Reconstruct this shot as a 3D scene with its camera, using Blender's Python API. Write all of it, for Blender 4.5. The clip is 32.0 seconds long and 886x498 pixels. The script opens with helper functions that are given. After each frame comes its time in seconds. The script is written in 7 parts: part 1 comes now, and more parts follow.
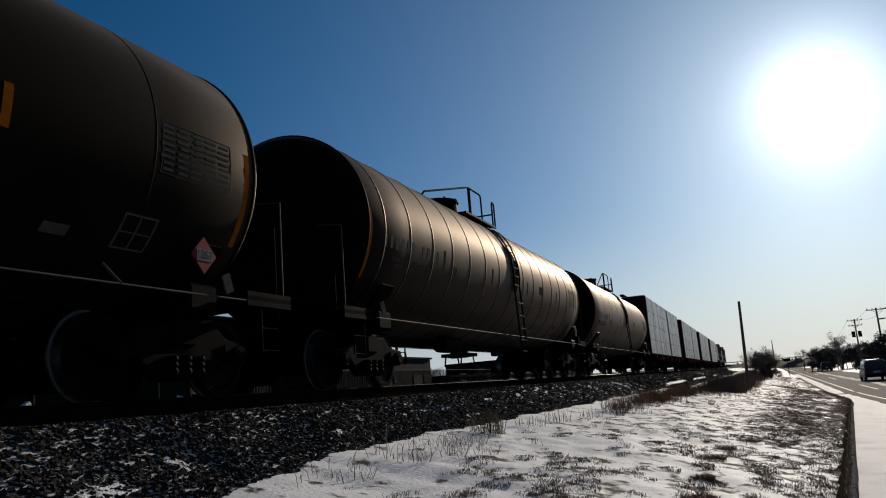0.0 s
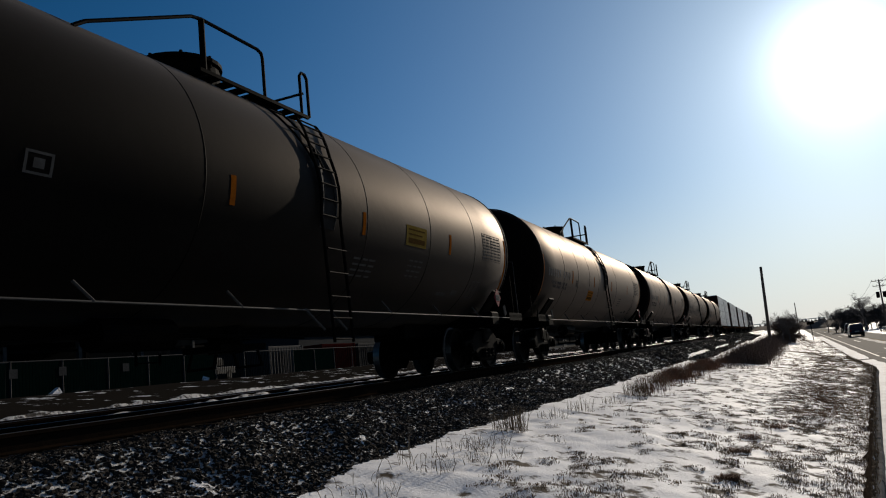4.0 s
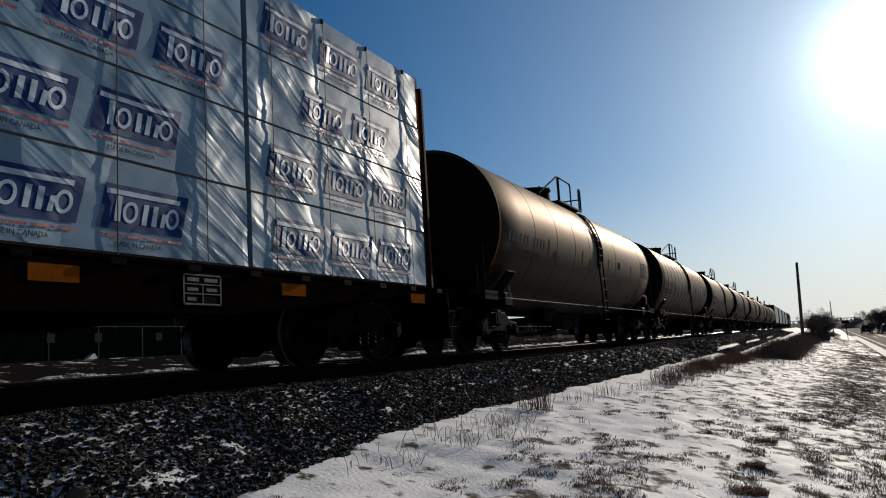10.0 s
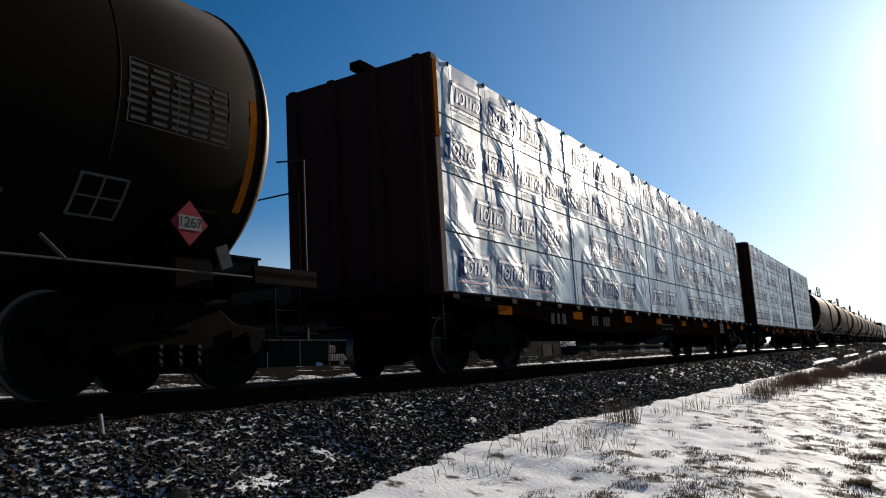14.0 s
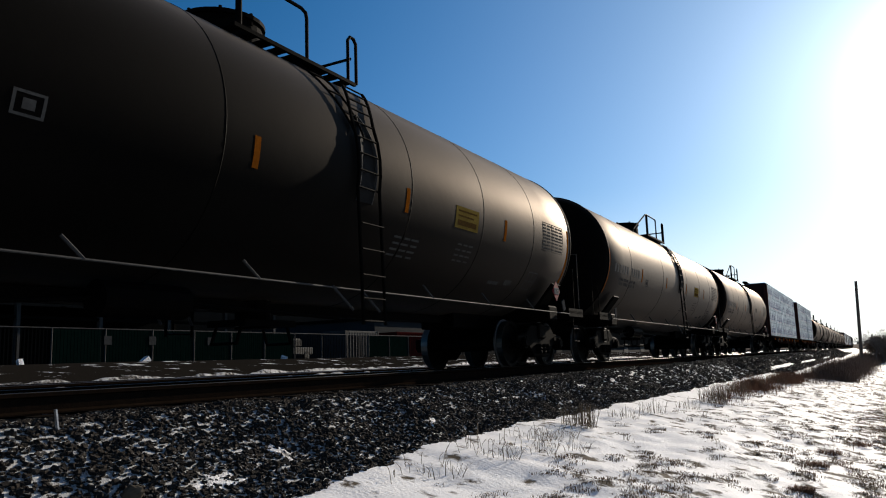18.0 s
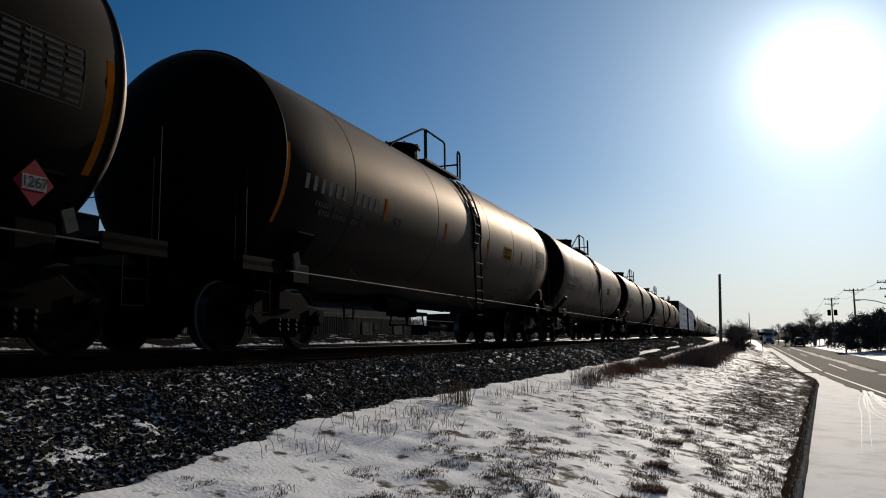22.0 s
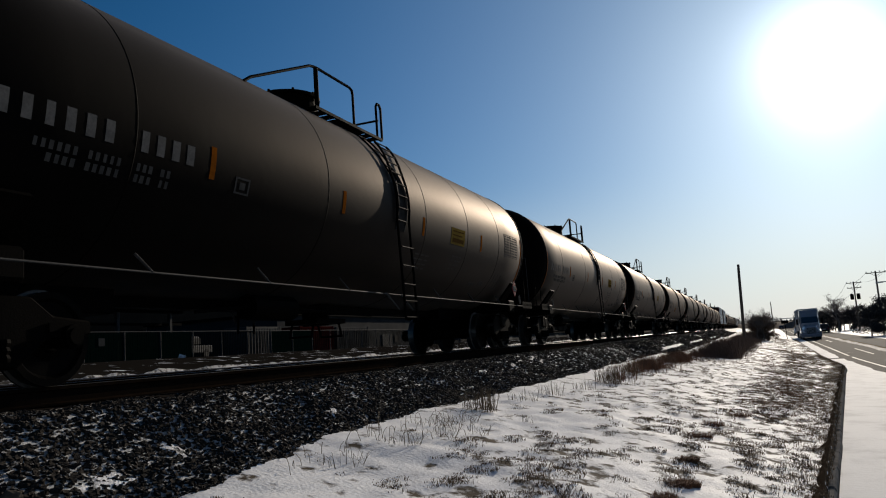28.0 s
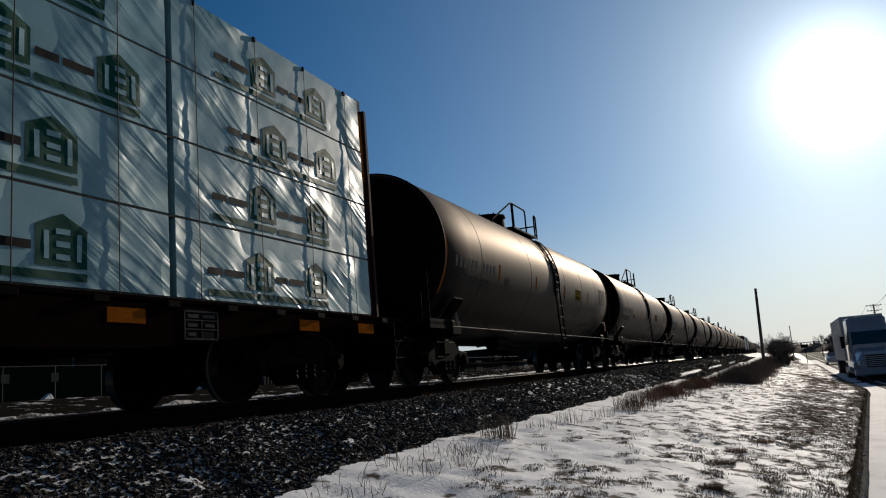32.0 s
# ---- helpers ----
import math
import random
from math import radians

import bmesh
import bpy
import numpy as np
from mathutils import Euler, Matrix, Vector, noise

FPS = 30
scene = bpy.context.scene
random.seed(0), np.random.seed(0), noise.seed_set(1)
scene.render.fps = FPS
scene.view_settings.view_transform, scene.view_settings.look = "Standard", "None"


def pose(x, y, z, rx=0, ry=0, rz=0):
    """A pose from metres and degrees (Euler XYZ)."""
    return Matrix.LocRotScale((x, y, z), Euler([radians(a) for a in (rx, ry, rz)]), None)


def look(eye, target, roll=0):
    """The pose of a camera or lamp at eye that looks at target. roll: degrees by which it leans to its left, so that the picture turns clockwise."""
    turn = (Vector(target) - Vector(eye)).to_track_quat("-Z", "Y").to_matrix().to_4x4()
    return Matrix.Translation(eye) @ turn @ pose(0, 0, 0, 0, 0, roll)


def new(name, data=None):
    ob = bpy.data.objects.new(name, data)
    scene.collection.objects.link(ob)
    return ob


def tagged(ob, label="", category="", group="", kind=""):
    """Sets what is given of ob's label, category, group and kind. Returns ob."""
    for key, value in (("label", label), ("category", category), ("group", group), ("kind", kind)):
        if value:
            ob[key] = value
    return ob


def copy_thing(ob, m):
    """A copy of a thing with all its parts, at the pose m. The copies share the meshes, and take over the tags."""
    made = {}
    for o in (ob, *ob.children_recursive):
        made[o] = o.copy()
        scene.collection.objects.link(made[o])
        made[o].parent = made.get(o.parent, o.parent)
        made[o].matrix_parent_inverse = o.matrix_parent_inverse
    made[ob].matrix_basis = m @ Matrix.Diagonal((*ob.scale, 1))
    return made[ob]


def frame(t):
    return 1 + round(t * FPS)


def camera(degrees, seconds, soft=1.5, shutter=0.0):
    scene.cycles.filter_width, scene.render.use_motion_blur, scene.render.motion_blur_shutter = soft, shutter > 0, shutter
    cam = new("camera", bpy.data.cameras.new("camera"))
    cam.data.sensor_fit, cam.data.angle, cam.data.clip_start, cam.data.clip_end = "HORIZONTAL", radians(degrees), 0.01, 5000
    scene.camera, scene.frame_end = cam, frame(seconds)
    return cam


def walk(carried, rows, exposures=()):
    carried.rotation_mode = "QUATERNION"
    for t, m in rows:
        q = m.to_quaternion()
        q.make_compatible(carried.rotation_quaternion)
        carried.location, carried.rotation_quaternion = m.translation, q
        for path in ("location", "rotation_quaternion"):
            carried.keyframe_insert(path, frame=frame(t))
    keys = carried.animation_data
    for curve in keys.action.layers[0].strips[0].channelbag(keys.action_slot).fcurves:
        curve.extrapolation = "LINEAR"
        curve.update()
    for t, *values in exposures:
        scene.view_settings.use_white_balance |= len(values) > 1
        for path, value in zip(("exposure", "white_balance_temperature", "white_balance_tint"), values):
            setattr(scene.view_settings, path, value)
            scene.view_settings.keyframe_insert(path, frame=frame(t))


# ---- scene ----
# the camera: held by hand on the shoulder of the road, level with the rails; +y runs along the track
cam = camera(60.66, 32.0, soft=1.1)
PATH = [
    (0.0, -0.088, 0.063, -0.255, 100.64, 4.46, 21.96),
    (0.5, -0.114, 0.048, -0.216, 98.06, 0.90, 21.94),
    (1.0, -0.097, 0.054, -0.083, 95.95, 0.22, 24.54),
    (1.5, -0.045, 0.086, 0.045, 100.30, 2.91, 26.72),
    (2.0, -0.012, 0.103, 0.101, 100.48, 6.09, 26.52),
    (2.5, -0.046, 0.065, 0.114, 100.83, 2.46, 24.52),
    (3.0, -0.051, 0.066, 0.119, 101.33, 2.72, 24.15),
    (3.5, -0.044, 0.070, 0.117, 99.56, 4.92, 23.64),
    (5.5, -0.042, 0.063, 0.036, 97.76, 6.55, 23.57),
    (6.0, -0.037, 0.058, 0.024, 97.79, 5.43, 22.91),
    (6.5, -0.032, 0.042, 0.009, 95.95, 5.16, 22.44),
    (7.0, -0.042, 0.039, 0.003, 95.08, 5.27, 23.56),
    (7.5, -0.044, 0.026, -0.001, 95.24, 5.31, 24.41),
    (8.0, -0.038, 0.029, -0.008, 95.27, 3.89, 23.73),
    (8.5, -0.036, 0.031, -0.015, 94.76, 4.95, 23.34),
    (9.0, -0.033, 0.032, -0.001, 96.81, 3.67, 23.67),
    (9.5, -0.034, 0.030, 0.005, 97.63, 3.46, 23.80),
    (10.0, -0.049, 0.040, 0.023, 97.46, 3.43, 25.62),
    (10.5, -0.066, 0.031, 0.024, 97.53, 4.03, 26.81),
    (11.0, -0.068, 0.013, 0.031, 97.78, 4.20, 29.44),
    (11.5, -0.073, 0.018, 0.043, 97.65, 5.04, 29.72),
    (12.0, -0.060, 0.001, 0.056, 99.05, 2.88, 32.40),
    (12.5, -0.081, 0.020, 0.078, 99.92, 4.20, 31.11),
    (13.0, -0.085, 0.017, 0.073, 99.58, 3.69, 31.89),
    (13.5, -0.089, 0.009, 0.041, 99.14, 5.02, 31.41),
    (15.5, -0.100, 0.021, -0.156, 97.33, -6.26, 32.57),
    (16.0, -0.110, 0.008, -0.103, 95.14, -0.01, 34.23),
    (16.5, -0.072, -0.007, -0.009, 99.38, 2.19, 34.41),
    (17.0, -0.058, 0.004, 0.025, 102.17, 0.69, 31.61),
    (17.5, 0.004, 0.004, 0.044, 97.94, 2.50, 27.55),
    (18.0, 0.002, -0.028, 0.035, 98.44, 1.91, 29.06),
    (18.5, -0.012, -0.069, 0.015, 98.45, 4.54, 30.07),
    (19.0, 0.040, -0.096, -0.020, 96.54, 4.42, 34.03),
    (19.5, 0.027, -0.077, 0.015, 99.66, 3.09, 30.61),
    (20.0, 0.019, -0.033, 0.007, 101.71, 3.97, 25.15),
    (20.5, 0.031, -0.022, -0.001, 100.80, 6.02, 26.23),
    (21.0, 0.014, -0.046, -0.012, 100.89, 7.96, 26.69),
    (21.5, 0.058, -0.060, 0.007, 99.13, -0.46, 25.82),
    (22.0, 0.065, -0.032, 0.010, 96.78, 0.61, 20.43),
    (22.5, 0.102, -0.019, -0.028, 95.02, -1.10, 21.80),
    (23.0, 0.123, -0.072, -0.011, 95.27, 2.19, 18.88),
    (23.5, 0.120, -0.082, -0.027, 95.35, 2.37, 19.45),
    (24.0, 0.130, -0.080, -0.010, 95.07, 1.77, 20.40),
    (24.5, 0.126, -0.071, -0.023, 94.95, 4.16, 19.48),
    (25.0, 0.125, -0.067, -0.030, 95.11, 4.32, 19.93),
    (25.5, 0.107, -0.060, -0.016, 95.72, 3.89, 20.44),
    (26.0, 0.089, -0.031, -0.013, 95.77, 4.43, 24.03),
    (26.5, 0.084, -0.034, -0.018, 96.52, 4.53, 23.66),
    (28.5, 0.046, 0.007, 0.001, 97.48, 3.96, 21.75),
    (29.0, 0.057, 0.015, 0.011, 97.64, 4.19, 21.87),
    (29.5, 0.061, 0.003, 0.006, 99.01, 3.23, 22.80),
    (30.0, 0.070, 0.000, -0.001, 98.56, 3.45, 23.18),
    (30.5, 0.064, -0.013, -0.017, 98.05, 5.06, 24.45),
    (31.0, 0.065, -0.006, -0.019, 99.06, 4.34, 23.66),
    (31.5, 0.053, -0.000, -0.024, 99.03, 3.80, 23.14),
    (32.0, 0.037, -0.010, -0.014, 99.69, 4.67, 23.17),
]
EXPOSURES = [(0.0, 0.0), (1.0, 0.1), (1.6, 0.2), (2.0, 0.42), (2.5, 0.2), (3.5, 0.1), (7.0, 0.16), (8.0, 0.32), (9.0, 0.22), (10.0, 0.12), (11.0, 0.35), (12.0, 0.55), (13.5, 0.62), (15.5, 1.15), (16.3, 1.12), (17.0, 0.98), (18.0, 0.85), (19.2, 1.14), (20.4, 0.2), (21.5, 0.2), (22.5, 0.0), (24.5, 0.0), (26.0, 0.15), (29.5, 0.12), (31.0, 0.24), (32.0, 0.08)]
walk(cam, [(r[0], pose(*r[1:])) for r in PATH], EXPOSURES)

# ---- daylight: a low winter sun ahead, a little to the right of the track ----
SUN_AZ, SUN_EL = radians(6.8), radians(17.3)
SUN_DIR = Vector((math.sin(SUN_AZ) * math.cos(SUN_EL), math.cos(SUN_AZ) * math.cos(SUN_EL), math.sin(SUN_EL)))
world = bpy.data.worlds.new("sky")
scene.world = world
world.use_nodes = True
wn, wl = world.node_tree.nodes, world.node_tree.links
wn.clear()
w_out, w_bg = wn.new("ShaderNodeOutputWorld"), wn.new("ShaderNodeBackground")
w_sky = wn.new("ShaderNodeTexSky")
w_sky.sky_type, w_sky.sun_disc = "NISHITA", False
w_sky.sun_elevation, w_sky.sun_rotation = SUN_EL, SUN_AZ
w_sky.altitude, w_sky.air_density, w_sky.dust_density, w_sky.ozone_density = 200, 1.0, 0.5, 3.0
w_bg.inputs["Strength"].default_value = 0.05
# the glare of the air round the sun
w_tc, w_dot = wn.new("ShaderNodeTexCoord"), wn.new("ShaderNodeVectorMath")
w_norm = wn.new("ShaderNodeVectorMath")
w_norm.operation, w_dot.operation = "NORMALIZE", "DOT_PRODUCT"
w_dot.inputs[1].default_value = SUN_DIR
wl.new(w_tc.outputs["Generated"], w_norm.inputs[0])
wl.new(w_norm.outputs["Vector"], w_dot.inputs[0])


def glare(power, strength):
    p, m = wn.new("ShaderNodeMath"), wn.new("ShaderNodeMath")
    p.operation, m.operation, p.use_clamp = "POWER", "MULTIPLY", True
    wl.new(w_dot.outputs["Value"], p.inputs[0])
    p.inputs[1].default_value, m.inputs[1].default_value = power, strength
    wl.new(p.outputs[0], m.inputs[0])
    return m


g_sum = wn.new("ShaderNodeMath")
g_sum.operation = "ADD"
g_two = wn.new("ShaderNodeMath")
g_two.operation = "ADD"
wl.new(glare(480.0, 20.0).outputs[0], g_two.inputs[0])
wl.new(glare(75.0, 4.2).outputs[0], g_two.inputs[1])
wl.new(g_two.outputs[0], g_sum.inputs[0])
wl.new(glare(10.0, 2.2).outputs[0], g_sum.inputs[1])
w_hue = wn.new("ShaderNodeHueSaturation")
w_hue.inputs["Saturation"].default_value, w_hue.inputs["Value"].default_value = 1.1, 0.9
w_tint = wn.new("ShaderNodeVectorMath")
w_tint.operation = "MULTIPLY"
# the air is paler and less yellow low down, deeper blue higher up
w_sep, w_ram, w_mix = wn.new("ShaderNodeSeparateXYZ"), wn.new("ShaderNodeMapRange"), wn.new("ShaderNodeMix")
wl.new(w_norm.outputs["Vector"], w_sep.inputs[0])
wl.new(w_sep.outputs["Z"], w_ram.inputs["Value"])
w_ram.inputs["From Max"].default_value = 0.45
w_mix.data_type = "RGBA"
w_mix.inputs[6].default_value, w_mix.inputs[7].default_value = (0.86, 1.0, 1.20, 1), (0.77, 1.0, 1.17, 1)
wl.new(w_ram.outputs["Result"], w_mix.inputs[0])
wl.new(w_mix.outputs[2], w_tint.inputs[1])
wl.new(w_sky.outputs["Color"], w_tint.inputs[0])
# overhead the winter sky is paler than round the horizon
w_pale = wn.new("ShaderNodeMapRange")
wl.new(w_sep.outputs["Z"], w_pale.inputs["Value"])
w_pale.inputs["From Min"].default_value, w_pale.inputs["From Max"].default_value = 0.52, 0.90
w_pale.inputs["To Min"].default_value, w_pale.inputs["To Max"].default_value = 1.20, 0.65
wl.new(w_pale.outputs["Result"], w_hue.inputs["Saturation"])
wl.new(w_tint.outputs["Vector"], w_hue.inputs["Color"])
# and it deepens away from the sun
w_deep = wn.new("ShaderNodeMapRange")
w_deep.interpolation_type = "SMOOTHSTEP"
w_deep.inputs["From Min"].default_value, w_deep.inputs["From Max"].default_value = 0.35, 0.92
w_deep.inputs["To Min"].default_value, w_deep.inputs["To Max"].default_value = 0.66, 0.90
wl.new(w_dot.outputs["Value"], w_deep.inputs["Value"])
wl.new(w_deep.outputs["Result"], w_hue.inputs["Value"])
w_add = wn.new("ShaderNodeVectorMath")
w_add.operation = "ADD"
# pale winter haze along the horizon
w_hz, w_haze = wn.new("ShaderNodeMapRange"), wn.new("ShaderNodeMix")
w_hz.interpolation_type = "SMOOTHSTEP"
w_hz.inputs["From Min"].default_value, w_hz.inputs["From Max"].default_value = -0.02, 0.22
w_hz.inputs["To Min"].default_value, w_hz.inputs["To Max"].default_value = 0.85, 0.0
wl.new(w_sep.outputs["Z"], w_hz.inputs["Value"])
w_haze.data_type = "RGBA"
# the haze scatters sunlight forwards: it is brightest on the sun's side and dim behind the viewer
w_side, w_hcol = wn.new("ShaderNodeMapRange"), wn.new("ShaderNodeMix")
w_side.interpolation_type = "SMOOTHSTEP"
w_side.inputs["From Min"].default_value, w_side.inputs["From Max"].default_value = -0.55, 0.40
wl.new(w_dot.outputs["Value"], w_side.inputs["Value"])
w_hcol.data_type = "RGBA"
w_hcol.inputs[6].default_value, w_hcol.inputs[7].default_value = (3.0, 3.7, 4.6, 1), (9.9, 10.9, 12.0, 1)
wl.new(w_side.outputs["Result"], w_hcol.inputs[0])
wl.new(w_hcol.outputs[2], w_haze.inputs[7])
wl.new(w_hz.outputs["Result"], w_haze.inputs[0])
wl.new(w_hue.outputs["Color"], w_haze.inputs[6])
g_tint = wn.new("ShaderNodeVectorMath")
g_tint.operation = "SCALE"
g_tint.inputs[0].default_value = (0.93, 1.0, 1.02)
wl.new(g_sum.outputs[0], g_tint.inputs["Scale"])
wl.new(w_haze.outputs[2], w_add.inputs[0])
wl.new(g_tint.outputs["Vector"], w_add.inputs[1])
wl.new(w_add.outputs["Vector"], w_bg.inputs["Color"])
wl.new(w_bg.outputs["Background"], w_out.inputs["Surface"])

sun = new("sun", bpy.data.lights.new("sun", "SUN"))
sun.data.energy, sun.data.angle, sun.data.color = 3.3, radians(0.55), (1.0, 0.88, 0.73)
sun.matrix_world = look((0, 0, 60), Vector((0, 0, 60)) - SUN_DIR)

# ---- materials ----
def material(name, color, rough=0.6, metal=0.0, spots=None, spot_scale=3.0, spot_mix=0.5, grain=0.15, grain_scale=40.0,
             bump=0.2, bump_scale=60.0, vary=0.0, coat=0.0, spec=0.5, gloss=None):
    """A surface with a base colour, large stains of a second colour, fine grain in tone and relief."""
    m = bpy.data.materials.new(name)
    m.use_nodes = True
    n, l = m.node_tree.nodes, m.node_tree.links
    b = n["Principled BSDF"]
    tc = n.new("ShaderNodeTexCoord")
    big, fine = n.new("ShaderNodeTexNoise"), n.new("ShaderNodeTexNoise")
    big.inputs["Scale"].default_value, big.inputs["Detail"].default_value = spot_scale, 6
    fine.inputs["Scale"].default_value, fine.inputs["Detail"].default_value = grain_scale, 4
    for t in (big, fine):
        l.new(tc.outputs["Object"], t.inputs["Vector"])
    ramp = n.new("ShaderNodeMapRange")
    ramp.inputs["From Min"].default_value, ramp.inputs["From Max"].default_value = 0.42, 0.68
    ramp.inputs["To Max"].default_value = spot_mix
    l.new(big.outputs["Fac"], ramp.inputs["Value"])
    mix = n.new("ShaderNodeMix")
    mix.data_type = "RGBA"
    mix.inputs[6].default_value = (*color, 1)
    mix.inputs[7].default_value = (*(spots or [c * 0.6 for c in color]), 1)
    l.new(ramp.outputs["Result"], mix.inputs[0])
    tone = n.new("ShaderNodeMapRange")
    tone.inputs["From Min"].default_value, tone.inputs["From Max"].default_value = 0.3, 0.7
    tone.inputs["To Min"].default_value, tone.inputs["To Max"].default_value = 1 - grain, 1 + grain
    l.new(fine.outputs["Fac"], tone.inputs["Value"])
    sc = n.new("ShaderNodeVectorMath")
    sc.operation = "SCALE"
    l.new(mix.outputs[2], sc.inputs[0])
    l.new(tone.outputs["Result"], sc.inputs["Scale"])
    last = sc.outputs["Vector"]
    if vary:
        oi, vr = n.new("ShaderNodeObjectInfo"), n.new("ShaderNodeMapRange")
        vr.inputs["To Min"].default_value, vr.inputs["To Max"].default_value = 1 - vary, 1 + vary
        l.new(oi.outputs["Random"], vr.inputs["Value"])
        s2 = n.new("ShaderNodeVectorMath")
        s2.operation = "SCALE"
        l.new(last, s2.inputs[0])
        l.new(vr.outputs["Result"], s2.inputs["Scale"])
        last = s2.outputs["Vector"]
    l.new(last, b.inputs["Base Color"])
    rr = n.new("ShaderNodeMapRange")
    rr.inputs["To Min"].default_value, rr.inputs["To Max"].default_value = max(0.02, rough - 0.12), min(1, rough + 0.12)
    l.new(big.outputs["Fac"], rr.inputs["Value"])
    l.new(rr.outputs["Result"], b.inputs["Roughness"])
    b.inputs["Metallic"].default_value = metal
    b.inputs["Coat Weight"].default_value, b.inputs["Specular IOR Level"].default_value = coat, spec
    if bump:
        bn, bp = n.new("ShaderNodeTexNoise"), n.new("ShaderNodeBump")
        bn.inputs["Scale"].default_value, bn.inputs["Detail"].default_value = bump_scale, 5
        l.new(tc.outputs["Object"], bn.inputs["Vector"])
        bp.inputs["Strength"].default_value, bp.inputs["Distance"].default_value = bump, 0.02
        l.new(bn.outputs["Fac"], bp.inputs["Height"])
        l.new(bp.outputs["Normal"], b.inputs["Normal"])
    if gloss:
        # a film of dust that is dull when seen straight on and glows along the light at a glancing view
        gl, fr, fm, ms = n.new("ShaderNodeBsdfGlossy"), n.new("ShaderNodeLayerWeight"), n.new("ShaderNodeMath"), n.new("ShaderNodeMixShader")
        gl.inputs["Color"].default_value, gl.inputs["Roughness"].default_value = (*gloss[0], 1), gloss[1]
        fm.operation, fm.inputs[1].default_value = "POWER", 5.0
        l.new(fr.outputs["Facing"], fm.inputs[0])
        fc = n.new("ShaderNodeMath")
        fc.operation, fc.inputs[1].default_value = "MINIMUM", 0.40
        l.new(fm.outputs[0], fc.inputs[0])
        l.new(fc.outputs[0], ms.inputs[0])
        l.new(b.outputs[0], ms.inputs[1])
        l.new(gl.outputs[0], ms.inputs[2])
        if bump:
            l.new(bp.outputs["Normal"], gl.inputs["Normal"])
        l.new(ms.outputs[0], n["Material Output"].inputs["Surface"])
    return m


def snowy(name, under, rough_under, lo, hi, scale, flat=0.0, under2=None, detail=8.0, top=(0.84, 0.84, 0.85), spec=0.3, bump=0.7, worn=None):
    """A rough surface on which thin snow lies in patches; flat: how far it keeps to faces that look up."""
    m = bpy.data.materials.new(name)
    m.use_nodes = True
    n, l = m.node_tree.nodes, m.node_tree.links
    b = n["Principled BSDF"]
    ge = n.new("ShaderNodeNewGeometry")
    big, fine = n.new("ShaderNodeTexNoise"), n.new("ShaderNodeTexNoise")
    big.inputs["Scale"].default_value, big.inputs["Detail"].default_value, big.inputs["Roughness"].default_value = scale, detail, 0.62
    fine.inputs["Scale"].default_value, fine.inputs["Detail"].default_value = scale * 9, 5
    for t in (big, fine):
        l.new(ge.outputs["Position"], t.inputs["Vector"])
    fac = n.new("ShaderNodeMapRange")
    fac.inputs["From Min"].default_value, fac.inputs["From Max"].default_value = lo, hi
    l.new(big.outputs["Fac"], fac.inputs["Value"])
    if worn:
        # trodden and mown ground: from x = worn[0] to worn[1] the snow grows thinner
        px_, wr, su = n.new("ShaderNodeSeparateXYZ"), n.new("ShaderNodeMapRange"), n.new("ShaderNodeMath")
        l.new(ge.outputs["Position"], px_.inputs[0])
        l.new(px_.outputs["X"], wr.inputs["Value"])
        wr.inputs["From Min"].default_value, wr.inputs["From Max"].default_value, wr.inputs["To Max"].default_value = worn
        su.operation = "SUBTRACT"
        l.new(big.outputs["Fac"], su.inputs[0])
        l.new(wr.outputs["Result"], su.inputs[1])
        l.new(su.outputs[0], fac.inputs["Value"])
    last = fac.outputs["Result"]
    if flat:
        sx, up, mu = n.new("ShaderNodeSeparateXYZ"), n.new("ShaderNodeMapRange"), n.new("ShaderNodeMath")
        l.new(ge.outputs["Normal"], sx.inputs[0])
        l.new(sx.outputs["Z"], up.inputs["Value"])
        up.inputs["From Min"].default_value, up.inputs["From Max"].default_value = flat - 0.15, flat + 0.2
        mu.operation = "MULTIPLY"
        l.new(last, mu.inputs[0])
        l.new(up.outputs["Result"], mu.inputs[1])
        last = mu.outputs[0]
    um = n.new("ShaderNodeMix")
    um.data_type = "RGBA"
    um.inputs[6].default_value, um.inputs[7].default_value = (*under, 1), (*(under2 or under), 1)
    l.new(fine.outputs["Fac"], um.inputs[0])
    mix = n.new("ShaderNodeMix")
    mix.data_type = "RGBA"
    mix.inputs[7].default_value = (*top, 1)
    l.new(um.outputs[2], mix.inputs[6])
    l.new(last, mix.inputs[0])
    l.new(mix.outputs[2], b.inputs["Base Color"])
    b.inputs["Specular IOR Level"].default_value = spec
    rr = n.new("ShaderNodeMapRange")
    rr.inputs["To Min"].default_value, rr.inputs["To Max"].default_value = rough_under, 0.7
    l.new(last, rr.inputs["Value"])
    l.new(rr.outputs["Result"], b.inputs["Roughness"])
    bp = n.new("ShaderNodeBump")
    bp.inputs["Strength"].default_value, bp.inputs["Distance"].default_value = bump, 0.04
    ad = n.new("ShaderNodeMath")
    ad.operation = "ADD"
    l.new(fine.outputs["Fac"], ad.inputs[0])
    l.new(last, ad.inputs[1])
    l.new(ad.outputs[0], bp.inputs["Height"])
    l.new(bp.outputs["Normal"], b.inputs["Normal"])
    return m


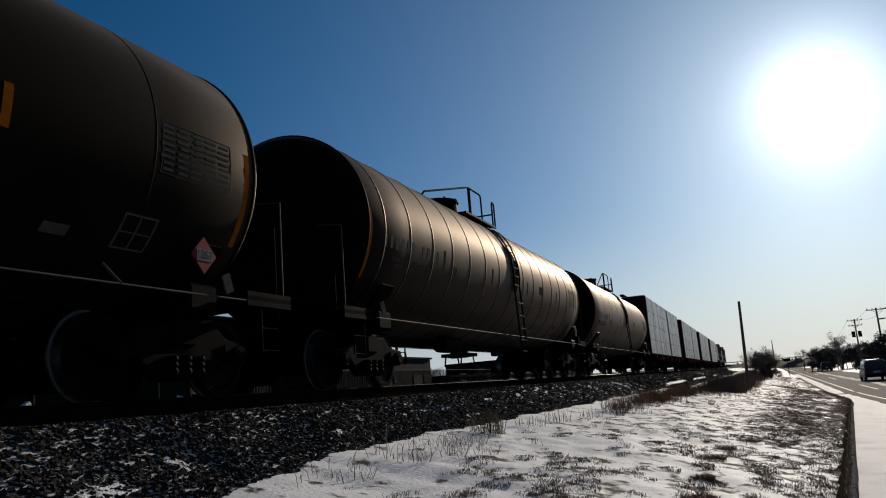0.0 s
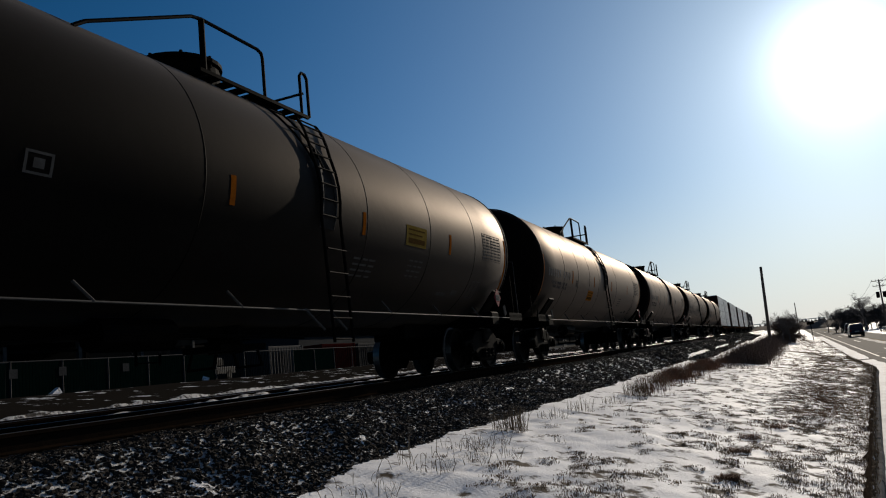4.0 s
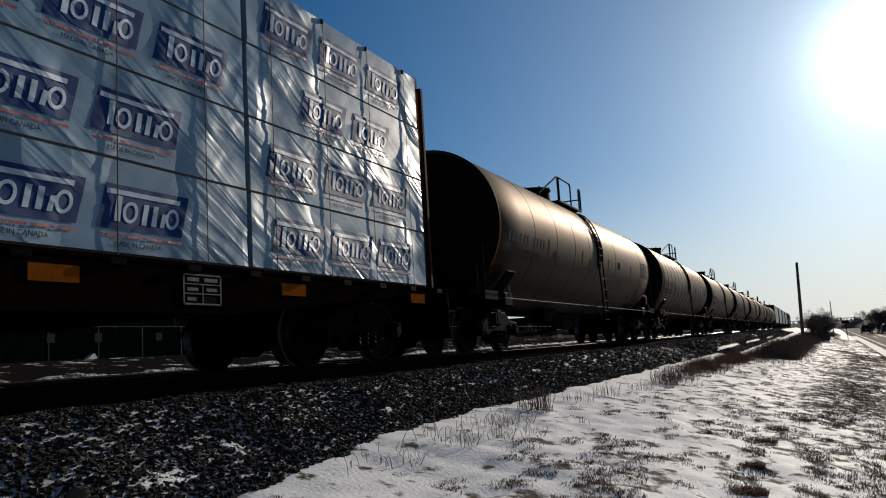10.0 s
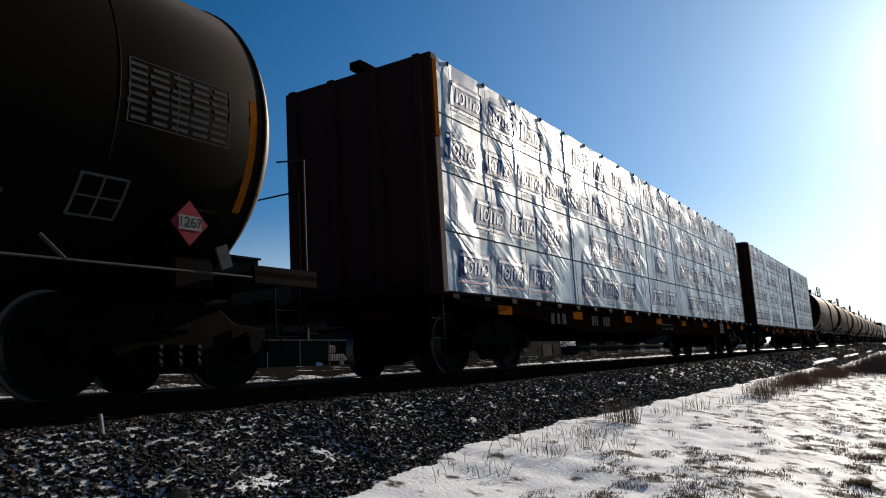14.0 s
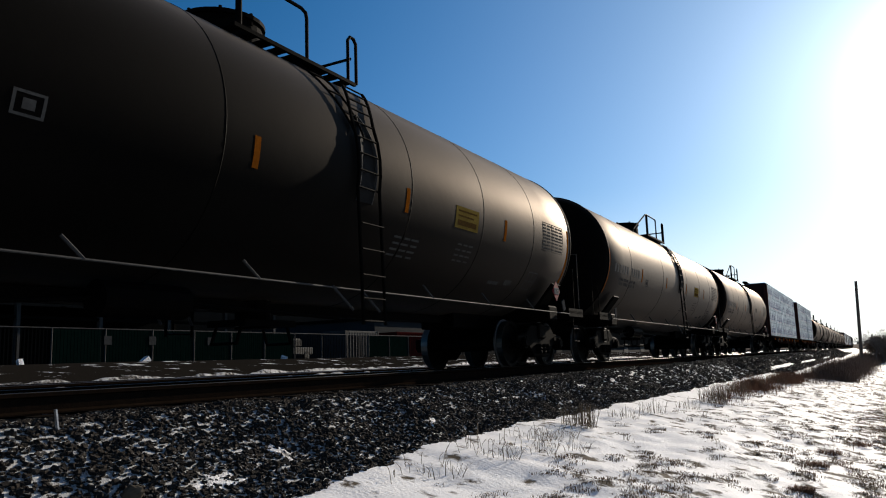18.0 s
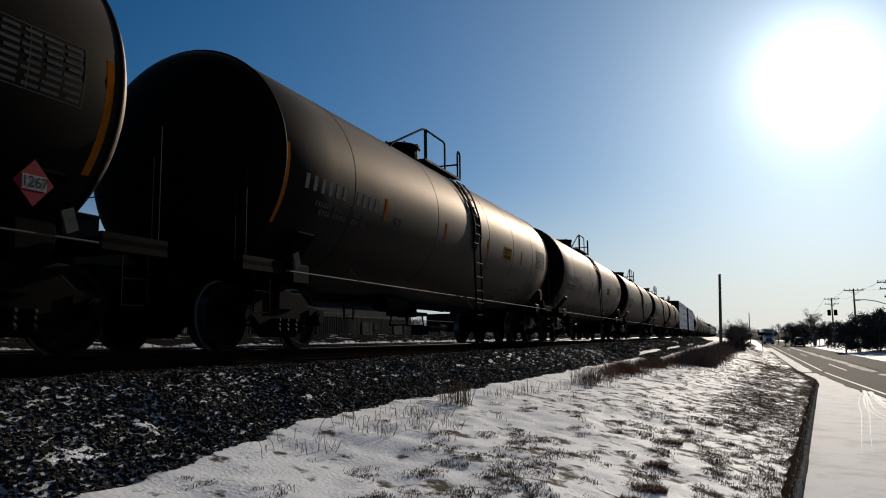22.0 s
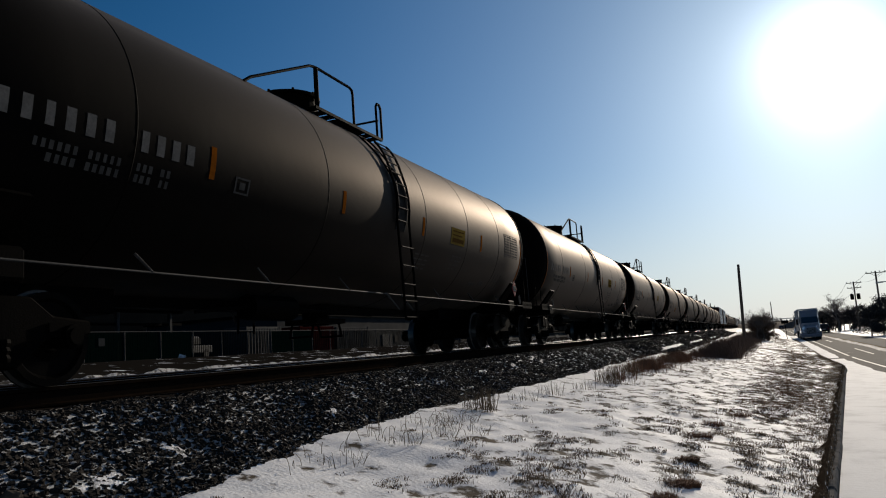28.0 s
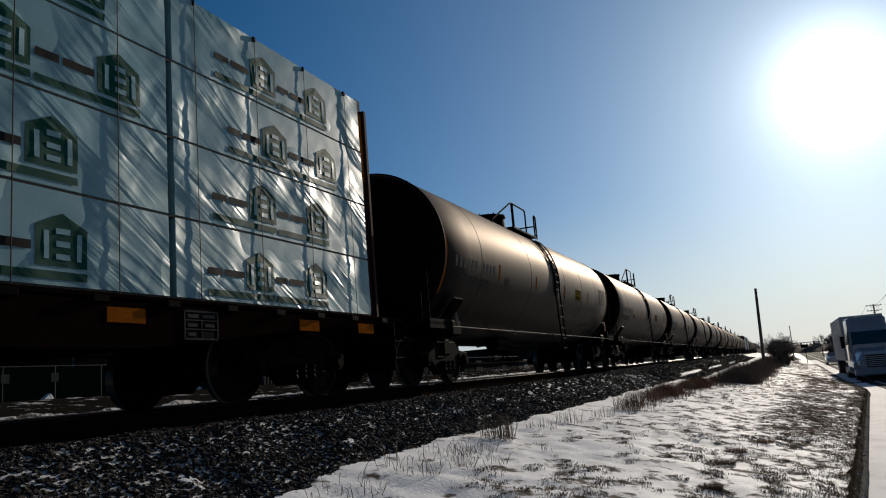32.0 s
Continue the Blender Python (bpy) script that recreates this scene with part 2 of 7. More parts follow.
M = {
    "verge": snowy("snow_over_dead_grass", (0.045, 0.034, 0.022), 0.9, 0.345, 0.425, 3.4, under2=(0.085, 0.064, 0.042), spec=0.1, top=(0.89, 0.89, 0.90), bump=0.25, worn=(-3.0, -0.6, 0.05)),
    "far_snow": snowy("snow_on_flat_land", (0.10, 0.08, 0.05), 0.9, 0.30, 0.48, 0.12, under2=(0.15, 0.12, 0.08)),
    "ballast_bed": snowy("ballast_with_snow_between", (0.011, 0.010, 0.009), 0.9, 0.39, 0.47, 19.0, under2=(0.024, 0.022, 0.019), top=(0.54, 0.54, 0.54)),
    "stone": snowy("dark_crushed_stone", (0.024, 0.0205, 0.0175), 0.9, 0.55, 0.60, 16.0, flat=0.78, top=(0.58, 0.575, 0.56), under2=(0.049, 0.0425, 0.037), spec=0.045),
    "apron": snowy("snow_on_concrete", (0.50, 0.50, 0.505), 0.8, 0.20, 0.52, 1.6, under2=(0.54, 0.54, 0.545), top=(0.70, 0.71, 0.725), spec=0.02, bump=0.12),
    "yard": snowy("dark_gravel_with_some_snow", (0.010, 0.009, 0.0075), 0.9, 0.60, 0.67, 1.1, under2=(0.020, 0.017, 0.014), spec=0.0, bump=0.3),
    "asphalt": snowy("damp_salted_asphalt", (0.024, 0.023, 0.023), 0.8, 0.70, 0.84, 0.35, under2=(0.058, 0.056, 0.055), spec=0.006, bump=0.3),
    "kerb": material("weathered_concrete", (0.19, 0.183, 0.172), 0.9, spec=0.0, spots=(0.045, 0.041, 0.037), spot_scale=4, grain=0.2),
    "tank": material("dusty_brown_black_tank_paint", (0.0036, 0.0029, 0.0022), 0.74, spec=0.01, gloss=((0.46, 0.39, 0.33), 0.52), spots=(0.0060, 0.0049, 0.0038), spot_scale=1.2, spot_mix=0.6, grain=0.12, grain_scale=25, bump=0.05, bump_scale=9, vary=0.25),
    # rib colour lighter than the shell's: holds the sun's highlight on the lips
    "rib": material("sunlit_brown_rib_paint", (0.011, 0.009, 0.007), 0.65, spec=0.03, gloss=((0.48, 0.41, 0.35), 0.50), spots=(0.022, 0.018, 0.014), spot_scale=6, spot_mix=0.6, bump=0.05),
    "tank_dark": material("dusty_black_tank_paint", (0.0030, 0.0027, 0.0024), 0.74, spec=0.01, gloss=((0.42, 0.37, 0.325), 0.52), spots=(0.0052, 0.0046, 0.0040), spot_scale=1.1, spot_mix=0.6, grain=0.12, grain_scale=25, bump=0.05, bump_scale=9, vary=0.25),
    # frame and wheel steel far darker than real, the train's shade in the colour
    "frame": material("grimy_shaded_steel", (0.0026, 0.0023, 0.002), 0.6, spec=0.006, spots=(0.0056, 0.0046, 0.0038), spot_scale=5, grain=0.2, bump=0.1),
    "wheel": material("worn_shaded_wheel_steel", (0.0035, 0.003, 0.0025), 0.5, spec=0.01, metal=0.0, spots=(0.006, 0.005, 0.004), spot_scale=6, bump=0.1),
    "rim": material("bright_worn_rim_steel", (0.11, 0.103, 0.096), 0.7, spec=0.08, spots=(0.06, 0.055, 0.05), spot_scale=9, bump=0.05),
    "rail": material("polished_rail_head", (0.14, 0.132, 0.12), 0.42, metal=1.0, grain=0.1, bump=0.03),
    # rail rust darkened to near black, with the rail sides' shade in the colour
    "rust": material("shaded_rail_rust", (0.010, 0.007, 0.005), 0.9, spec=0.0, spots=(0.018, 0.011, 0.007), spot_scale=9),
    "tie": material("creosoted_tie", (0.014, 0.011, 0.009), 0.9, spec=0.0, spots=(0.035, 0.031, 0.027), spot_scale=7, vary=0.3, bump=0.4, bump_scale=30),
    "white": material("worn_white_stencil", (0.45, 0.45, 0.44), 0.7, spec=0.1, spots=(0.3, 0.29, 0.27), spot_scale=12, spot_mix=0.6, bump=0),
    "reflector": material("yellow_reflective_tape", (0.20, 0.060, 0.006), 0.6, spec=0.0, spots=(0.11, 0.034, 0.006), spot_scale=9, bump=0),
    "yellow": material("yellow_safety_sign", (0.125, 0.088, 0.022), 0.7, spec=0.0, spots=(0.20, 0.145, 0.04), bump=0),
    "orange": material("orange_safety_sign", (0.21, 0.080, 0.012), 0.6, spec=0.0, spots=(0.28, 0.12, 0.025), bump=0),
    "red": material("red_placard", (0.13, 0.010, 0.015), 0.6, spec=0.03, spots=(0.17, 0.016, 0.020), bump=0),
    "sign_ink": material("faded_sign_print", (0.055, 0.032, 0.012), 0.7, spec=0.0, spots=(0.09, 0.05, 0.015), spot_scale=20, bump=0),
    "ink": material("black_print", (0.012, 0.012, 0.012), 0.7, spec=0.05, bump=0),
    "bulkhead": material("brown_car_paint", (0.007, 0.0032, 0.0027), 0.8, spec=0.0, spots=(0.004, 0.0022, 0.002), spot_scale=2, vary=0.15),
    "end_panel": material("dull_red_brown_paint", (0.026, 0.0095, 0.0078), 0.8, spec=0.1, spots=(0.025, 0.010, 0.008), spot_scale=2),
    "pole": material("weathered_pole_wood", (0.10, 0.078, 0.058), 0.9, spots=(0.06, 0.045, 0.035), spot_scale=6, bump=0.4, bump_scale=25),
    "grass": material("dry_straw_grass", (0.13, 0.095, 0.055), 0.85, spots=(0.09, 0.062, 0.035), spot_scale=3, bump=0),
    "brush": material("brown_brush_twigs", (0.13, 0.092, 0.070), 0.9, spec=0.03, spots=(0.18, 0.125, 0.09), spot_scale=2, bump=0),
    "bark": material("grey_brown_bark", (0.13, 0.108, 0.092), 0.9, spots=(0.18, 0.15, 0.125), spot_scale=4),
    "needle": material("dark_winter_needles", (0.075, 0.066, 0.060), 0.9, spec=0.05, spots=(0.055, 0.047, 0.040), spot_scale=2, bump=0),
    "mark_white": material("worn_mark_paint", (0.115, 0.112, 0.106), 0.85, spec=0.0, spots=(0.06, 0.058, 0.055), spot_scale=8, bump=0),
    "dim_white": material("faded_stencil_paint", (0.062, 0.061, 0.058), 0.85, spec=0.0, spots=(0.03, 0.029, 0.027), spot_scale=10, bump=0),
    "pale_print": material("pale_stencil_paint", (0.20, 0.198, 0.19), 0.85, spec=0.0, spots=(0.11, 0.108, 0.10), spot_scale=10, bump=0),
    "soil": snowy("brown_soil_and_snow", (0.024, 0.018, 0.013), 0.9, 0.60, 0.70, 2.5, under2=(0.045, 0.033, 0.023), spec=0.0),
    "tanstone": material("tan_stone", (0.085, 0.070, 0.050), 0.9, spec=0.1, bump=0.4, bump_scale=20),
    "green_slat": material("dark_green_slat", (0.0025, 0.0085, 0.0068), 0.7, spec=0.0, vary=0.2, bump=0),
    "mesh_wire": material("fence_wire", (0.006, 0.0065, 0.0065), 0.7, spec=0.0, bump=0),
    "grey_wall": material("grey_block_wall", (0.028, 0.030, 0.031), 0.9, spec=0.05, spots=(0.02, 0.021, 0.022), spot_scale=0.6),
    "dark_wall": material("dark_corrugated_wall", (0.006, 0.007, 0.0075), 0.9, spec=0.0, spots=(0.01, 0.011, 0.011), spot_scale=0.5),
    "red_box": material("rust_red_steel", (0.045, 0.007, 0.006), 0.6, spec=0.0, spots=(0.03, 0.008, 0.006), spot_scale=1.5),
    "glass": material("dark_tinted_glass", (0.015, 0.018, 0.02), 0.06, grain=0.02, bump=0, coat=0.5),
    "tyre": material("black_tyre_rubber", (0.02, 0.02, 0.02), 0.85, bump=0.2),
    "lamp": material("clear_lamp_lens", (0.75, 0.76, 0.78), 0.1, bump=0),
    "truck_blue": material("blue_grey_truck_paint", (0.21, 0.235, 0.275), 0.3, spots=(0.15, 0.165, 0.19), spot_scale=1.0, bump=0, coat=0.6),
    "trailer": material("pale_trailer_sheet", (0.42, 0.43, 0.45), 0.4, spots=(0.3, 0.3, 0.3), spot_scale=0.8, bump=0.05, bump_scale=3),
    "car_blue": material("dark_blue_car_paint", (0.010, 0.020, 0.045), 0.35, spec=0.15, bump=0, coat=0.12),
    "car_silver": material("silver_car_paint", (0.45, 0.46, 0.48), 0.25, metal=0.4, bump=0, coat=0.6),
    "car_grey": material("dark_grey_car_paint", (0.022, 0.022, 0.025), 0.4, spec=0.2, bump=0, coat=0.15),
    "loco": material("dark_engine_paint", (0.04, 0.035, 0.03), 0.5, spots=(0.08, 0.05, 0.03)),
    "dull_steel": material("dull_weathered_steel", (0.045, 0.045, 0.044), 0.75, spec=0.1, spots=(0.024, 0.023, 0.022), bump=0.05),
    "galv": material("galvanised_steel", (0.42, 0.43, 0.44), 0.45, metal=0.8, spots=(0.3, 0.3, 0.3), bump=0.05),
}

# ---- mesh helpers ----
def obj(name, bm, mat, parent=None, label="", smooth=False, at=None):
    me = bpy.data.meshes.new(name)
    bm.normal_update()
    bm.to_mesh(me)
    bm.free()
    me.materials.append(mat)
    if smooth:
        me.polygons.foreach_set("use_smooth", [True] * len(me.polygons))
        me.update()
    o = new(name, me)
    if parent:
        o.parent = parent
    if at is not None:
        o.matrix_basis = at
    if label:
        o["label"] = label
    return o


def part(name, bm, mat, parent, label="", smooth=False, at=None):
    return obj(name, bm, M[mat] if isinstance(mat, str) else mat, parent, label, smooth, at)


def same_mesh(name, src, parent, at):
    o = new(name, src.data)
    o.parent, o.matrix_basis = parent, at
    return o


def bx(bm, x0, x1, y0, y1, z0, z1, bevel=0.0):
    r = bmesh.ops.create_cube(bm, size=1.0)
    bmesh.ops.transform(bm, matrix=Matrix.LocRotScale(((x0 + x1) / 2, (y0 + y1) / 2, (z0 + z1) / 2), None, (x1 - x0, y1 - y0, z1 - z0)), verts=r["verts"])
    if bevel:
        es = list({e for v in r["verts"] for e in v.link_edges})
        bmesh.ops.bevel(bm, geom=es, offset=bevel, segments=1, affect="EDGES")
    return bm


def slab(bm, m, sx, sy, sz):
    """A box of that size, posed by the matrix m."""
    r = bmesh.ops.create_cube(bm, size=1.0)
    bmesh.ops.transform(bm, matrix=m @ Matrix.Diagonal((sx, sy, sz, 1)), verts=r["verts"])
    return bm


def rod(bm, a, b, r, n=6, r2=None):
    a, b = Vector(a), Vector(b)
    d = b - a
    m = Matrix.Translation((a + b) / 2) @ d.to_track_quat("Z", "Y").to_matrix().to_4x4()
    bmesh.ops.create_cone(bm, cap_ends=True, segments=n, radius1=r, radius2=r if r2 is None else r2, depth=d.length, matrix=m)
    return bm


def bar(bm, pts, r, n=6):
    """One tube along a line of points, mitred at the bends."""
    pts = [Vector(p) for p in pts]
    dirs = [(b - a).normalized() for a, b in zip(pts, pts[1:])]
    u = dirs[0].orthogonal().normalized()
    rings = []
    for k, p in enumerate(pts):
        d0, d1 = dirs[max(k - 1, 0)], dirs[min(k, len(dirs) - 1)]
        t = (d0 + d1).normalized() if (d0 + d1).length > 1e-4 else d1
        u = (u - t * u.dot(t)).normalized()
        w = t.cross(u)
        s = 1 / max(0.5, t.dot(d1))
        rings.append([bm.verts.new(p + (u * math.cos(6.28319 * i / n) + w * math.sin(6.28319 * i / n)) * r * (1 + (s - 1) * 0.5)) for i in range(n)])
    for a, b in zip(rings, rings[1:]):
        for i in range(n):
            bm.faces.new((a[i], a[(i + 1) % n], b[(i + 1) % n], b[i]))
    bm.faces.new(rings[0][::-1]), bm.faces.new(rings[-1])
    return bm


def lathe_y(bm, prof, n, cx=0.0, cz=0.0):
    """Turns a profile of (y, radius) about the line x = cx, z = cz."""
    rings = []
    for y, r in prof:
        if r < 1e-5:
            rings.append([bm.verts.new((cx, y, cz))])
        else:
            rings.append([bm.verts.new((cx + r * math.sin(2 * math.pi * k / n), y, cz + r * math.cos(2 * math.pi * k / n))) for k in range(n)])
    for a, b in zip(rings, rings[1:]):
        for k in range(n):
            j = (k + 1) % n
            if len(a) == 1:
                bm.faces.new((a[0], b[j], b[k]))
            elif len(b) == 1:
                bm.faces.new((a[k], a[j], b[0]))
            else:
                bm.faces.new((a[k], a[j], b[j], b[k]))
    bmesh.ops.recalc_face_normals(bm, faces=bm.faces[:])
    return bm


def lathe_x(bm, prof, n, cy=0.0, cz=0.0):
    v0 = len(bm.verts)
    b2 = bmesh.new()
    lathe_y(b2, prof, n)
    bmesh.ops.transform(b2, matrix=Matrix.Translation((0, cy, cz)) @ Matrix.Rotation(-math.pi / 2, 4, "Z"), verts=b2.verts[:])
    me = bpy.data.meshes.new("tmp")
    b2.to_mesh(me)
    b2.free()
    bm.from_mesh(me)
    bpy.data.meshes.remove(me)
    return bm


def pyd(name, verts, faces, mat, smooth=False):
    me = bpy.data.meshes.new(name)
    me.from_pydata(verts, [], faces)
    me.materials.append(mat)
    if smooth:
        me.polygons.foreach_set("use_smooth", [True] * len(me.polygons))
    me.update()
    return new(name, me)

# ---- the lie of the land ----
TRACK_X, RAIL_Z = -6.55, -0.10
BED_Z, TOE_X, TOE_Z = RAIL_Z - 0.20, -3.45, -0.86
SHOULDER_X = -4.75


def road_z(y):
    return -1.6 - 0.0125 * min(max(y, -10.0), 50.0)


def kerb_x(y):
    """The kerb swings out to the road and then runs beside it."""
    near, far = max(-0.30 + 0.1068 * y, -2.4), 3.50 + 0.0255 * (y - 35)
    k = min(max((y - 32.0) / 7.0, 0.0), 1.0)
    return near + (far - near) * k * k * (3 - 2 * k)


def edge_x(y):
    """The white line along the near side of the carriageway."""
    return 4.12 + 0.0266 * y


ROAD_W = 6.7


def lumps(x, y, s, a):
    return a * noise.noise(Vector((x * s, y * s, 3.7)))


YARD_Z = 0.47


def toe_x(y):
    """Where the snow of the verge meets the stones of the bank."""
    a = min(max((y - 3.0) / 3.0, 0.0), 1.0)
    b = min(max((y - 8.0) / 18.0, 0.0), 1.0)
    return -3.42 - 0.32 * a + 0.18 * b + lumps(0.0, y, 0.9, 0.05) + lumps(3.0, y, 3.1, 0.05)


def slope_z(x):
    """The height of the bank's near slope."""
    return BED_Z + (TOE_Z - 0.03 - BED_Z) * (x - SHOULDER_X) / (TOE_X - SHOULDER_X)


def bank_top(x, y):
    """The uneven surface of the ballast, level under the track and falling to the verge."""
    w = min(1.0, max(0.0, (x - SHOULDER_X) / 0.3))
    return (BED_Z if x <= SHOULDER_X else slope_z(min(x, TOE_X + 0.12))) + (1 - w) * lumps(x, y, 2.0, 0.02) + w * (lumps(x, y, 1.3, 0.07) + lumps(x, y, 4.0, 0.02))


def ground_z(x, y):
    kx, rz = kerb_x(y), road_z(y)
    if x <= -13.0:
        k = min(1.0, (-13.0 - x) / 15.0)
        return BED_Z - 0.30 + (YARD_Z - BED_Z + 0.30) * k * k * (3 - 2 * k) + lumps(x, y, 0.15, 0.05)
    if x <= SHOULDER_X - 0.15:
        return BED_Z - 0.30
    tx = toe_x(y)
    if x <= tx:
        return max(slope_z(x) - 0.10, TOE_Z - 0.3) if x > SHOULDER_X else BED_Z - 0.14
    if x <= kx - 0.02:
        k = (x - tx) / (kx - tx)
        z0 = slope_z(tx)
        z = z0 + 0.05 * min(1.0, (x - tx) / 0.06) + (rz + 0.10 - z0) * (0.85 * k + 0.15 * k * k)
        w = min(1.0, 6 * k, 6 * (1 - k))
        return z + w * (lumps(x, y, 0.7, 0.05) + lumps(x, y, 2.6, 0.022) + lumps(x, y, 5.6, 0.018) + lumps(x, y, 11.0, 0.010))
    far = edge_x(y) + ROAD_W + 0.5
    if x <= far:
        return rz - 0.14
    return rz - 0.14 + min(0.35, 0.06 * (x - far)) + lumps(x, y, 0.08, 0.12)


def spaced(lo, hi, mid0, mid1, fine, grow):
    out, v, s = [], mid0, fine
    while v < mid1:
        out.append(v)
        v += fine
    s, v = fine, mid1
    while v < hi:
        out.append(v)
        s *= grow
        v += s
    out.append(hi)
    s, v = fine * grow, mid0 - fine
    while v > lo:
        out.append(v)
        s *= grow
        v -= s
    out.append(lo)
    return sorted(out)


def make_ground():
    xs = spaced(-2500, 2500, -4.9, 4.5, 0.07, 1.24)
    ys = spaced(-900, 4500, 1.5, 27.0, 0.10, 1.10)
    verts = [(x, y, ground_z(x, y)) for y in ys for x in xs]
    nx = len(xs)
    faces = [(j * nx + i, j * nx + i + 1, (j + 1) * nx + i + 1, (j + 1) * nx + i) for j in range(len(ys) - 1) for i in range(nx - 1)]
    g = pyd("ground", verts, faces, M["verge"], True)
    g.data.materials.append(M["far_snow"])
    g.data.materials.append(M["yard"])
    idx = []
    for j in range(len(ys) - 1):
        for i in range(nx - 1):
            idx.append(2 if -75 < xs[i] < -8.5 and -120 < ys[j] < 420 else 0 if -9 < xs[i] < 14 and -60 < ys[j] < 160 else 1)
    g.data.polygons.foreach_set("material_index", idx)
    return tagged(g, "snow-covered verge and flat land with dead grass showing through", "ground", kind="structure")


make_ground()


def strip(name, left, right, z, y0, y1, mat, step=2.0, thick=0.12):
    """A paved strip between two lines, with real thickness."""
    n = max(2, int((y1 - y0) / step))
    v, f = [], []
    for k in range(n + 1):
        y = y0 + (y1 - y0) * k / n
        a, b, t = left(y), right(y), z(y)
        v += [(a, y, t - thick), (a, y, t), (b, y, t), (b, y, t - thick)]
    for k in range(n):
        o = 4 * k
        for q in range(3):
            f.append((o + q, o + q + 1, o + q + 5, o + q + 4)[::-1])
    f += [(0, 1, 2, 3), (4 * n + 3, 4 * n + 2, 4 * n + 1, 4 * n)]
    return pyd(name, v, f, mat)


road = tagged(strip("road", lambda y: edge_x(y) - 2.3, lambda y: edge_x(y) + ROAD_W, road_z, -120, 1400, M["asphalt"], 6.0), "damp grey asphalt road with salt-bleached snowy streaks", "road", kind="structure")
apron = tagged(strip("pavement", lambda y: kerb_x(y) + 0.07, lambda y: edge_x(y) - 0.62 + 0.14 * noise.noise(Vector((y * 0.4, 2.0, 0))), lambda y: road_z(y) + 0.012, -40, 150, M["apron"], 1.0), "snow-covered concrete shoulder between kerb and road", "pavement", kind="structure")

# painted lines
def line(name, off, w, y0, y1, mat, label, dash=None):
    v, f = [], []
    y = y0
    while y < y1:
        L = dash[0] if dash else 6.0
        a, b = y, min(y + L, y1)
        o = len(v)
        for yy in (a, b):
            e, z = edge_x(yy) + off, road_z(yy)
            v += [(e - w / 2, yy, z - 0.002), (e - w / 2, yy, z + 0.004), (e + w / 2, yy, z + 0.004), (e + w / 2, yy, z - 0.002)]
        for q in range(3):
            f.append((o + q, o + q + 4, o + q + 5, o + q + 1))
        y += L + (dash[1] if dash else 0)
    return tagged(pyd(name, v, f, mat), label, "road marking", kind="structure")


line("edge_line", 0.0, 0.10, -20, 400, M["white"], "worn white painted edge line on the road")
line("lane_line", 1.45, 0.09, -18, 400, M["white"], "worn dashed white lane line on the road", dash=(12.0, 24.0))
line("centre_line", 3.02, 0.10, -20, 400, M["yellow"], "faded yellow painted centre line on the road")
line("centre_line", 3.26, 0.10, -20, 400, M["yellow"], "faded yellow painted centre line on the road")

# thin snow drifts lying along the carriageway
def drift(name, c, w, y0, y1, wav, mat="slush"):
    v, f, n = [], [], int((y1 - y0) / 0.8)
    top = 0.022 if mat == "slush" else 0.008
    for k in range(n + 1):
        y = y0 + (y1 - y0) * k / n
        x = c(y) + 0.25 * wav * noise.noise(Vector((y * 0.12, wav, 1)))
        h = w * (0.55 + 0.6 * abs(noise.noise(Vector((y * 0.21, wav, 5)))))
        z = road_z(y)
        v += [(x - h, y, z + 0.003), (x - h * 0.4, y, z + top), (x + h * 0.4, y, z + top), (x + h, y, z + 0.003)]
    for k in range(n):
        for q in range(3):
            o = 4 * k + q
            f.append((o, o + 4, o + 5, o + 1))
    return tagged(pyd(name, v, f, M[mat], True), "thin streak of trodden snow lying along the road" if mat == "slush" else "pale salt-bleached streak along the road", "snow" if mat == "slush" else "road stain", kind="stuff")


M["slush"] = snowy("packed_road_snow", (0.75, 0.75, 0.76), 0.7, 0.30, 0.50, 1.5, top=(0.95, 0.95, 0.95), spec=0.1, bump=0.2)
M["salt"] = snowy("salt_bleached_asphalt", (0.075, 0.075, 0.077), 0.8, 0.36, 0.62, 1.2, under2=(0.13, 0.13, 0.13), top=(0.30, 0.30, 0.31), spec=0.02, bump=0.2)
drift("salt_streak", lambda y: edge_x(y) + 2.78, 0.48, 8, 170, 0.6, "salt")
drift("snow_streak", lambda y: edge_x(y) + 6.55, 0.34, 10, 220, 1.2)

# ridges that tyres pressed up where a car turned off the road
def tyre_ridge(pts, w, h):
    v, f = [], []
    P = [Vector((x, y, 0)) for x, y in pts]
    fine = []
    for a, b, c in zip(P, P[1:], P[2:]):
        for k in range(8):
            s = k / 8
            fine.append((a + b) / 2 * (1 - s) ** 2 + b * 2 * s * (1 - s) + (b + c) / 2 * s ** 2)
    for i, p in enumerate(fine):
        d = (fine[min(i + 1, len(fine) - 1)] - fine[max(i - 1, 0)]).normalized()
        n = Vector((-d.y, d.x, 0))
        z = road_z(p.y) + 0.012
        fade = min(1.0, 0.15 + 3.0 * (1 - i / len(fine)))
        hh = h * (0.6 + 0.6 * abs(noise.noise(p * 2.3))) * fade
        ww = w * fade
        for o, q in ((-ww, -0.004), (-ww * 0.3, hh), (ww * 0.3, hh), (ww, -0.004)):
            s = p + n * o
            v.append((s.x, s.y, z + q))
    for i in range(len(fine) - 1):
        for q in range(3):
            o = 4 * i + q
            f.append((o, o + 4, o + 5, o + 1))
    return tagged(pyd("tyre_ridge", v, f, M["slush"], True), "low ridge of slush left by a turning tyre", "snow", kind="stuff")


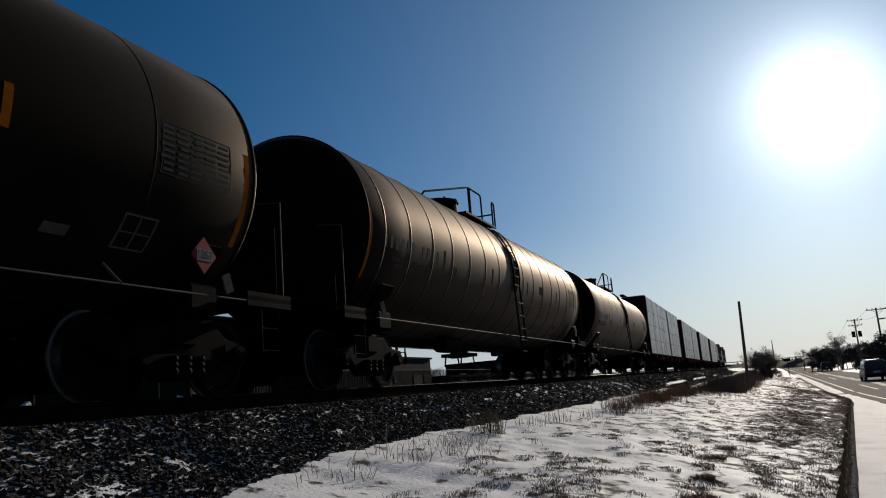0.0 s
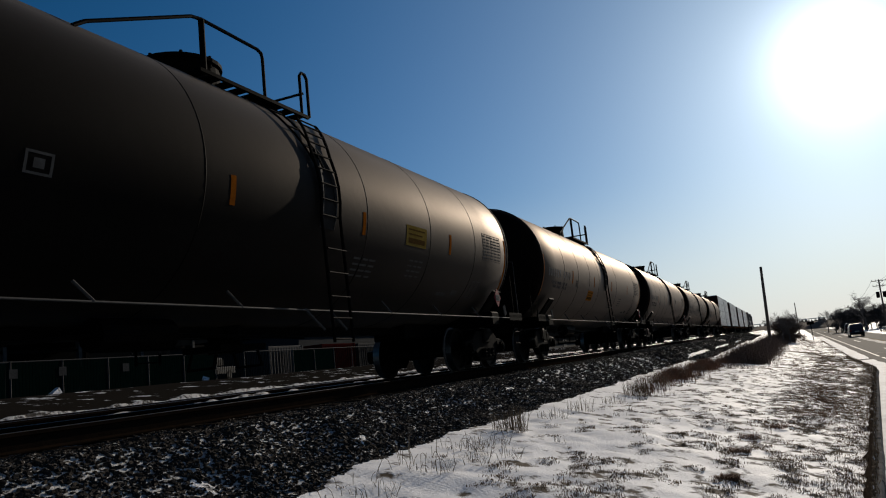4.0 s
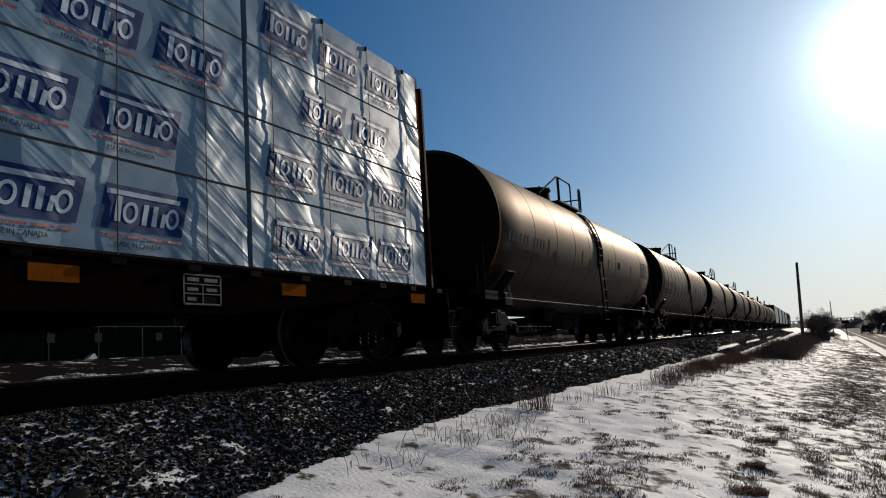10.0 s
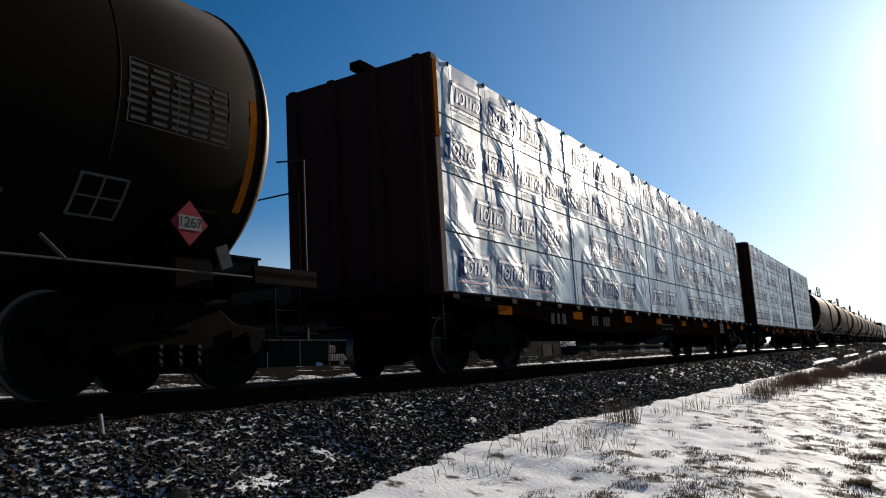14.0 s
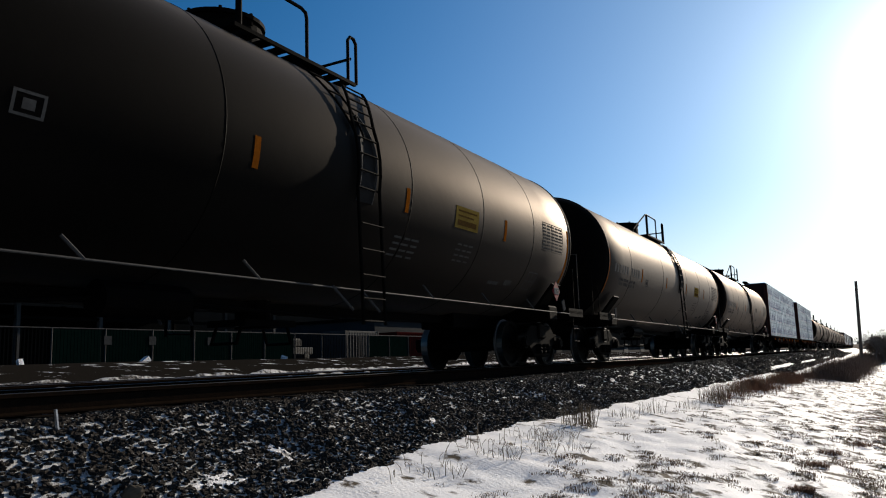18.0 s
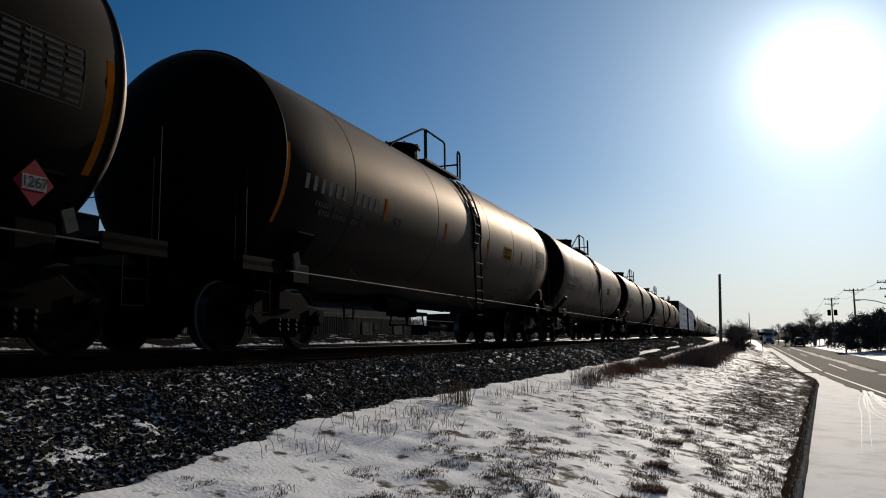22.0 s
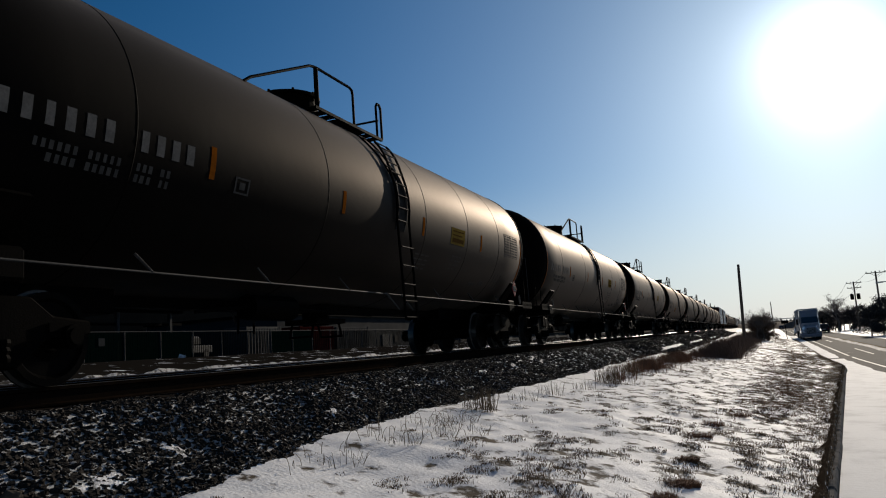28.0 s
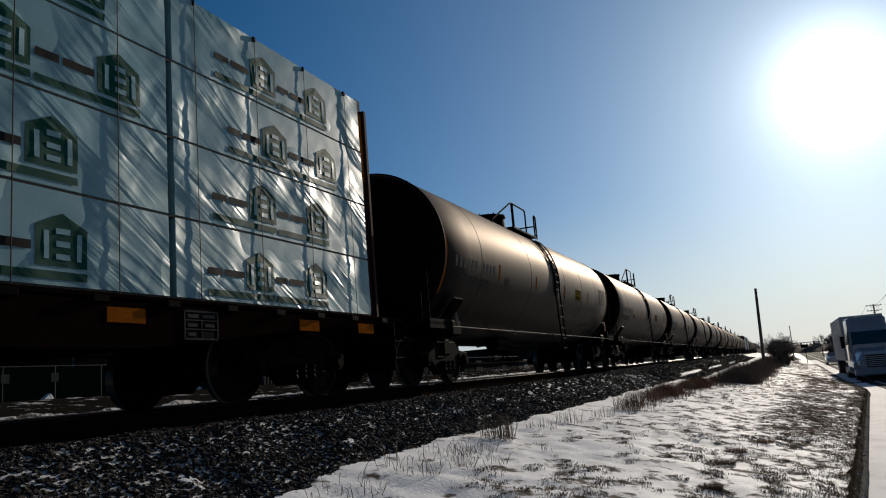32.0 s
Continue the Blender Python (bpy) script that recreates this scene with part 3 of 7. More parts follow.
RUTS = (
    (((4.60, 31.0), (4.30, 29.2), (3.88, 27.0), (3.32, 23.0), (3.12, 21.1), (2.61, 17.5), (2.02, 13.5), (1.8, 12.0)), 2, 0.16),
    (((4.70, 32.0), (4.36, 29.2), (4.02, 27.0), (3.70, 24.6), (3.40, 22.4), (3.20, 20.6)), 3, 0.07),
    (((4.80, 33.0), (4.33, 29.2), (3.84, 25.3), (3.38, 22.0), (3.22, 19.5), (3.45, 17.2), (4.2, 14.6), (5.2, 13.0)), 2, 0.13),
    (((4.80, 32.0), (4.42, 28.4), (4.10, 25.2), (3.88, 22.2), (3.85, 20.1), (4.0, 17.5), (4.6, 14.0)), 4, 0.085),
    (((4.70, 31.0), (4.46, 29.1), (4.42, 27.1), (4.30, 24.2), (4.25, 21.0), (4.35, 18.0)), 3, 0.085))
rr_ = random.Random(17)
for base, n, gap in RUTS:
    for k in range(n):
        off = (k - (n - 1) / 2) * gap
        tyre_ridge([(x + off * min(1.0, 0.3 + 0.2 * q) + rr_.gauss(0, 0.010), y) for q, (x, y) in enumerate(base)], rr_.uniform(0.018, 0.032), rr_.uniform(0.004, 0.008))


# kerb stones, each a piece
def kerb_run():
    run = new("kerb")
    tagged(run, "low weathered concrete kerb along the verge", "kerb", kind="structure")
    y = -6.0
    base = None
    while y < 118:
        y2 = y + (1.2 if y < 42 else 3.0)
        sx, sz = 0.025 * noise.noise(Vector((y * 1.7, 5.0, 0))), 0.03 * noise.noise(Vector((y * 1.3, 9.0, 0)))
        x1, x2, z1, z2 = kerb_x(y) + sx, kerb_x(y2) + sx, road_z(y) + sz, road_z(y2) + sz
        bm = bmesh.new()
        vs = []
        for x, yy, z in ((x1, y + 0.006, z1), (x2, y2 - 0.006, z2)):
            vs.append([bm.verts.new(p) for p in ((x - 0.01, yy, z - 0.2), (x - 0.01, yy, z + 0.095), (x + 0.008, yy, z + 0.108), (x + 0.045, yy, z + 0.103), (x + 0.062, yy, z + 0.07), (x + 0.074, yy, z - 0.2))])
        for q in range(6):
            bm.faces.new((vs[0][q], vs[0][(q + 1) % 6], vs[1][(q + 1) % 6], vs[1][q]))
        bm.faces.new(vs[0][::-1]), bm.faces.new(vs[1])
        bmesh.ops.recalc_face_normals(bm, faces=bm.faces[:])
        part("kerb_stone", bm, "kerb", run)
        y = y2


kerb_run()

# ---- the railway ----
def ballast_bed(name, cx, half, near, y0, y1):
    """A prism of ballast with an uneven near slope."""
    v, f = [], []
    ys = spaced(y0, y1, 0.0, 30.0, 0.13, 1.10) if near else spaced(y0, y1, -2.0, 30.0, 0.35, 1.12)
    xs = [cx - half - 1.2, cx - half] + [cx - half + (2 * half) * k / 14 for k in range(1, 14)]
    if near:
        xs += [SHOULDER_X] + [SHOULDER_X + (TOE_X + 0.12 - SHOULDER_X) * k / 14 for k in range(1, 15)]
    else:
        xs += [cx + half, cx + half + 1.0]
    for y in ys:
        for i, x in enumerate(xs):
            if near and i > 1:
                z = bank_top(x, y)
            elif i == 0:
                z = BED_Z - 0.34
            elif not near and i == len(xs) - 1:
                z = BED_Z - 0.34
            else:
                z = BED_Z + lumps(x, y, 2.0, 0.02)
            v.append((x + (lumps(x, y, 0.6, 0.25) if near and i == len(xs) - 1 else 0), y, z))
    nx = len(xs)
    for j in range(len(ys) - 1):
        for i in range(nx - 1):
            f.append((j * nx + i, j * nx + i + 1, (j + 1) * nx + i + 1, (j + 1) * nx + i))
    o = pyd(name, v, f, M["ballast_bed"], True)
    return tagged(o, "bank of dark crushed-stone ballast with snow between the stones", "ballast", kind="structure")


ballast_bed("ballast", TRACK_X, 1.75, True, -80, 1400)
TRACK2_X = TRACK_X - 4.4
ballast_bed("ballast", TRACK2_X, 1.75, False, -80, 1400)


def rails(cx):
    tr = new("railway_track")
    tagged(tr, "steel rails with shiny heads spiked to wooden ties", "railway track", kind="structure")
    prof = [(-0.07, -0.172), (0.07, -0.172), (0.07, -0.160), (0.010, -0.145), (0.010, -0.045), (0.036, -0.034), (0.036, -0.004), (0.030, 0.0), (-0.030, 0.0), (-0.036, -0.004), (-0.036, -0.034), (-0.010, -0.045), (-0.010, -0.145), (-0.07, -0.160)]
    for sx in (-0.7525, 0.7525):
        v, f, mi = [], [], []
        ys = [-80, 1400]
        n = len(prof)
        for y in ys:
            v += [(cx + sx + a, y, RAIL_Z + b) for a, b in prof]
        for k in range(n):
            f.append((k, n + k, n + (k + 1) % n, (k + 1) % n))
            mi.append(1 if k in (6, 7, 8) else 0)
        o = pyd("rail", v, f, M["rust"])
        o.data.materials.append(M["rail"])
        o.data.polygons.foreach_set("material_index", mi)
        o.parent = tr
    return tr


track = rails(TRACK_X)
track2 = rails(TRACK2_X)


def snow_ridge(x, z, y0, y1, seed):
    """Ragged clumps of ploughed snow lying along a rail."""
    v, f, n = [], [], int((y1 - y0) / 0.12)
    for k in range(n + 1):
        y = y0 + (y1 - y0) * k / n
        h = -0.03 + 0.06 * noise.noise(Vector((y * 1.3, seed, 0))) + 0.05 * noise.noise(Vector((y * 4.3, seed, 2)))
        c = x + 0.06 * noise.noise(Vector((y * 0.9, seed, 7)))
        v += [(c - 0.12, y, z - 0.12), (c - 0.04, y, z + h), (c + 0.04, y, z + h), (c + 0.12, y, z - 0.12)]
    for k in range(n):
        for q in range(3):
            o = 4 * k + q
            f.append((o, o + 4, o + 5, o + 1))
    return tagged(pyd("snow_ridge", v, f, M["plough_snow"], True), "ragged clumps of old snow along the second track", "snow", kind="stuff")


M["plough_snow"] = snowy("dirty_snow_clumps", (0.05, 0.045, 0.04), 0.8, 0.42, 0.52, 6.0, top=(0.55, 0.55, 0.56), spec=0.1)
snow_ridge(TRACK2_X + 0.95, RAIL_Z - 0.05, -6, 130, 1.5)
snow_ridge(TRACK2_X - 1.9, RAIL_Z + 0.06, -6, 150, 4.5)


def ties(tr, cx, y0, count):
    bm = bmesh.new()
    bx(bm, -1.3, 1.3, -0.115, 0.115, -0.17, 0.0, 0.012)
    first = part("tie", bm, "tie", tr, at=pose(cx, y0, RAIL_Z - 0.172))
    rnd = random.Random(5)
    for k in range(1, count):
        same_mesh("tie", first, tr, pose(cx + rnd.uniform(-0.04, 0.04), y0 + 0.54 * k, RAIL_Z - 0.172 - rnd.uniform(0, 0.008), 0, 0, rnd.uniform(-1, 1)))


# loose ballast stones on the near slope and the shoulder
def stones(name, count, x0, x1, y0, y1, s0, s1, seed, ypow=1.0):
    r = np.random.RandomState(seed)
    oct_v = np.array([(1, 0, 0), (-1, 0, 0), (0, 1, 0), (0, -1, 0), (0, 0, 1), (0, 0, -1)], float)
    cube = np.array([(a, b, c) for a in (-1, 1) for b in (-1, 1) for c in (-1, 1)], float) * 0.7
    faces_c = np.array([(0, 1, 3, 2), (4, 6, 7, 5), (0, 4, 5, 1), (2, 3, 7, 6), (0, 2, 6, 4), (1, 5, 7, 3)])
    x = r.uniform(x0, x1, count)
    y = y0 + (y1 - y0) * r.uniform(0, 1, count) ** ypow
    V, F = np.zeros((count, 8, 3)), np.zeros((count, 6, 4), int)
    s = r.uniform(s0, s1, count)
    for k in range(count):
        a = np.eye(3) + np.array([(0, r.normal(0, 2), r.normal(0, 0.32)), (0, 0, r.normal(0, 0.32)), (0, 0, 0)])
        q, _ = np.linalg.qr(a.T)
        sh = cube * r.uniform(0.55, 1.25, (8, 3)) * np.array([1.0, r.uniform(0.6, 1.0), r.uniform(0.40, 0.75)])
        c = s[k] * sh @ q.T
        xx, yy = x[k], y[k]
        tx = toe_x(yy)
        if xx > SHOULDER_X:
            if xx > tx + 0.12 and yy < 32:
                xx = tx + 0.12 * r.uniform(-4, 1)
            z = bank_top(xx, yy)
            if xx > tx:
                z = max(z, ground_z(xx, yy) - 0.3 * s[k])
        else:
            z = bank_top(xx, yy)
        V[k] = c + np.array([xx, yy, z + 0.20 * s[k]])
        F[k] = faces_c + 8 * k
    me = bpy.data.meshes.new(name)
    me.from_pydata(V.reshape(-1, 3).tolist(), [], F.reshape(-1, 4).tolist())
    me.materials.append(M["stone"])
    return tagged(new(name, me), "loose dark crushed stone dusted with snow", "ballast stones", kind="stuff")


stones("ballast_stones", 26000, -5.62, TOE_X + 0.05, 1.2, 13.0, 0.015, 0.032, 3)
stones("ballast_stones", 15500, -5.62, TOE_X + 0.05, 13.0, 34.0, 0.021, 0.040, 4, 1.3)
stones("ballast_stones", 9500, -5.72, -2.75, 30.0, 85.0, 0.05, 0.09, 7, 1.3)
stones("ballast_stones", 5000, -5.72, -2.4, 85.0, 160.0, 0.08, 0.14, 17, 1.2)
stones("ballast_stones", 3000, -5.62, TOE_X + 0.05, -8.0, 1.2, 0.03, 0.055, 12)

# ---- the train ----
WHEEL_R, AXLE = 0.42, 0.885


def wheel_profile():
    R = WHEEL_R
    return [(-0.10, 0.0), (-0.10, 0.11), (-0.06, 0.13), (-0.03, 0.20), (-0.035, R - 0.09), (-0.07, R - 0.06), (-0.07, R + 0.0), (0.055, R - 0.004), (0.060, R + 0.026), (0.085, R + 0.028), (0.085, R - 0.06), (0.03, R - 0.09), (0.03, 0.13), (0.05, 0.10), (0.05, 0.0)]


def build_truck(parent, y):
    """A freight truck: two cast side frames with springs and adapters, a bolster, brake beams and its wheelsets."""
    tk = new("truck")
    tk.parent, tk.matrix_basis = parent, pose(0, y, 0)
    for s in (-1, 1):
        bm = bmesh.new()
        x0, x1 = (0.94, 1.08) if s > 0 else (-1.08, -0.94)
        outline = [(-1.12, 0.56), (-1.12, 0.44), (-0.98, 0.40), (-0.66, 0.40), (-0.36, 0.16), (0.36, 0.16), (0.66, 0.40), (0.98, 0.40), (1.12, 0.44), (1.12, 0.56), (0.72, 0.60), (0.50, 0.76), (-0.50, 0.76), (-0.72, 0.60)]
        vs = [[bm.verts.new((x, a, b)) for a, b in outline] for x in (x0, x1)]
        n = len(outline)
        for k in range(n):
            bm.faces.new((vs[0][k], vs[0][(k + 1) % n], vs[1][(k + 1) % n], vs[1][k]))
        bm.faces.new(vs[0]), bm.faces.new(vs[1][::-1])
        bmesh.ops.recalc_face_normals(bm, faces=bm.faces[:])
        bmesh.ops.bevel(bm, geom=[e for e in bm.edges if e.calc_length() > 0.1], offset=0.02, segments=1, affect="EDGES")
        xo = s * 1.085
        for q in (-1, 1):
            bx(bm, min(xo, xo + s * 0.02), max(xo, xo + s * 0.02), q * 0.70 - 0.05, q * 0.70 + 0.05, 0.46, 0.54)
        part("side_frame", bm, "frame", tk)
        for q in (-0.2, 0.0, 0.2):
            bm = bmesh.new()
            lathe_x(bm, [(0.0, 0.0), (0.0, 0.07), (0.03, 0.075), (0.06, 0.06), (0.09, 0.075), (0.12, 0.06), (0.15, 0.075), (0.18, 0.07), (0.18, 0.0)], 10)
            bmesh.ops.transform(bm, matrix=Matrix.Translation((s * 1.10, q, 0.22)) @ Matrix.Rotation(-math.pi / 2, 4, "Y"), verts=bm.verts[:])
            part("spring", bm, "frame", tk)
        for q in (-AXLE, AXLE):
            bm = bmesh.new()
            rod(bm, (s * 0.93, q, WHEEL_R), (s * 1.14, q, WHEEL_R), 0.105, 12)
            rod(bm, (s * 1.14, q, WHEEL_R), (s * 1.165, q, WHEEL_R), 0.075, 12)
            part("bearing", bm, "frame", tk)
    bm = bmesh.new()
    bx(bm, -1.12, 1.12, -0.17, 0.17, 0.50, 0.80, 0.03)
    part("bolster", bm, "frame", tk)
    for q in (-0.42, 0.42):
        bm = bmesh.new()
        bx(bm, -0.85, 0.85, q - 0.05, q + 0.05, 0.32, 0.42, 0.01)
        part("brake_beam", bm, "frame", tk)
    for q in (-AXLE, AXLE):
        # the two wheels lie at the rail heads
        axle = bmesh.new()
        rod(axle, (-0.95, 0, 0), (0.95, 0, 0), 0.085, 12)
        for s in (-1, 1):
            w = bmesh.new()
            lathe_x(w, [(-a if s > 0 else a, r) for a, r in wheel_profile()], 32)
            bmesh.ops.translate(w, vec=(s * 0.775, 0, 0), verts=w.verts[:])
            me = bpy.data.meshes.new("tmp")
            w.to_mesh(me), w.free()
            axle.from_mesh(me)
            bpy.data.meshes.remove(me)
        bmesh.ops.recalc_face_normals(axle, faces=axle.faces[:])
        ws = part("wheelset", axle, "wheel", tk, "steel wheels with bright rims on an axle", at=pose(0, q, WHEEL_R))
        ws.data.materials.append(M["rail"])
        ws.data.materials.append(M["rim"])
        for p in ws.data.polygons:
            if math.hypot(p.center.y, p.center.z) > WHEEL_R - 0.012:
                p.material_index = 2 if abs(p.normal.x) > 0.5 else 1
    return tk


def coupler(parent, y, s):
    bm = bmesh.new()
    a, b = sorted((y, y + s * 0.75))
    bx(bm, -0.09, 0.09, a, b, 0.76, 0.92, 0.02)
    c = y + s * 0.75
    bx(bm, -0.17, 0.15, min(c, c + s * 0.22), max(c, c + s * 0.22), 0.70, 0.98, 0.04)
    return part("coupler", bm, "frame", parent)


TANK_R, TANK_Z, TANK_H = 1.535, 2.465, 7.42
TANK_PITCH = 17.713


def curved_patch(bm, a0, a1, y0, y1, out=0.001, thick=0.0015, seg=4):
    """A thin sheet that follows the tank's curve, from angle a0 to a1 (degrees, up positive)."""
    rows = []
    for k in range(seg + 1):
        t = radians(a0 + (a1 - a0) * k / seg)
        rows.append([[bm.verts.new((math.cos(t) * (TANK_R + o), y, TANK_Z + math.sin(t) * (TANK_R + o))) for y in (y0, y1)] for o in (out, out + thick)])
    for a, b in zip(rows, rows[1:]):
        bm.faces.new((a[1][0], a[1][1], b[1][1], b[1][0]))
        bm.faces.new((a[0][0], b[0][0], b[1][0], a[1][0]))
        bm.faces.new((a[0][1], a[1][1], b[1][1], b[0][1]))
    bm.faces.new((rows[0][0][0], rows[0][1][0], rows[0][1][1], rows[0][0][1]))
    bm.faces.new((rows[-1][0][1], rows[-1][1][1], rows[-1][1][0], rows[-1][0][0]))
    bmesh.ops.recalc_face_normals(bm, faces=bm.faces[:])
    return bm


def glyph_row(bm, a, y, count, h, w, gap, rnd, skip=()):
    """Unreadable lettering: one plain bar for each letter."""
    ah = math.degrees(h / TANK_R)
    for k in range(count):
        if k not in skip:
            yy = y - k * (w + gap)
            curved_patch(bm, a, a + ah, yy - w * rnd.uniform(0.7, 1.0), yy, seg=2)
    return bm


def tank_car(seed, rings, sign, wide_sign=False, paint="tank", mid=0.0, ribbed=False):
    """A tank car; the side that faces the road is +x, and its front end is +y."""
    rnd = random.Random(seed)
    car = new("tank_car")
    bm = bmesh.new()
    prof = [(-TANK_H - 0.52, 0.0)]
    for k in range(1, 9):
        t = k / 8 * math.pi / 2
        prof.append((-TANK_H - 0.52 * math.cos(t), TANK_R * math.sin(t)))
    prof += [(-TANK_H * (1 - k / 6), TANK_R) for k in range(1, 7)]
    prof += [(-y, r) for y, r in reversed(prof[:-1])]
    lathe_y(bm, prof, 72, 0, TANK_Z)
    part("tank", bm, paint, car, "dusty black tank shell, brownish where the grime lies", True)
    # weld bands round the jacket
    for y in rings:
        bm = bmesh.new()
        if ribbed:
            lathe_y(bm, [(y - 0.030, TANK_R - 0.006), (y - 0.014, TANK_R + 0.006), (y + 0.004, TANK_R + 0.009), (y + 0.020, TANK_R + 0.007), (y + 0.026, TANK_R - 0.006)], 72, 0, TANK_Z)
        else:
            lathe_y(bm, [(y - 0.011, TANK_R - 0.01), (y - 0.008, TANK_R + 0.0025), (y + 0.008, TANK_R + 0.0025), (y + 0.011, TANK_R - 0.01)], 72, 0, TANK_Z)
        part("jacket_band", bm, "rib" if ribbed else "frame", car, "raised rib of the jacket, lightened for the sun's highlight on its lip" if ribbed else "", smooth=True)
    for s in (-1, 1):
        bm = bmesh.new()
        y = s * (TANK_H + 0.02)
        lathe_y(bm, [(y - 0.03, TANK_R - 0.02), (y - 0.02, TANK_R + 0.012), (y + 0.02, TANK_R + 0.012), (y + 0.03, TANK_R - 0.02)], 72, 0, TANK_Z)
        part("head_band", bm, "frame", car, smooth=True)
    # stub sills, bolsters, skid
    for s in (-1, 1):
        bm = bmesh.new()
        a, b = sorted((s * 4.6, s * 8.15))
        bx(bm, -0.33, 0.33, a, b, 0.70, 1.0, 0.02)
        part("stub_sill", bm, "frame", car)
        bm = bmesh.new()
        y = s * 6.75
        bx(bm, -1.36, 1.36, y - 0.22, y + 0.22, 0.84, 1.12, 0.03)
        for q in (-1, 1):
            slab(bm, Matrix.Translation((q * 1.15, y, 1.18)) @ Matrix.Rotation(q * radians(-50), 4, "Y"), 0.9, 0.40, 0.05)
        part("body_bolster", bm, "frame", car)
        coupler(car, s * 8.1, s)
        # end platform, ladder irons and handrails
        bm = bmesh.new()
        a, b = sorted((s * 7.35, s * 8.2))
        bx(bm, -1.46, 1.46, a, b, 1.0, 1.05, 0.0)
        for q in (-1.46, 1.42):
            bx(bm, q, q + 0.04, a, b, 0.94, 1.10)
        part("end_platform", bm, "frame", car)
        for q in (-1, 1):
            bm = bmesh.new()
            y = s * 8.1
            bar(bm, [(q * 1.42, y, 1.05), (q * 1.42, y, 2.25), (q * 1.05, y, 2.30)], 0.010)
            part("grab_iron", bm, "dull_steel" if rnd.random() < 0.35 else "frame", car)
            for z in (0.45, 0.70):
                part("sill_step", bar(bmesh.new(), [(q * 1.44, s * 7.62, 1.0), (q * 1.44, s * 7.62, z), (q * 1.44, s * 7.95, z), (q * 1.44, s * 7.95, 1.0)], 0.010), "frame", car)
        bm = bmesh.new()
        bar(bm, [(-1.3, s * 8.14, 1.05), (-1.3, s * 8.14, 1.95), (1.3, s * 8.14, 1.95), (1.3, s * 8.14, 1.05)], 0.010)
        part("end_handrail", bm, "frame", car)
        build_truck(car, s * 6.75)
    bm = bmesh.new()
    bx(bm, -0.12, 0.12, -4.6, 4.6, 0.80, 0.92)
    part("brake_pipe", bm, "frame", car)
    bm = bmesh.new()
    rod(bm, (0, 0.0, 0.95), (0, 0.0, 0.60), 0.22, 12)
    bx(bm, -0.30, 0.30, -0.45, 0.45, 0.62, 0.70)
    for q in (-0.4, 0.4):
        bar(bm, [(0.2, q, 0.62), (0.2, q * 1.2, 0.42), (-0.2, q * 1.2, 0.42), (-0.2, q, 0.62)], 0.02)
    part("bottom_outlet", bm, "frame", car)
    bm = bmesh.new()
    rod(bm, (0.55, -2.6, 0.80), (0.55, -1.6, 0.80), 0.17, 12)
    bar(bm, [(0.55, -3.6, 0.72), (0.55, -2.6, 0.8)], 0.02), bar(bm, [(0.55, -1.6, 0.8), (0.4, 1.2, 0.75)], 0.02)
    part("air_reservoir", bm, "frame", car)
    # side rail with its stays
    for q in (-1, 1):
        bm = bmesh.new()
        bar(bm, [(q * 1.47, -7.3, 0.985), (q * 1.47, 7.3, 0.985)], 0.011)
        part("side_rail", bm, "dull_steel", car, "thin worn steel rail along the lower side")
        for y in (-5.3, -3.4, -1.5, 1.9, 3.7, 5.5):
            bm = bmesh.new()
            rod(bm, (q * 1.40, y - 0.13, 1.16), (q * 1.47, y + 0.02, 0.985), 0.015)
            part("stay", bm, "dull_steel", car)
    before = set(car.children)
    # manway, platform, railings, ladder
    top = TANK_Z + TANK_R
    my = -0.75
    bm = bmesh.new()
    bmesh.ops.create_cone(bm, cap_ends=True, segments=28, radius1=0.52, radius2=0.50, depth=0.34, matrix=Matrix.Translation((0, my, top + 0.08)))
    bmesh.ops.create_cone(bm, cap_ends=True, segments=28, radius1=0.54, radius2=0.54, depth=0.05, matrix=Matrix.Translation((0, my, top + 0.27)))
    for k in range(8):
        t = k * math.pi / 4
        rod(bm, (0.50 * math.cos(t), my + 0.50 * math.sin(t), top + 0.18), (0.50 * math.cos(t), my + 0.50 * math.sin(t), top + 0.33), 0.022)
    part("manway", bm, "frame", car, "black manway housing with a bolted lid")
    bm = bmesh.new()
    for s in (-1, 1):
        for k in range(9):
            y = -1.55 + k * 0.25
            x0, x1 = (0.66, 1.0) if s > 0 else (-1.0, -0.66)
            bx(bm, x0, x1, y, y + 0.15, top - 0.235, top - 0.21)
        bx(bm, 0.66 * s - 0.02, 0.66 * s + 0.02, -1.55, 0.66, top - 0.25, top - 0.205)
        bx(bm, 1.0 * s - 0.02, 1.0 * s + 0.02, -1.55, 0.66, top - 0.25, top - 0.205)
    for k in range(3):
        y = 0.1 + k * 0.18
        bx(bm, -0.64, 0.64, y, y + 0.14, top + 0.0, top + 0.035)
    part("walkway", bm, "frame", car, "black steel grating platform")
    rail_z = top + 0.42
    x = 0.98
    zt = TANK_Z + math.sqrt(TANK_R ** 2 - x ** 2)
    RL = "black tubular safety railing"
    foot, py = (-4.0, -1.15) if ribbed else (-3.25, -1.45)
    part("platform_railing", bar(bmesh.new(), [(x, foot, zt + 0.0), (x, foot + 0.15, zt + 0.10), (x, py - 0.17, rail_z - 0.03), (x, py, rail_z), (x, -0.40, rail_z), (x, -0.32, rail_z - 0.03), (x, -0.30, rail_z - 0.10), (x, -0.30, top - 0.2)], 0.022, 8), "frame", car, RL)
    part("railing_post", bar(bmesh.new(), [(x, py, rail_z - 0.01), (x, py, top - 0.2)], 0.036, 8), "frame", car)
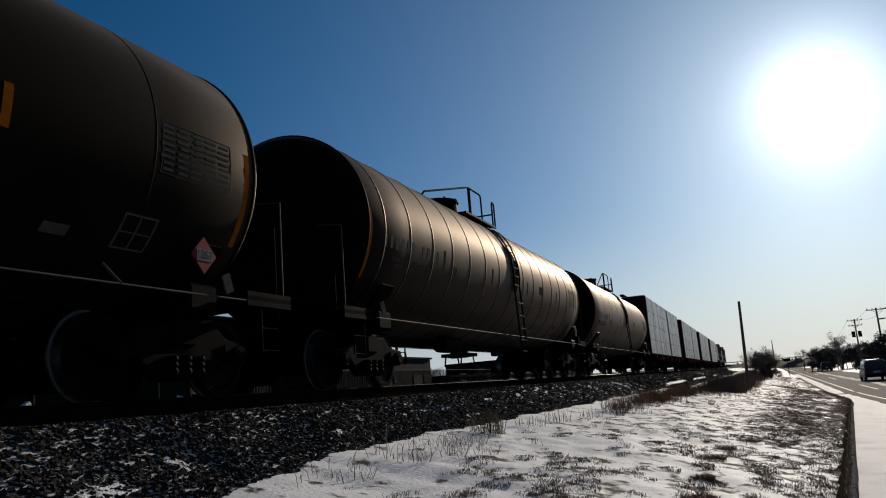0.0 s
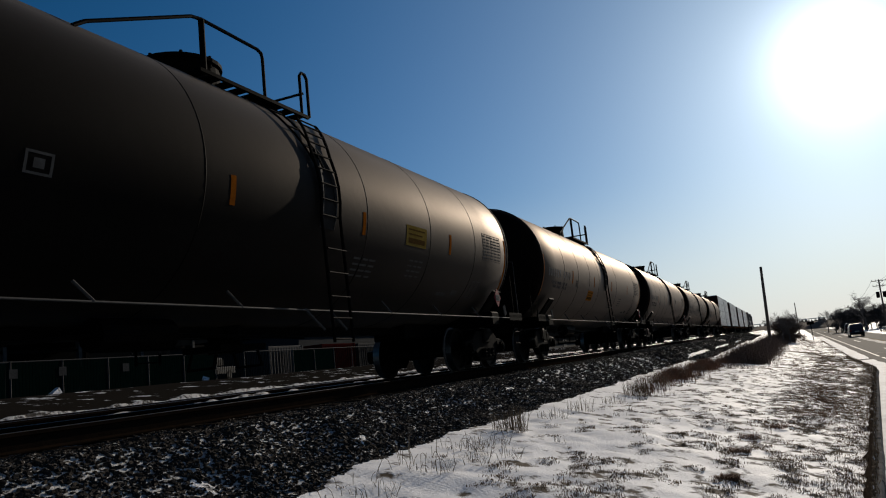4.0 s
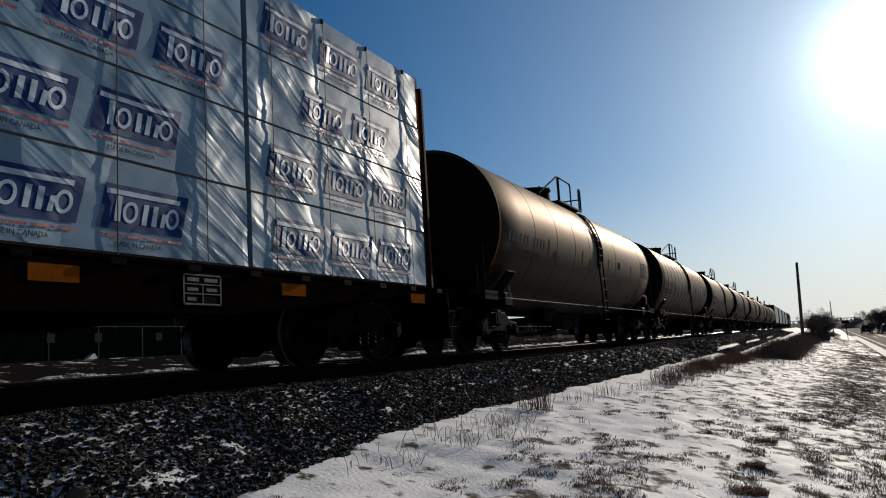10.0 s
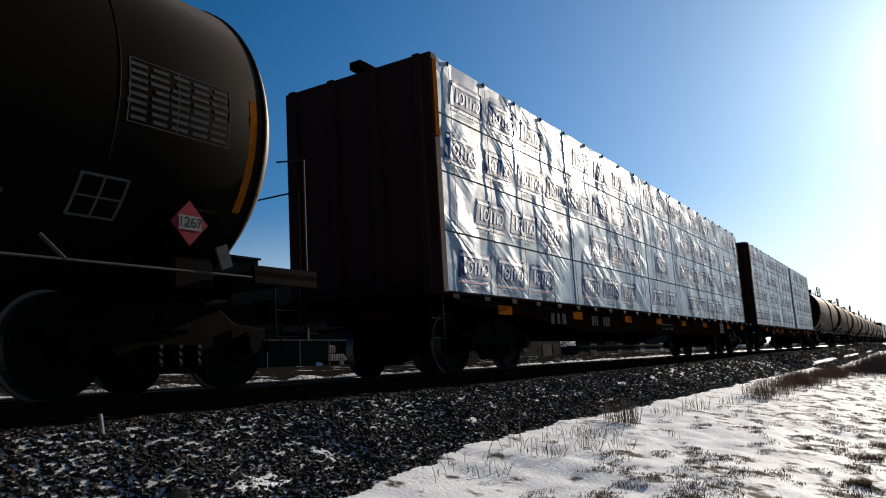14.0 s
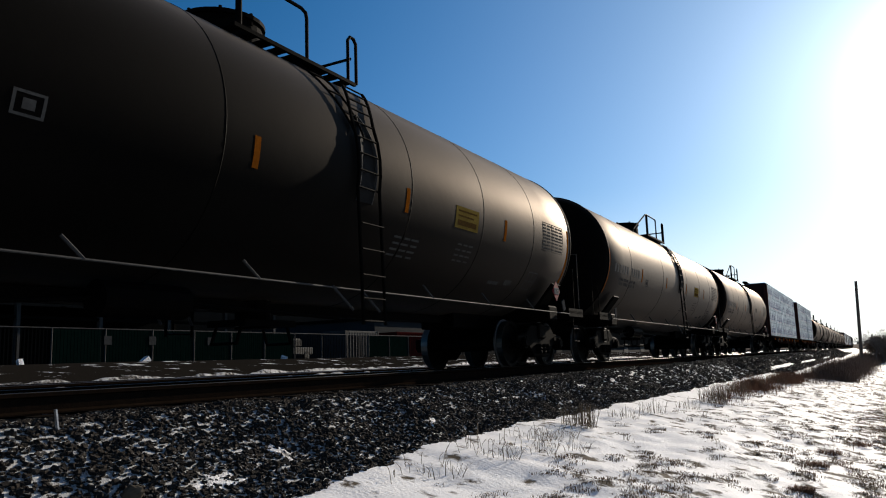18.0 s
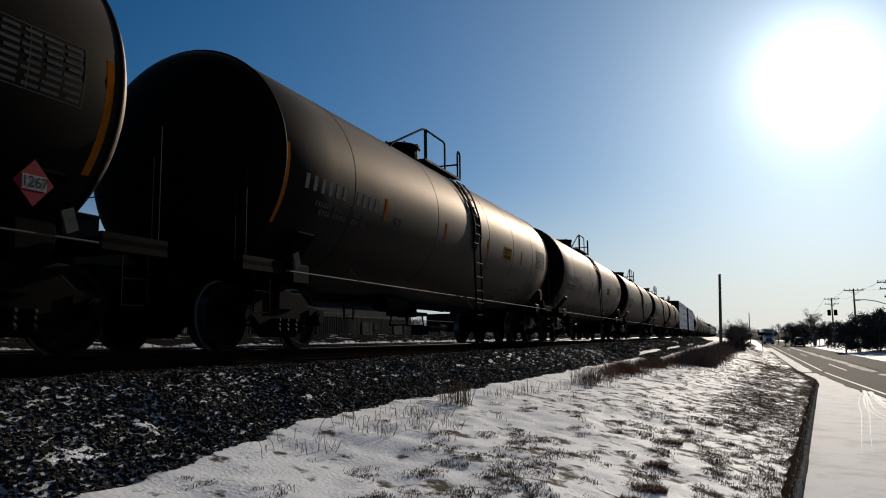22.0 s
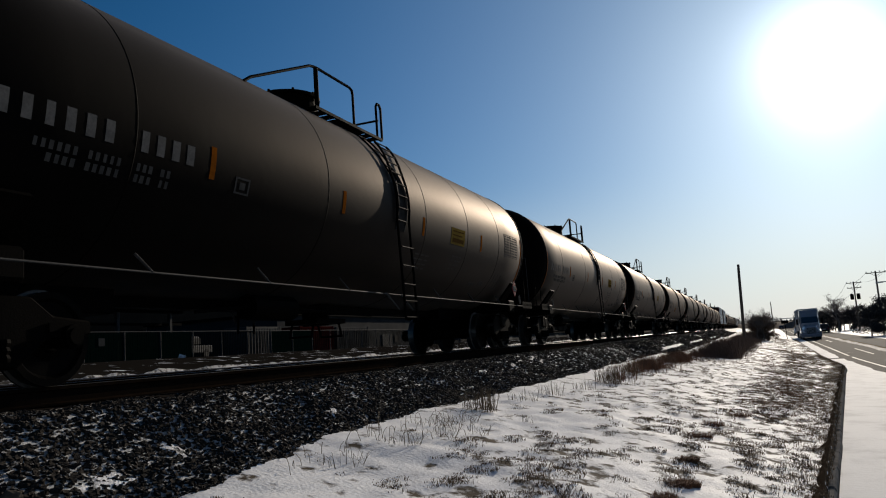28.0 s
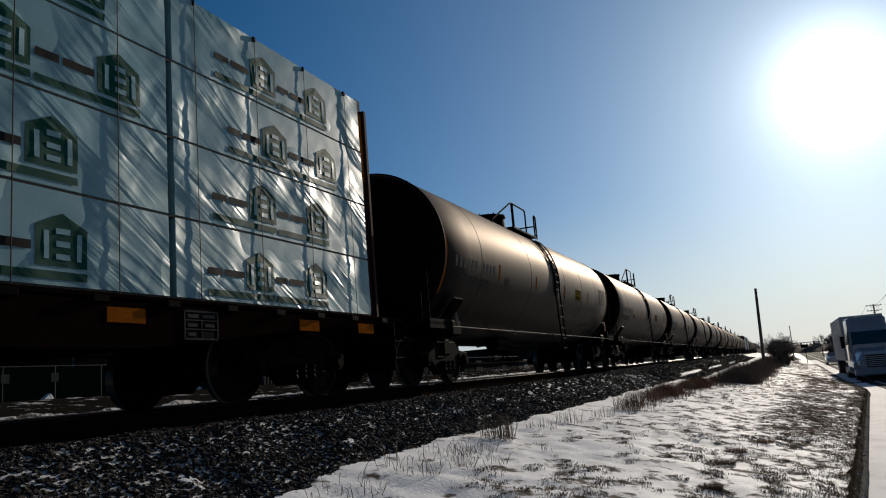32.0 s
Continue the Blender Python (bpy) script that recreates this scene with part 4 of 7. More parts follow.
    part("railing_hoop", bar(bmesh.new(), [(x, 0.54, top - 0.2), (x, 0.54, rail_z - 0.06), (x, 0.59, rail_z), (x, 0.67, rail_z), (x, 0.72, rail_z - 0.06), (x, 0.72, top - 0.2)], 0.022, 8), "frame", car, RL)
    bm = bmesh.new()
    bar(bm, [(-x, -1.45, top - 0.2), (-x, -1.45, rail_z), (-x, 0.6, rail_z), (-x, 0.6, top - 0.2)], 0.022, 8)
    part("platform_railing", bm, "frame", car, "black tubular safety railing")
    bm = bmesh.new()
    bar(bm, [(-x, 0.6, rail_z - 0.30), (x, 0.6, rail_z - 0.30)], 0.02, 8)
    part("platform_railing", bm, "frame", car, "black tubular safety railing")
    for s in (-1, 1):
        y0, y1 = -0.10, 0.35
        pts = []
        for y in (y0, y1):
            bm = bmesh.new()
            ln = []
            for k in range(9):
                t = radians(50 - 60 * k / 8)
                ln.append((s * math.cos(t) * (TANK_R + 0.045), y + 0.45 * max(0, (4 - k) / 4.0) ** 1.3, TANK_Z + math.sin(t) * (TANK_R + 0.045)))
            ln.append((s * (TANK_R + 0.07), y, 0.58))
            bar(bm, ln, 0.020)
            part("ladder_stile", bm, "frame", car)
            pts.append(ln)
        for k in range(9):
            part("ladder_rung", bar(bmesh.new(), [pts[0][k], pts[1][k]], 0.012), "frame", car)
        for z in (1.75, 1.45, 1.15, 0.88, 0.62):
            part("ladder_rung", bar(bmesh.new(), [(s * (TANK_R + 0.07), y0, z), (s * (TANK_R + 0.07), y1, z)], 0.012), "frame", car)
        # the jacket's cut-out behind the ladder: a black pointed sheet on the shell stands for its shade, with a flange
        # on either side
        bm, edges = bmesh.new(), ([], [])
        ym, prev = (y0 + y1) / 2, None
        for k in range(11):
            a = radians(-16 + 42 * k / 10)
            hw = 0.155 * (1 - max(0.0, (k - 5) / 5.0) ** 1.8) + 0.004
            ring = [bm.verts.new((s * math.cos(a) * (TANK_R + 0.012), ym + w, TANK_Z + math.sin(a) * (TANK_R + 0.012))) for w in (-hw, hw)]
            for e, w in zip(edges, (-hw, hw)):
                e.append((a, ym + w))
            if prev:
                bm.faces.new((prev[0], prev[1], ring[1], ring[0]))
            prev = ring
        part("ladder_opening", bm, "ink", car, "black pointed sheet for the shaded opening in the jacket behind the ladder")
        for e in edges:
            bm, prev = bmesh.new(), None
            for a, w in e:
                o = 0.035 * math.sin(math.pi * min(1.0, max(0.02, (a + 0.30) / 0.80))) + 0.012
                ring = [bm.verts.new((s * math.cos(a) * (TANK_R + d), w + q, TANK_Z + math.sin(a) * (TANK_R + d))) for d, q in ((0.0, -0.006), (o, -0.006), (o, 0.006), (0.0, 0.006))]
                if prev:
                    for q in range(4):
                        bm.faces.new((prev[q], prev[(q + 1) % 4], ring[(q + 1) % 4], ring[q]))
                prev = ring
            bmesh.ops.recalc_face_normals(bm, faces=bm.faces[:])
            part("opening_flange", bm, "dull_steel", car, "dusty flange beside the ladder")
        for q in (y0 - 0.38, y1 - 0.30):
            part("stay", rod(bmesh.new(), (s * 1.46, q, 1.0), (s * 1.55, q + 0.26, 0.74), 0.018), "dull_steel", car)
    # the curved climbing rails between the roof platform and the side ladder
    sides = []
    for ya, yb in ((-0.52, -0.08), (-0.18, 0.08)):
        ln = []
        for k in range(9):
            a, e = radians(56 - 44 * k / 8), k / 8
            ln.append((math.cos(a) * (TANK_R + 0.04), ya + (yb - ya) * e ** 1.25, TANK_Z + math.sin(a) * (TANK_R + 0.04)))
        part("climbing_rail", bar(bmesh.new(), ln, 0.014), "frame", car)
        sides.append(ln)
    for k in (2, 4, 6):
        part("climbing_rung", bar(bmesh.new(), [sides[0][k], sides[1][k]], 0.011), "frame", car)
    for o in car.children:
        if o not in before:
            o.data.transform(Matrix.Translation((0, mid, 0)))
    # markings
    for y, a, h in ((-7.38, -34, 40), (-4.40, -16, 13), (-1.57, -15, 12), (1.25, -15, 12), (4.33, -15, 13), (7.30, -34, 40)):
        bm = bmesh.new()
        curved_patch(bm, a, a + h, y - 0.042, y + 0.042, seg=6)
        part("reflective_stripe", bm, "dim_white" if ribbed and abs(y) < 7 else "reflector", car, "dirty pale reflective strip" if ribbed and abs(y) < 7 else "orange reflective strip")
    bm = bmesh.new()
    glyph_row(bm, -13, -4.70, 11, 0.20, 0.115, 0.097, rnd, skip=(4,))
    tagged(part("stencil", bm, "mark_white", car, "white stencilled reporting mark, unreadable"), kind="stuff")
    bm = bmesh.new()
    for aa, n in ((-20, 20), (-24, 18)):
        glyph_row(bm, aa, -5.0, n, 0.075, 0.05, 0.03, rnd, skip=(2, 6, 7, 13))
    for k in range(4):
        glyph_row(bm, -28 - 3.2 * k, 1.75, 3, 0.028, 0.19, 0.03, rnd)
        glyph_row(bm, -24 - 3.2 * k, 3.3, 3, 0.026, 0.15, 0.03, rnd)
    tagged(part("stencil", bm, "dim_white", car, "small worn stencilled lines, unreadable"), kind="stuff")
    bm = bmesh.new()
    curved_patch(bm, -19, -12, -4.0, -3.975), curved_patch(bm, -19, -12, -3.765, -3.74), curved_patch(bm, -12.8, -12, -4.0, -3.74), curved_patch(bm, -19, -18.2, -4.0, -3.74), curved_patch(bm, -17, -14, -3.92, -3.82)
    tagged(part("stencil_box", bm, "dim_white", car), kind="stuff")
    bm = bmesh.new()
    for q in range(8):
        glyph_row(bm, -12 + q * 2.3, 6.98, 5, 0.028, 0.19, 0.018, rnd)
    for a0, a1, u0, u1 in ((-13.2, -12.9, 5.98, 7.02), (6.2, 6.5, 5.98, 7.02), (-13, 6.4, 5.98, 5.992), (-13, 6.4, 7.008, 7.02), (-13, 6.4, 6.45, 6.46)):
        curved_patch(bm, a0, a1, u0, u1)
    tagged(part("test_panel", bm, "dim_white", car, "panel of small stencilled lines, unreadable"), kind="stuff")
    bm = bmesh.new()
    for a0, a1, u0, u1 in ((-44, -43.2, 5.72, 6.15), (-30.8, -30, 5.72, 6.15), (-44, -30, 5.72, 5.745), (-44, -30, 6.125, 6.15), (-44, -30, 5.92, 5.94), (-37.4, -36.8, 5.72, 6.15)):
        curved_patch(bm, a0, a1, u0, u1)
    tagged(part("stencil_box", bm, "dim_white", car, "white stencilled box outline"), kind="stuff")
    bm = bmesh.new()
    curved_patch(bm, -43, -39, 4.95, 5.22)
    part("stencil_plate", bm, "dim_white", car)
    bm = bmesh.new()
    curved_patch(bm, -11, -3, 2.4, 2.75) if not sign else curved_patch(bm, -44, -41.5, 4.35, 4.75)
    part("pale_plate", bm, "dim_white", car, "pale faded plate on the tank")
    if sign:
        a0, u0 = (-32, -2.3) if wide_sign else (-15, 2.58)
        bm = bmesh.new()
        curved_patch(bm, a0, a0 + 12, u0, u0 + 0.74, out=0.0015)
        sg = part("safety_sign", bm, sign, car, sign + " safety sign with unreadable lines")
        for k in range(3):
            bm = bmesh.new()
            curved_patch(bm, a0 + (1.6, 6.4, 9.2)[k], a0 + (4.6, 7.3, 10.1)[k], u0 + 0.07, u0 + 0.67 - 0.1 * (k % 2), out=0.004, seg=3)
            part("sign_print", bm, "sign_ink", sg)
    # hazard placard in its holder, by the front end
    bm = bmesh.new()
    pm = Matrix.Translation((1.50, 6.58, 1.38)) @ Matrix.Rotation(radians(90), 4, "Y") @ Matrix.Rotation(radians(45), 4, "Z")
    slab(bm, pm, 0.27, 0.27, 0.012)
    pl = part("hazard_placard", bm, "red", car, "red diamond hazard placard")
    bm = bmesh.new()
    bx(bm, 1.507, 1.513, 6.465, 6.695, 1.32, 1.44)
    part("number_panel", bm, "pale_print", pl, "white panel with a black number")
    cu = bpy.data.curves.new("placard_number", "FONT")
    cu.body, cu.size, cu.align_x, cu.align_y, cu.extrude = "1267", 0.125, "CENTER", "CENTER", 0.001
    tx = new("placard_number", cu)
    dg = bpy.context.evaluated_depsgraph_get()
    me = bpy.data.meshes.new_from_object(tx.evaluated_get(dg))
    bpy.data.objects.remove(tx)
    me.materials.clear(), me.materials.append(M["ink"])
    nb = new("placard_number", me)
    nb.parent, nb.matrix_basis = pl, Matrix.Translation((1.516, 6.58, 1.38)) @ Matrix(((0, 0, 1, 0), (1, 0, 0, 0), (0, 1, 0, 0), (0, 0, 0, 1)))
    for y in (-7.1, 6.95):
        bm = bmesh.new()
        slab(bm, Matrix.Translation((1.50, y, 1.13)) @ Matrix.Rotation(radians(20), 4, "X"), 0.02, 0.13, 0.20)
        part("card_board", bm, "dim_white", car, "pale metal card board at the end of the tank")
    return car


# ---- lumber car ----
BEAM_PITCH, LOAD_X, LOAD_H0, LOAD_H1, LOAD_HALF = 24.8, 1.22, 1.08, 4.46, 10.85


def flat_box(name, parent, mat, x0, x1, y0, y1, z0, z1, bevel=0.0, label=""):
    return part(name, bx(bmesh.new(), x0, x1, y0, y1, z0, z1, bevel), mat, parent, label)


def wrapped_pack(y0, y1, z0, z1, seed, mat, parent, logo_mat, logo):
    """A pack of lumber in printed plastic wrap: a loose, creased sheet round the pile."""
    rnd = random.Random(seed)
    bm = bmesh.new()
    nx, nz = 44, 12
    ox, oz = rnd.uniform(0, 50), rnd.uniform(0, 50)
    sl = rnd.uniform(0.6, 1.6)

    def crease(u, w):
        p = noise.noise(Vector((u * 2.2 + w * sl * 2.4 + ox, w * 1.6 + oz, 1.0)))
        q = noise.noise(Vector((u * 9.0 - w * 7 * sl + ox, w * 5.0, 7.0)))
        edge = min(1.0, 5 * min(w / (z1 - z0), 1 - w / (z1 - z0)) + 0.15)
        return edge * (0.006 * p + 0.007 * q)

    g = [[bm.verts.new((LOAD_X + crease(y0 + (y1 - y0) * i / nx, (z1 - z0) * j / nz), y0 + (y1 - y0) * i / nx, z0 + (z1 - z0) * j / nz)) for i in range(nx + 1)] for j in range(nz + 1)]
    for j in range(nz):
        for i in range(nx):
            bm.faces.new((g[j][i], g[j][i + 1], g[j + 1][i + 1], g[j + 1][i]))
    # the folded ends, top and bottom have edges of their own, so that they stay crisp
    def again(row):
        return [bm.verts.new(v.co) for v in row]

    for row, (ya, yb), z in ((g[0], (y0, y1), z0), (g[nz], (y0, y1), z1)):
        bm.faces.new([bm.verts.new((0.06, ya, z)), bm.verts.new((0.06, yb, z))] + again(row)[::-1])
    for i, y in ((0, y0), (nx, y1)):
        bm.faces.new([bm.verts.new((0.06, y, z1)), bm.verts.new((0.06, y, z0))] + again([r[i] for r in g]))
    bm.faces.new([bm.verts.new((0.06, y, z)) for y, z in ((y1, z0), (y0, z0), (y0, z1), (y1, z1))])
    bmesh.ops.recalc_face_normals(bm, faces=bm.faces[:])
    o = part("lumber_pack", bm, mat, parent, "lumber pack in creased white printed plastic wrap, coloured as in shade", True)
    for p in o.data.polygons[-5:]:
        p.use_smooth = False
    return o, crease


def printed(bm, crease, y0, y1, z0, z1, base, out=0.006, n=8, m=3, skew=0.0, narrow=0.0):
    """A print on the wrap that follows its creases; skew: how far its top is shifted along, narrow: how far it tapers."""
    g = []
    for j in range(m + 1):
        z, k = z0 + (z1 - z0) * j / m, j / m
        a, b = y0 + skew * k + narrow * k, y1 + skew * k - narrow * k
        g.append([bm.verts.new((LOAD_X + crease(a + (b - a) * i / n, z - base) + out, a + (b - a) * i / n, z)) for i in range(n + 1)])
    for j in range(m):
        for i in range(n):
            bm.faces.new((g[j][i], g[j][i + 1], g[j + 1][i + 1], g[j + 1][i]))


def printed_ring(bm, crease, yc, zc, ry, rz, t, base, out=0.010, skew=0.0, n=16):
    """A plain ring printed on the wrap."""
    g = []
    for k in range(n):
        a = 6.28319 * k / n
        row = []
        for f in (1.0, 1.0 - t):
            z = zc + rz * (f if f == 1.0 else 1 - t * ry / rz) * math.sin(a)
            y = yc + ry * f * math.cos(a) + skew * (z - zc)
            row.append(bm.verts.new((LOAD_X + crease(y, z - base) + out, y, z)))
        g.append(row)
    for a, b in zip(g, g[1:] + g[:1]):
        bm.faces.new((a[0], b[0], b[1], a[1]))


def word_mesh(body, size, mat):
    """The built-in letters as plain flat geometry."""
    cu = bpy.data.curves.new("words", "FONT")
    cu.body, cu.size, cu.resolution_u = body, size, 2
    tx = new("words", cu)
    me = bpy.data.meshes.new_from_object(tx.evaluated_get(bpy.context.evaluated_depsgraph_get()))
    bpy.data.objects.remove(tx)
    vs, fs = [tuple(v.co) for v in me.vertices], [tuple(p.vertices) for p in me.polygons]
    bpy.data.meshes.remove(me)
    return vs, fs


WORDS = word_mesh("MADE IN CANADA", 0.062, "ink")


def printed_words(crease, y, z, base, pk):
    vs, fs = WORDS
    o = pyd("printed_text", [(LOAD_X + crease(y + a, z - base + b) + 0.008, y + a, z + b) for a, b, c in vs], fs, M["ink"])
    o.parent = pk
    tagged(o, kind="stuff")


def lumber_car(seed, kind, plain=False):
    """A centre-beam flat car loaded with wrapped lumber packs, four high; +x faces the road."""
    rnd = random.Random(seed)
    car = new("lumber_car")
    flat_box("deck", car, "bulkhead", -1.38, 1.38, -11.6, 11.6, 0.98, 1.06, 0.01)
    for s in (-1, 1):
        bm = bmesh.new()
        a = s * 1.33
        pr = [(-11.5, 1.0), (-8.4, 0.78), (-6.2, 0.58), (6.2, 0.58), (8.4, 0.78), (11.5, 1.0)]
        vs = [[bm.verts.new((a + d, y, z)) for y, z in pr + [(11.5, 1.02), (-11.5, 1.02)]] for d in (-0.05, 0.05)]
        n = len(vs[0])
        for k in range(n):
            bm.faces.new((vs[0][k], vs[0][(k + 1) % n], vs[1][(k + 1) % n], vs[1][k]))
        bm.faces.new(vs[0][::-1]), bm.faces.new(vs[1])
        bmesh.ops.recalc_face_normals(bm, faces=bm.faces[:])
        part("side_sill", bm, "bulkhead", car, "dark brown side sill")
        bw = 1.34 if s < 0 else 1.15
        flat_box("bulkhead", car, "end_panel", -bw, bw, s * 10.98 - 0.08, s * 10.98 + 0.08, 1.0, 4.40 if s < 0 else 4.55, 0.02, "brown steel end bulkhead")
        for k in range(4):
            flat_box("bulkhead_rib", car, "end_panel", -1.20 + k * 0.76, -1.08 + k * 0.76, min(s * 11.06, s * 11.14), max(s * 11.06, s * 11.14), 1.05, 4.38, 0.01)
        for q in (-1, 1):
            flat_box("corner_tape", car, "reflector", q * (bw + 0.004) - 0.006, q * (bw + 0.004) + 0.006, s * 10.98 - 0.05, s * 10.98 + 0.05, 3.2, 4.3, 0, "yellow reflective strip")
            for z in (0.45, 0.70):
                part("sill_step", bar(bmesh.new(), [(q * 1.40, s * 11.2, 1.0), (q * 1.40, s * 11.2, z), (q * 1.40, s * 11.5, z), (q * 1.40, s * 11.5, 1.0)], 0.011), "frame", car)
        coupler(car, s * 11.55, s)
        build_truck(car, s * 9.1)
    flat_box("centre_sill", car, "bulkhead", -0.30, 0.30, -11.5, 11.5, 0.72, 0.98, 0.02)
    for k in range(9):
        y = -10.4 + k * 2.6
        flat_box("centre_post", car, "bulkhead", -0.05, 0.05, y - 0.12, y + 0.12, 1.06, 4.62)
    flat_box("top_chord", car, "bulkhead", -0.10, 0.10, -11, 11, 4.5, 4.62)
    # side markings on the sill
    plates = {2: (-9.2, -6.25, -4.6, -1.75, 1.25, 4.2, 7.2, 10.2), 3: (-9.4, -6.5, -3.6, -1.25, 1.05, 3.5, 6.92, 9.25)}.get(seed, (-9.0, -6.0, -3.0, 0.2, 3.2, 5.95, 8.9, 10.35))
    for y in plates:
        flat_box("reflective_plate", car, "reflector", 1.384, 1.392, y - 0.22, y + 0.22, 0.80, 0.935, 0, "amber reflective plate")
    for k in range(26):
        y = -10.9 + k * 0.87
        bm = bmesh.new()
        rod(bm, (1.39, y - 0.06, 0.99), (1.39, y + 0.06, 0.99), 0.045, 8)
        bx(bm, 1.34, 1.44, y - 0.09, y + 0.09, 0.96, 1.03, 0.01)
        part("strap_winch", bm, "frame", car)
    bm = bmesh.new()
    for y, w in ((-7.65, 0.07), (-7.4, 0.06), (-7.15, 0.08), (-5.76, 0.045), (-5.63, 0.045), (-5.50, 0.03), (-5.12, 0.045), (-4.99, 0.045), (-4.86, 0.045)):
        bx(bm, 1.384, 1.391, y - w, y + w, 0.70, 0.88)
    tagged(part("stencil", bm, "dim_white", car, "white stencilled reporting mark, unreadable"), kind="stuff")
    bm = bmesh.new()
    for k in range(12):
        for z in (0.68, 0.78):
            if (k * 7 + int(z * 10)) % 5:
                bx(bm, 1.384, 1.390, -1.0 + k * 0.08, -0.95 + k * 0.08, z, z + 0.05)
    tagged(part("stencil", bm, "dim_white", car, "small stencilled lines, unreadable"), kind="stuff")
    # the inspection board: a dark plate with a pale ruled table
    cy = 6.92 if kind == "green" else 5.77
    flat_box("inspection_board", car, "frame", 1.384, 1.392, cy - 0.26, cy + 0.26, 0.65, 0.96, 0, "dark plate for the inspection table")
    bm = bmesh.new()
    for a, b, c, d in ((-0.25, -0.235, 0.66, 0.95), (0.235, 0.25, 0.66, 0.95), (-0.25, 0.25, 0.66, 0.675), (-0.25, 0.25, 0.935, 0.95), (-0.005, 0.005, 0.675, 0.85), (-0.235, 0.235, 0.85, 0.86), (-0.235, 0.235, 0.76, 0.77), (-0.2, -0.05, 0.88, 0.915), (0.02, 0.2, 0.88, 0.915), (-0.2, -0.06, 0.79, 0.82), (0.05, 0.19, 0.79, 0.82), (-0.2, -0.09, 0.70, 0.73)):
        bx(bm, 1.393, 1.398, cy + a, cy + b, c, d)
    tagged(part("stencil_box", bm, "frame" if plain else "dim_white" if kind == "green" else "pale_print", car, "pale ruled table, unreadable"), kind="stuff")
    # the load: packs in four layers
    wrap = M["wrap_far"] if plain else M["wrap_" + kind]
    rows = 4
    cuts = {"blue": [(-10.85, -6.7), (-6.65, -2.5), (-2.45, 1.75), (2.5, 6.65), (6.7, 10.85)], "green": [(-10.85, -7.2), (-7.15, -2.4), (-2.35, 2.4), (2.45, 6.7), (6.75, 10.85)]}[kind]
    if seed % 2:
        cuts = [(-10.85, -6.12), (-6.08, -1.22), (-1.18, 1.27), (1.31, 7.37), (7.41, 10.85)] if kind == "blue" else cuts
    h = (LOAD_H1 - LOAD_H0) / rows
    for j in range(rows):
        z0, z1 = LOAD_H0 + j * h + 0.028, LOAD_H0 + (j + 1) * h
        flat_box("dunnage", car, "pole", 0.1, LOAD_X - 0.02, cuts[0][0], cuts[-1][1], z0 - 0.026, z0 - 0.002)
        for i, (y0, y1) in enumerate(cuts):
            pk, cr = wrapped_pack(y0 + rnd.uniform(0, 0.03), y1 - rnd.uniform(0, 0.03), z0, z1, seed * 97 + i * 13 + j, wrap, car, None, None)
            if plain:
                continue
            # the print repeats along the film, shifted from layer to layer
            ph, step = {"blue": (((-2.42, -1.81, -1.44, -1.18), 1.18) if seed % 2 else ((-3.60, -4.83, -4.13, -3.7), 1.16)), "green": ((8.44, 8.55, 8.85, 8.66), 1.22)}[kind]
            if y1 < 6.8 and kind == "green":
                ph = (5.69, 5.59, 6.33, 5.9)
            y = ph[j] + step * math.floor((y1 - 0.03 - ph[j]) / step)
            while y - 1.0 > y0:
                if kind == "blue":
                    W, sk = 0.96, 0.10
                    bm = bmesh.new()
                    printed(bm, cr, y - W, y, z0 + 0.20, z0 + 0.60, z0, 0.006, 16, 6, sk)
                    lg = part("printed_block", bm, "blue_ink", pk, "blue slanted printed block with white shapes", True)
                    bm = bmesh.new()
                    printed(bm, cr, y - W + 0.10, y - 0.02, z0 + 0.51, z0 + 0.555, z0, 0.010, 12, 1, 0.01)
                    part("printed_shape", bm, "white_ink", lg, smooth=True)
                    for uu, ww, hh, ring in ((0.17, 0.065, 0.50, 0), (0.27, 0.17, 0.47, 1), (0.475, 0.055, 0.46, 0), (0.585, 0.055, 0.46, 0), (0.685, 0.05, 0.40, 0), (0.76, 0.17, 0.47, 1)):
                        bm = bmesh.new()
                        if ring:
                            printed_ring(bm, cr, y - W + uu + ww / 2, z0 + 0.365, ww / 2, 0.10, 0.38, z0, skew=0.2)
                        else:
                            printed(bm, cr, y - W + uu, y - W + uu + ww, z0 + 0.27, z0 + hh, z0, 0.010, 3, 3, 0.04)
                        part("printed_shape", bm, "white_ink", lg, smooth=True)
                    bm = bmesh.new()
                    for q in range(16):
                        u = y - W + 0.03 + q * 0.058
                        printed(bm, cr, u, u + (0.05 if q % 4 else 0.03), z0 + 0.135, z0 + 0.158, z0, 0.008, 1, 1)
                    tagged(part("printed_line", bm, "red_ink", pk), kind="stuff")
                    printed_words(cr, y - W + 0.18, z0 + 0.055, z0, pk)
                    y -= step
                else:
                    u = y - 0.54
                    bm = bmesh.new()
                    printed(bm, cr, u, u + 0.52, z0 + 0.16, z0 + 0.50, z0, 0.006, 10, 5)
                    printed(bm, cr, u, u + 0.52, z0 + 0.5005, z0 + 0.62, z0, 0.006, 10, 2, 0.0, 0.25)
                    lg = part("printed_block", bm, "green_ink", pk, "green printed house shape", True)
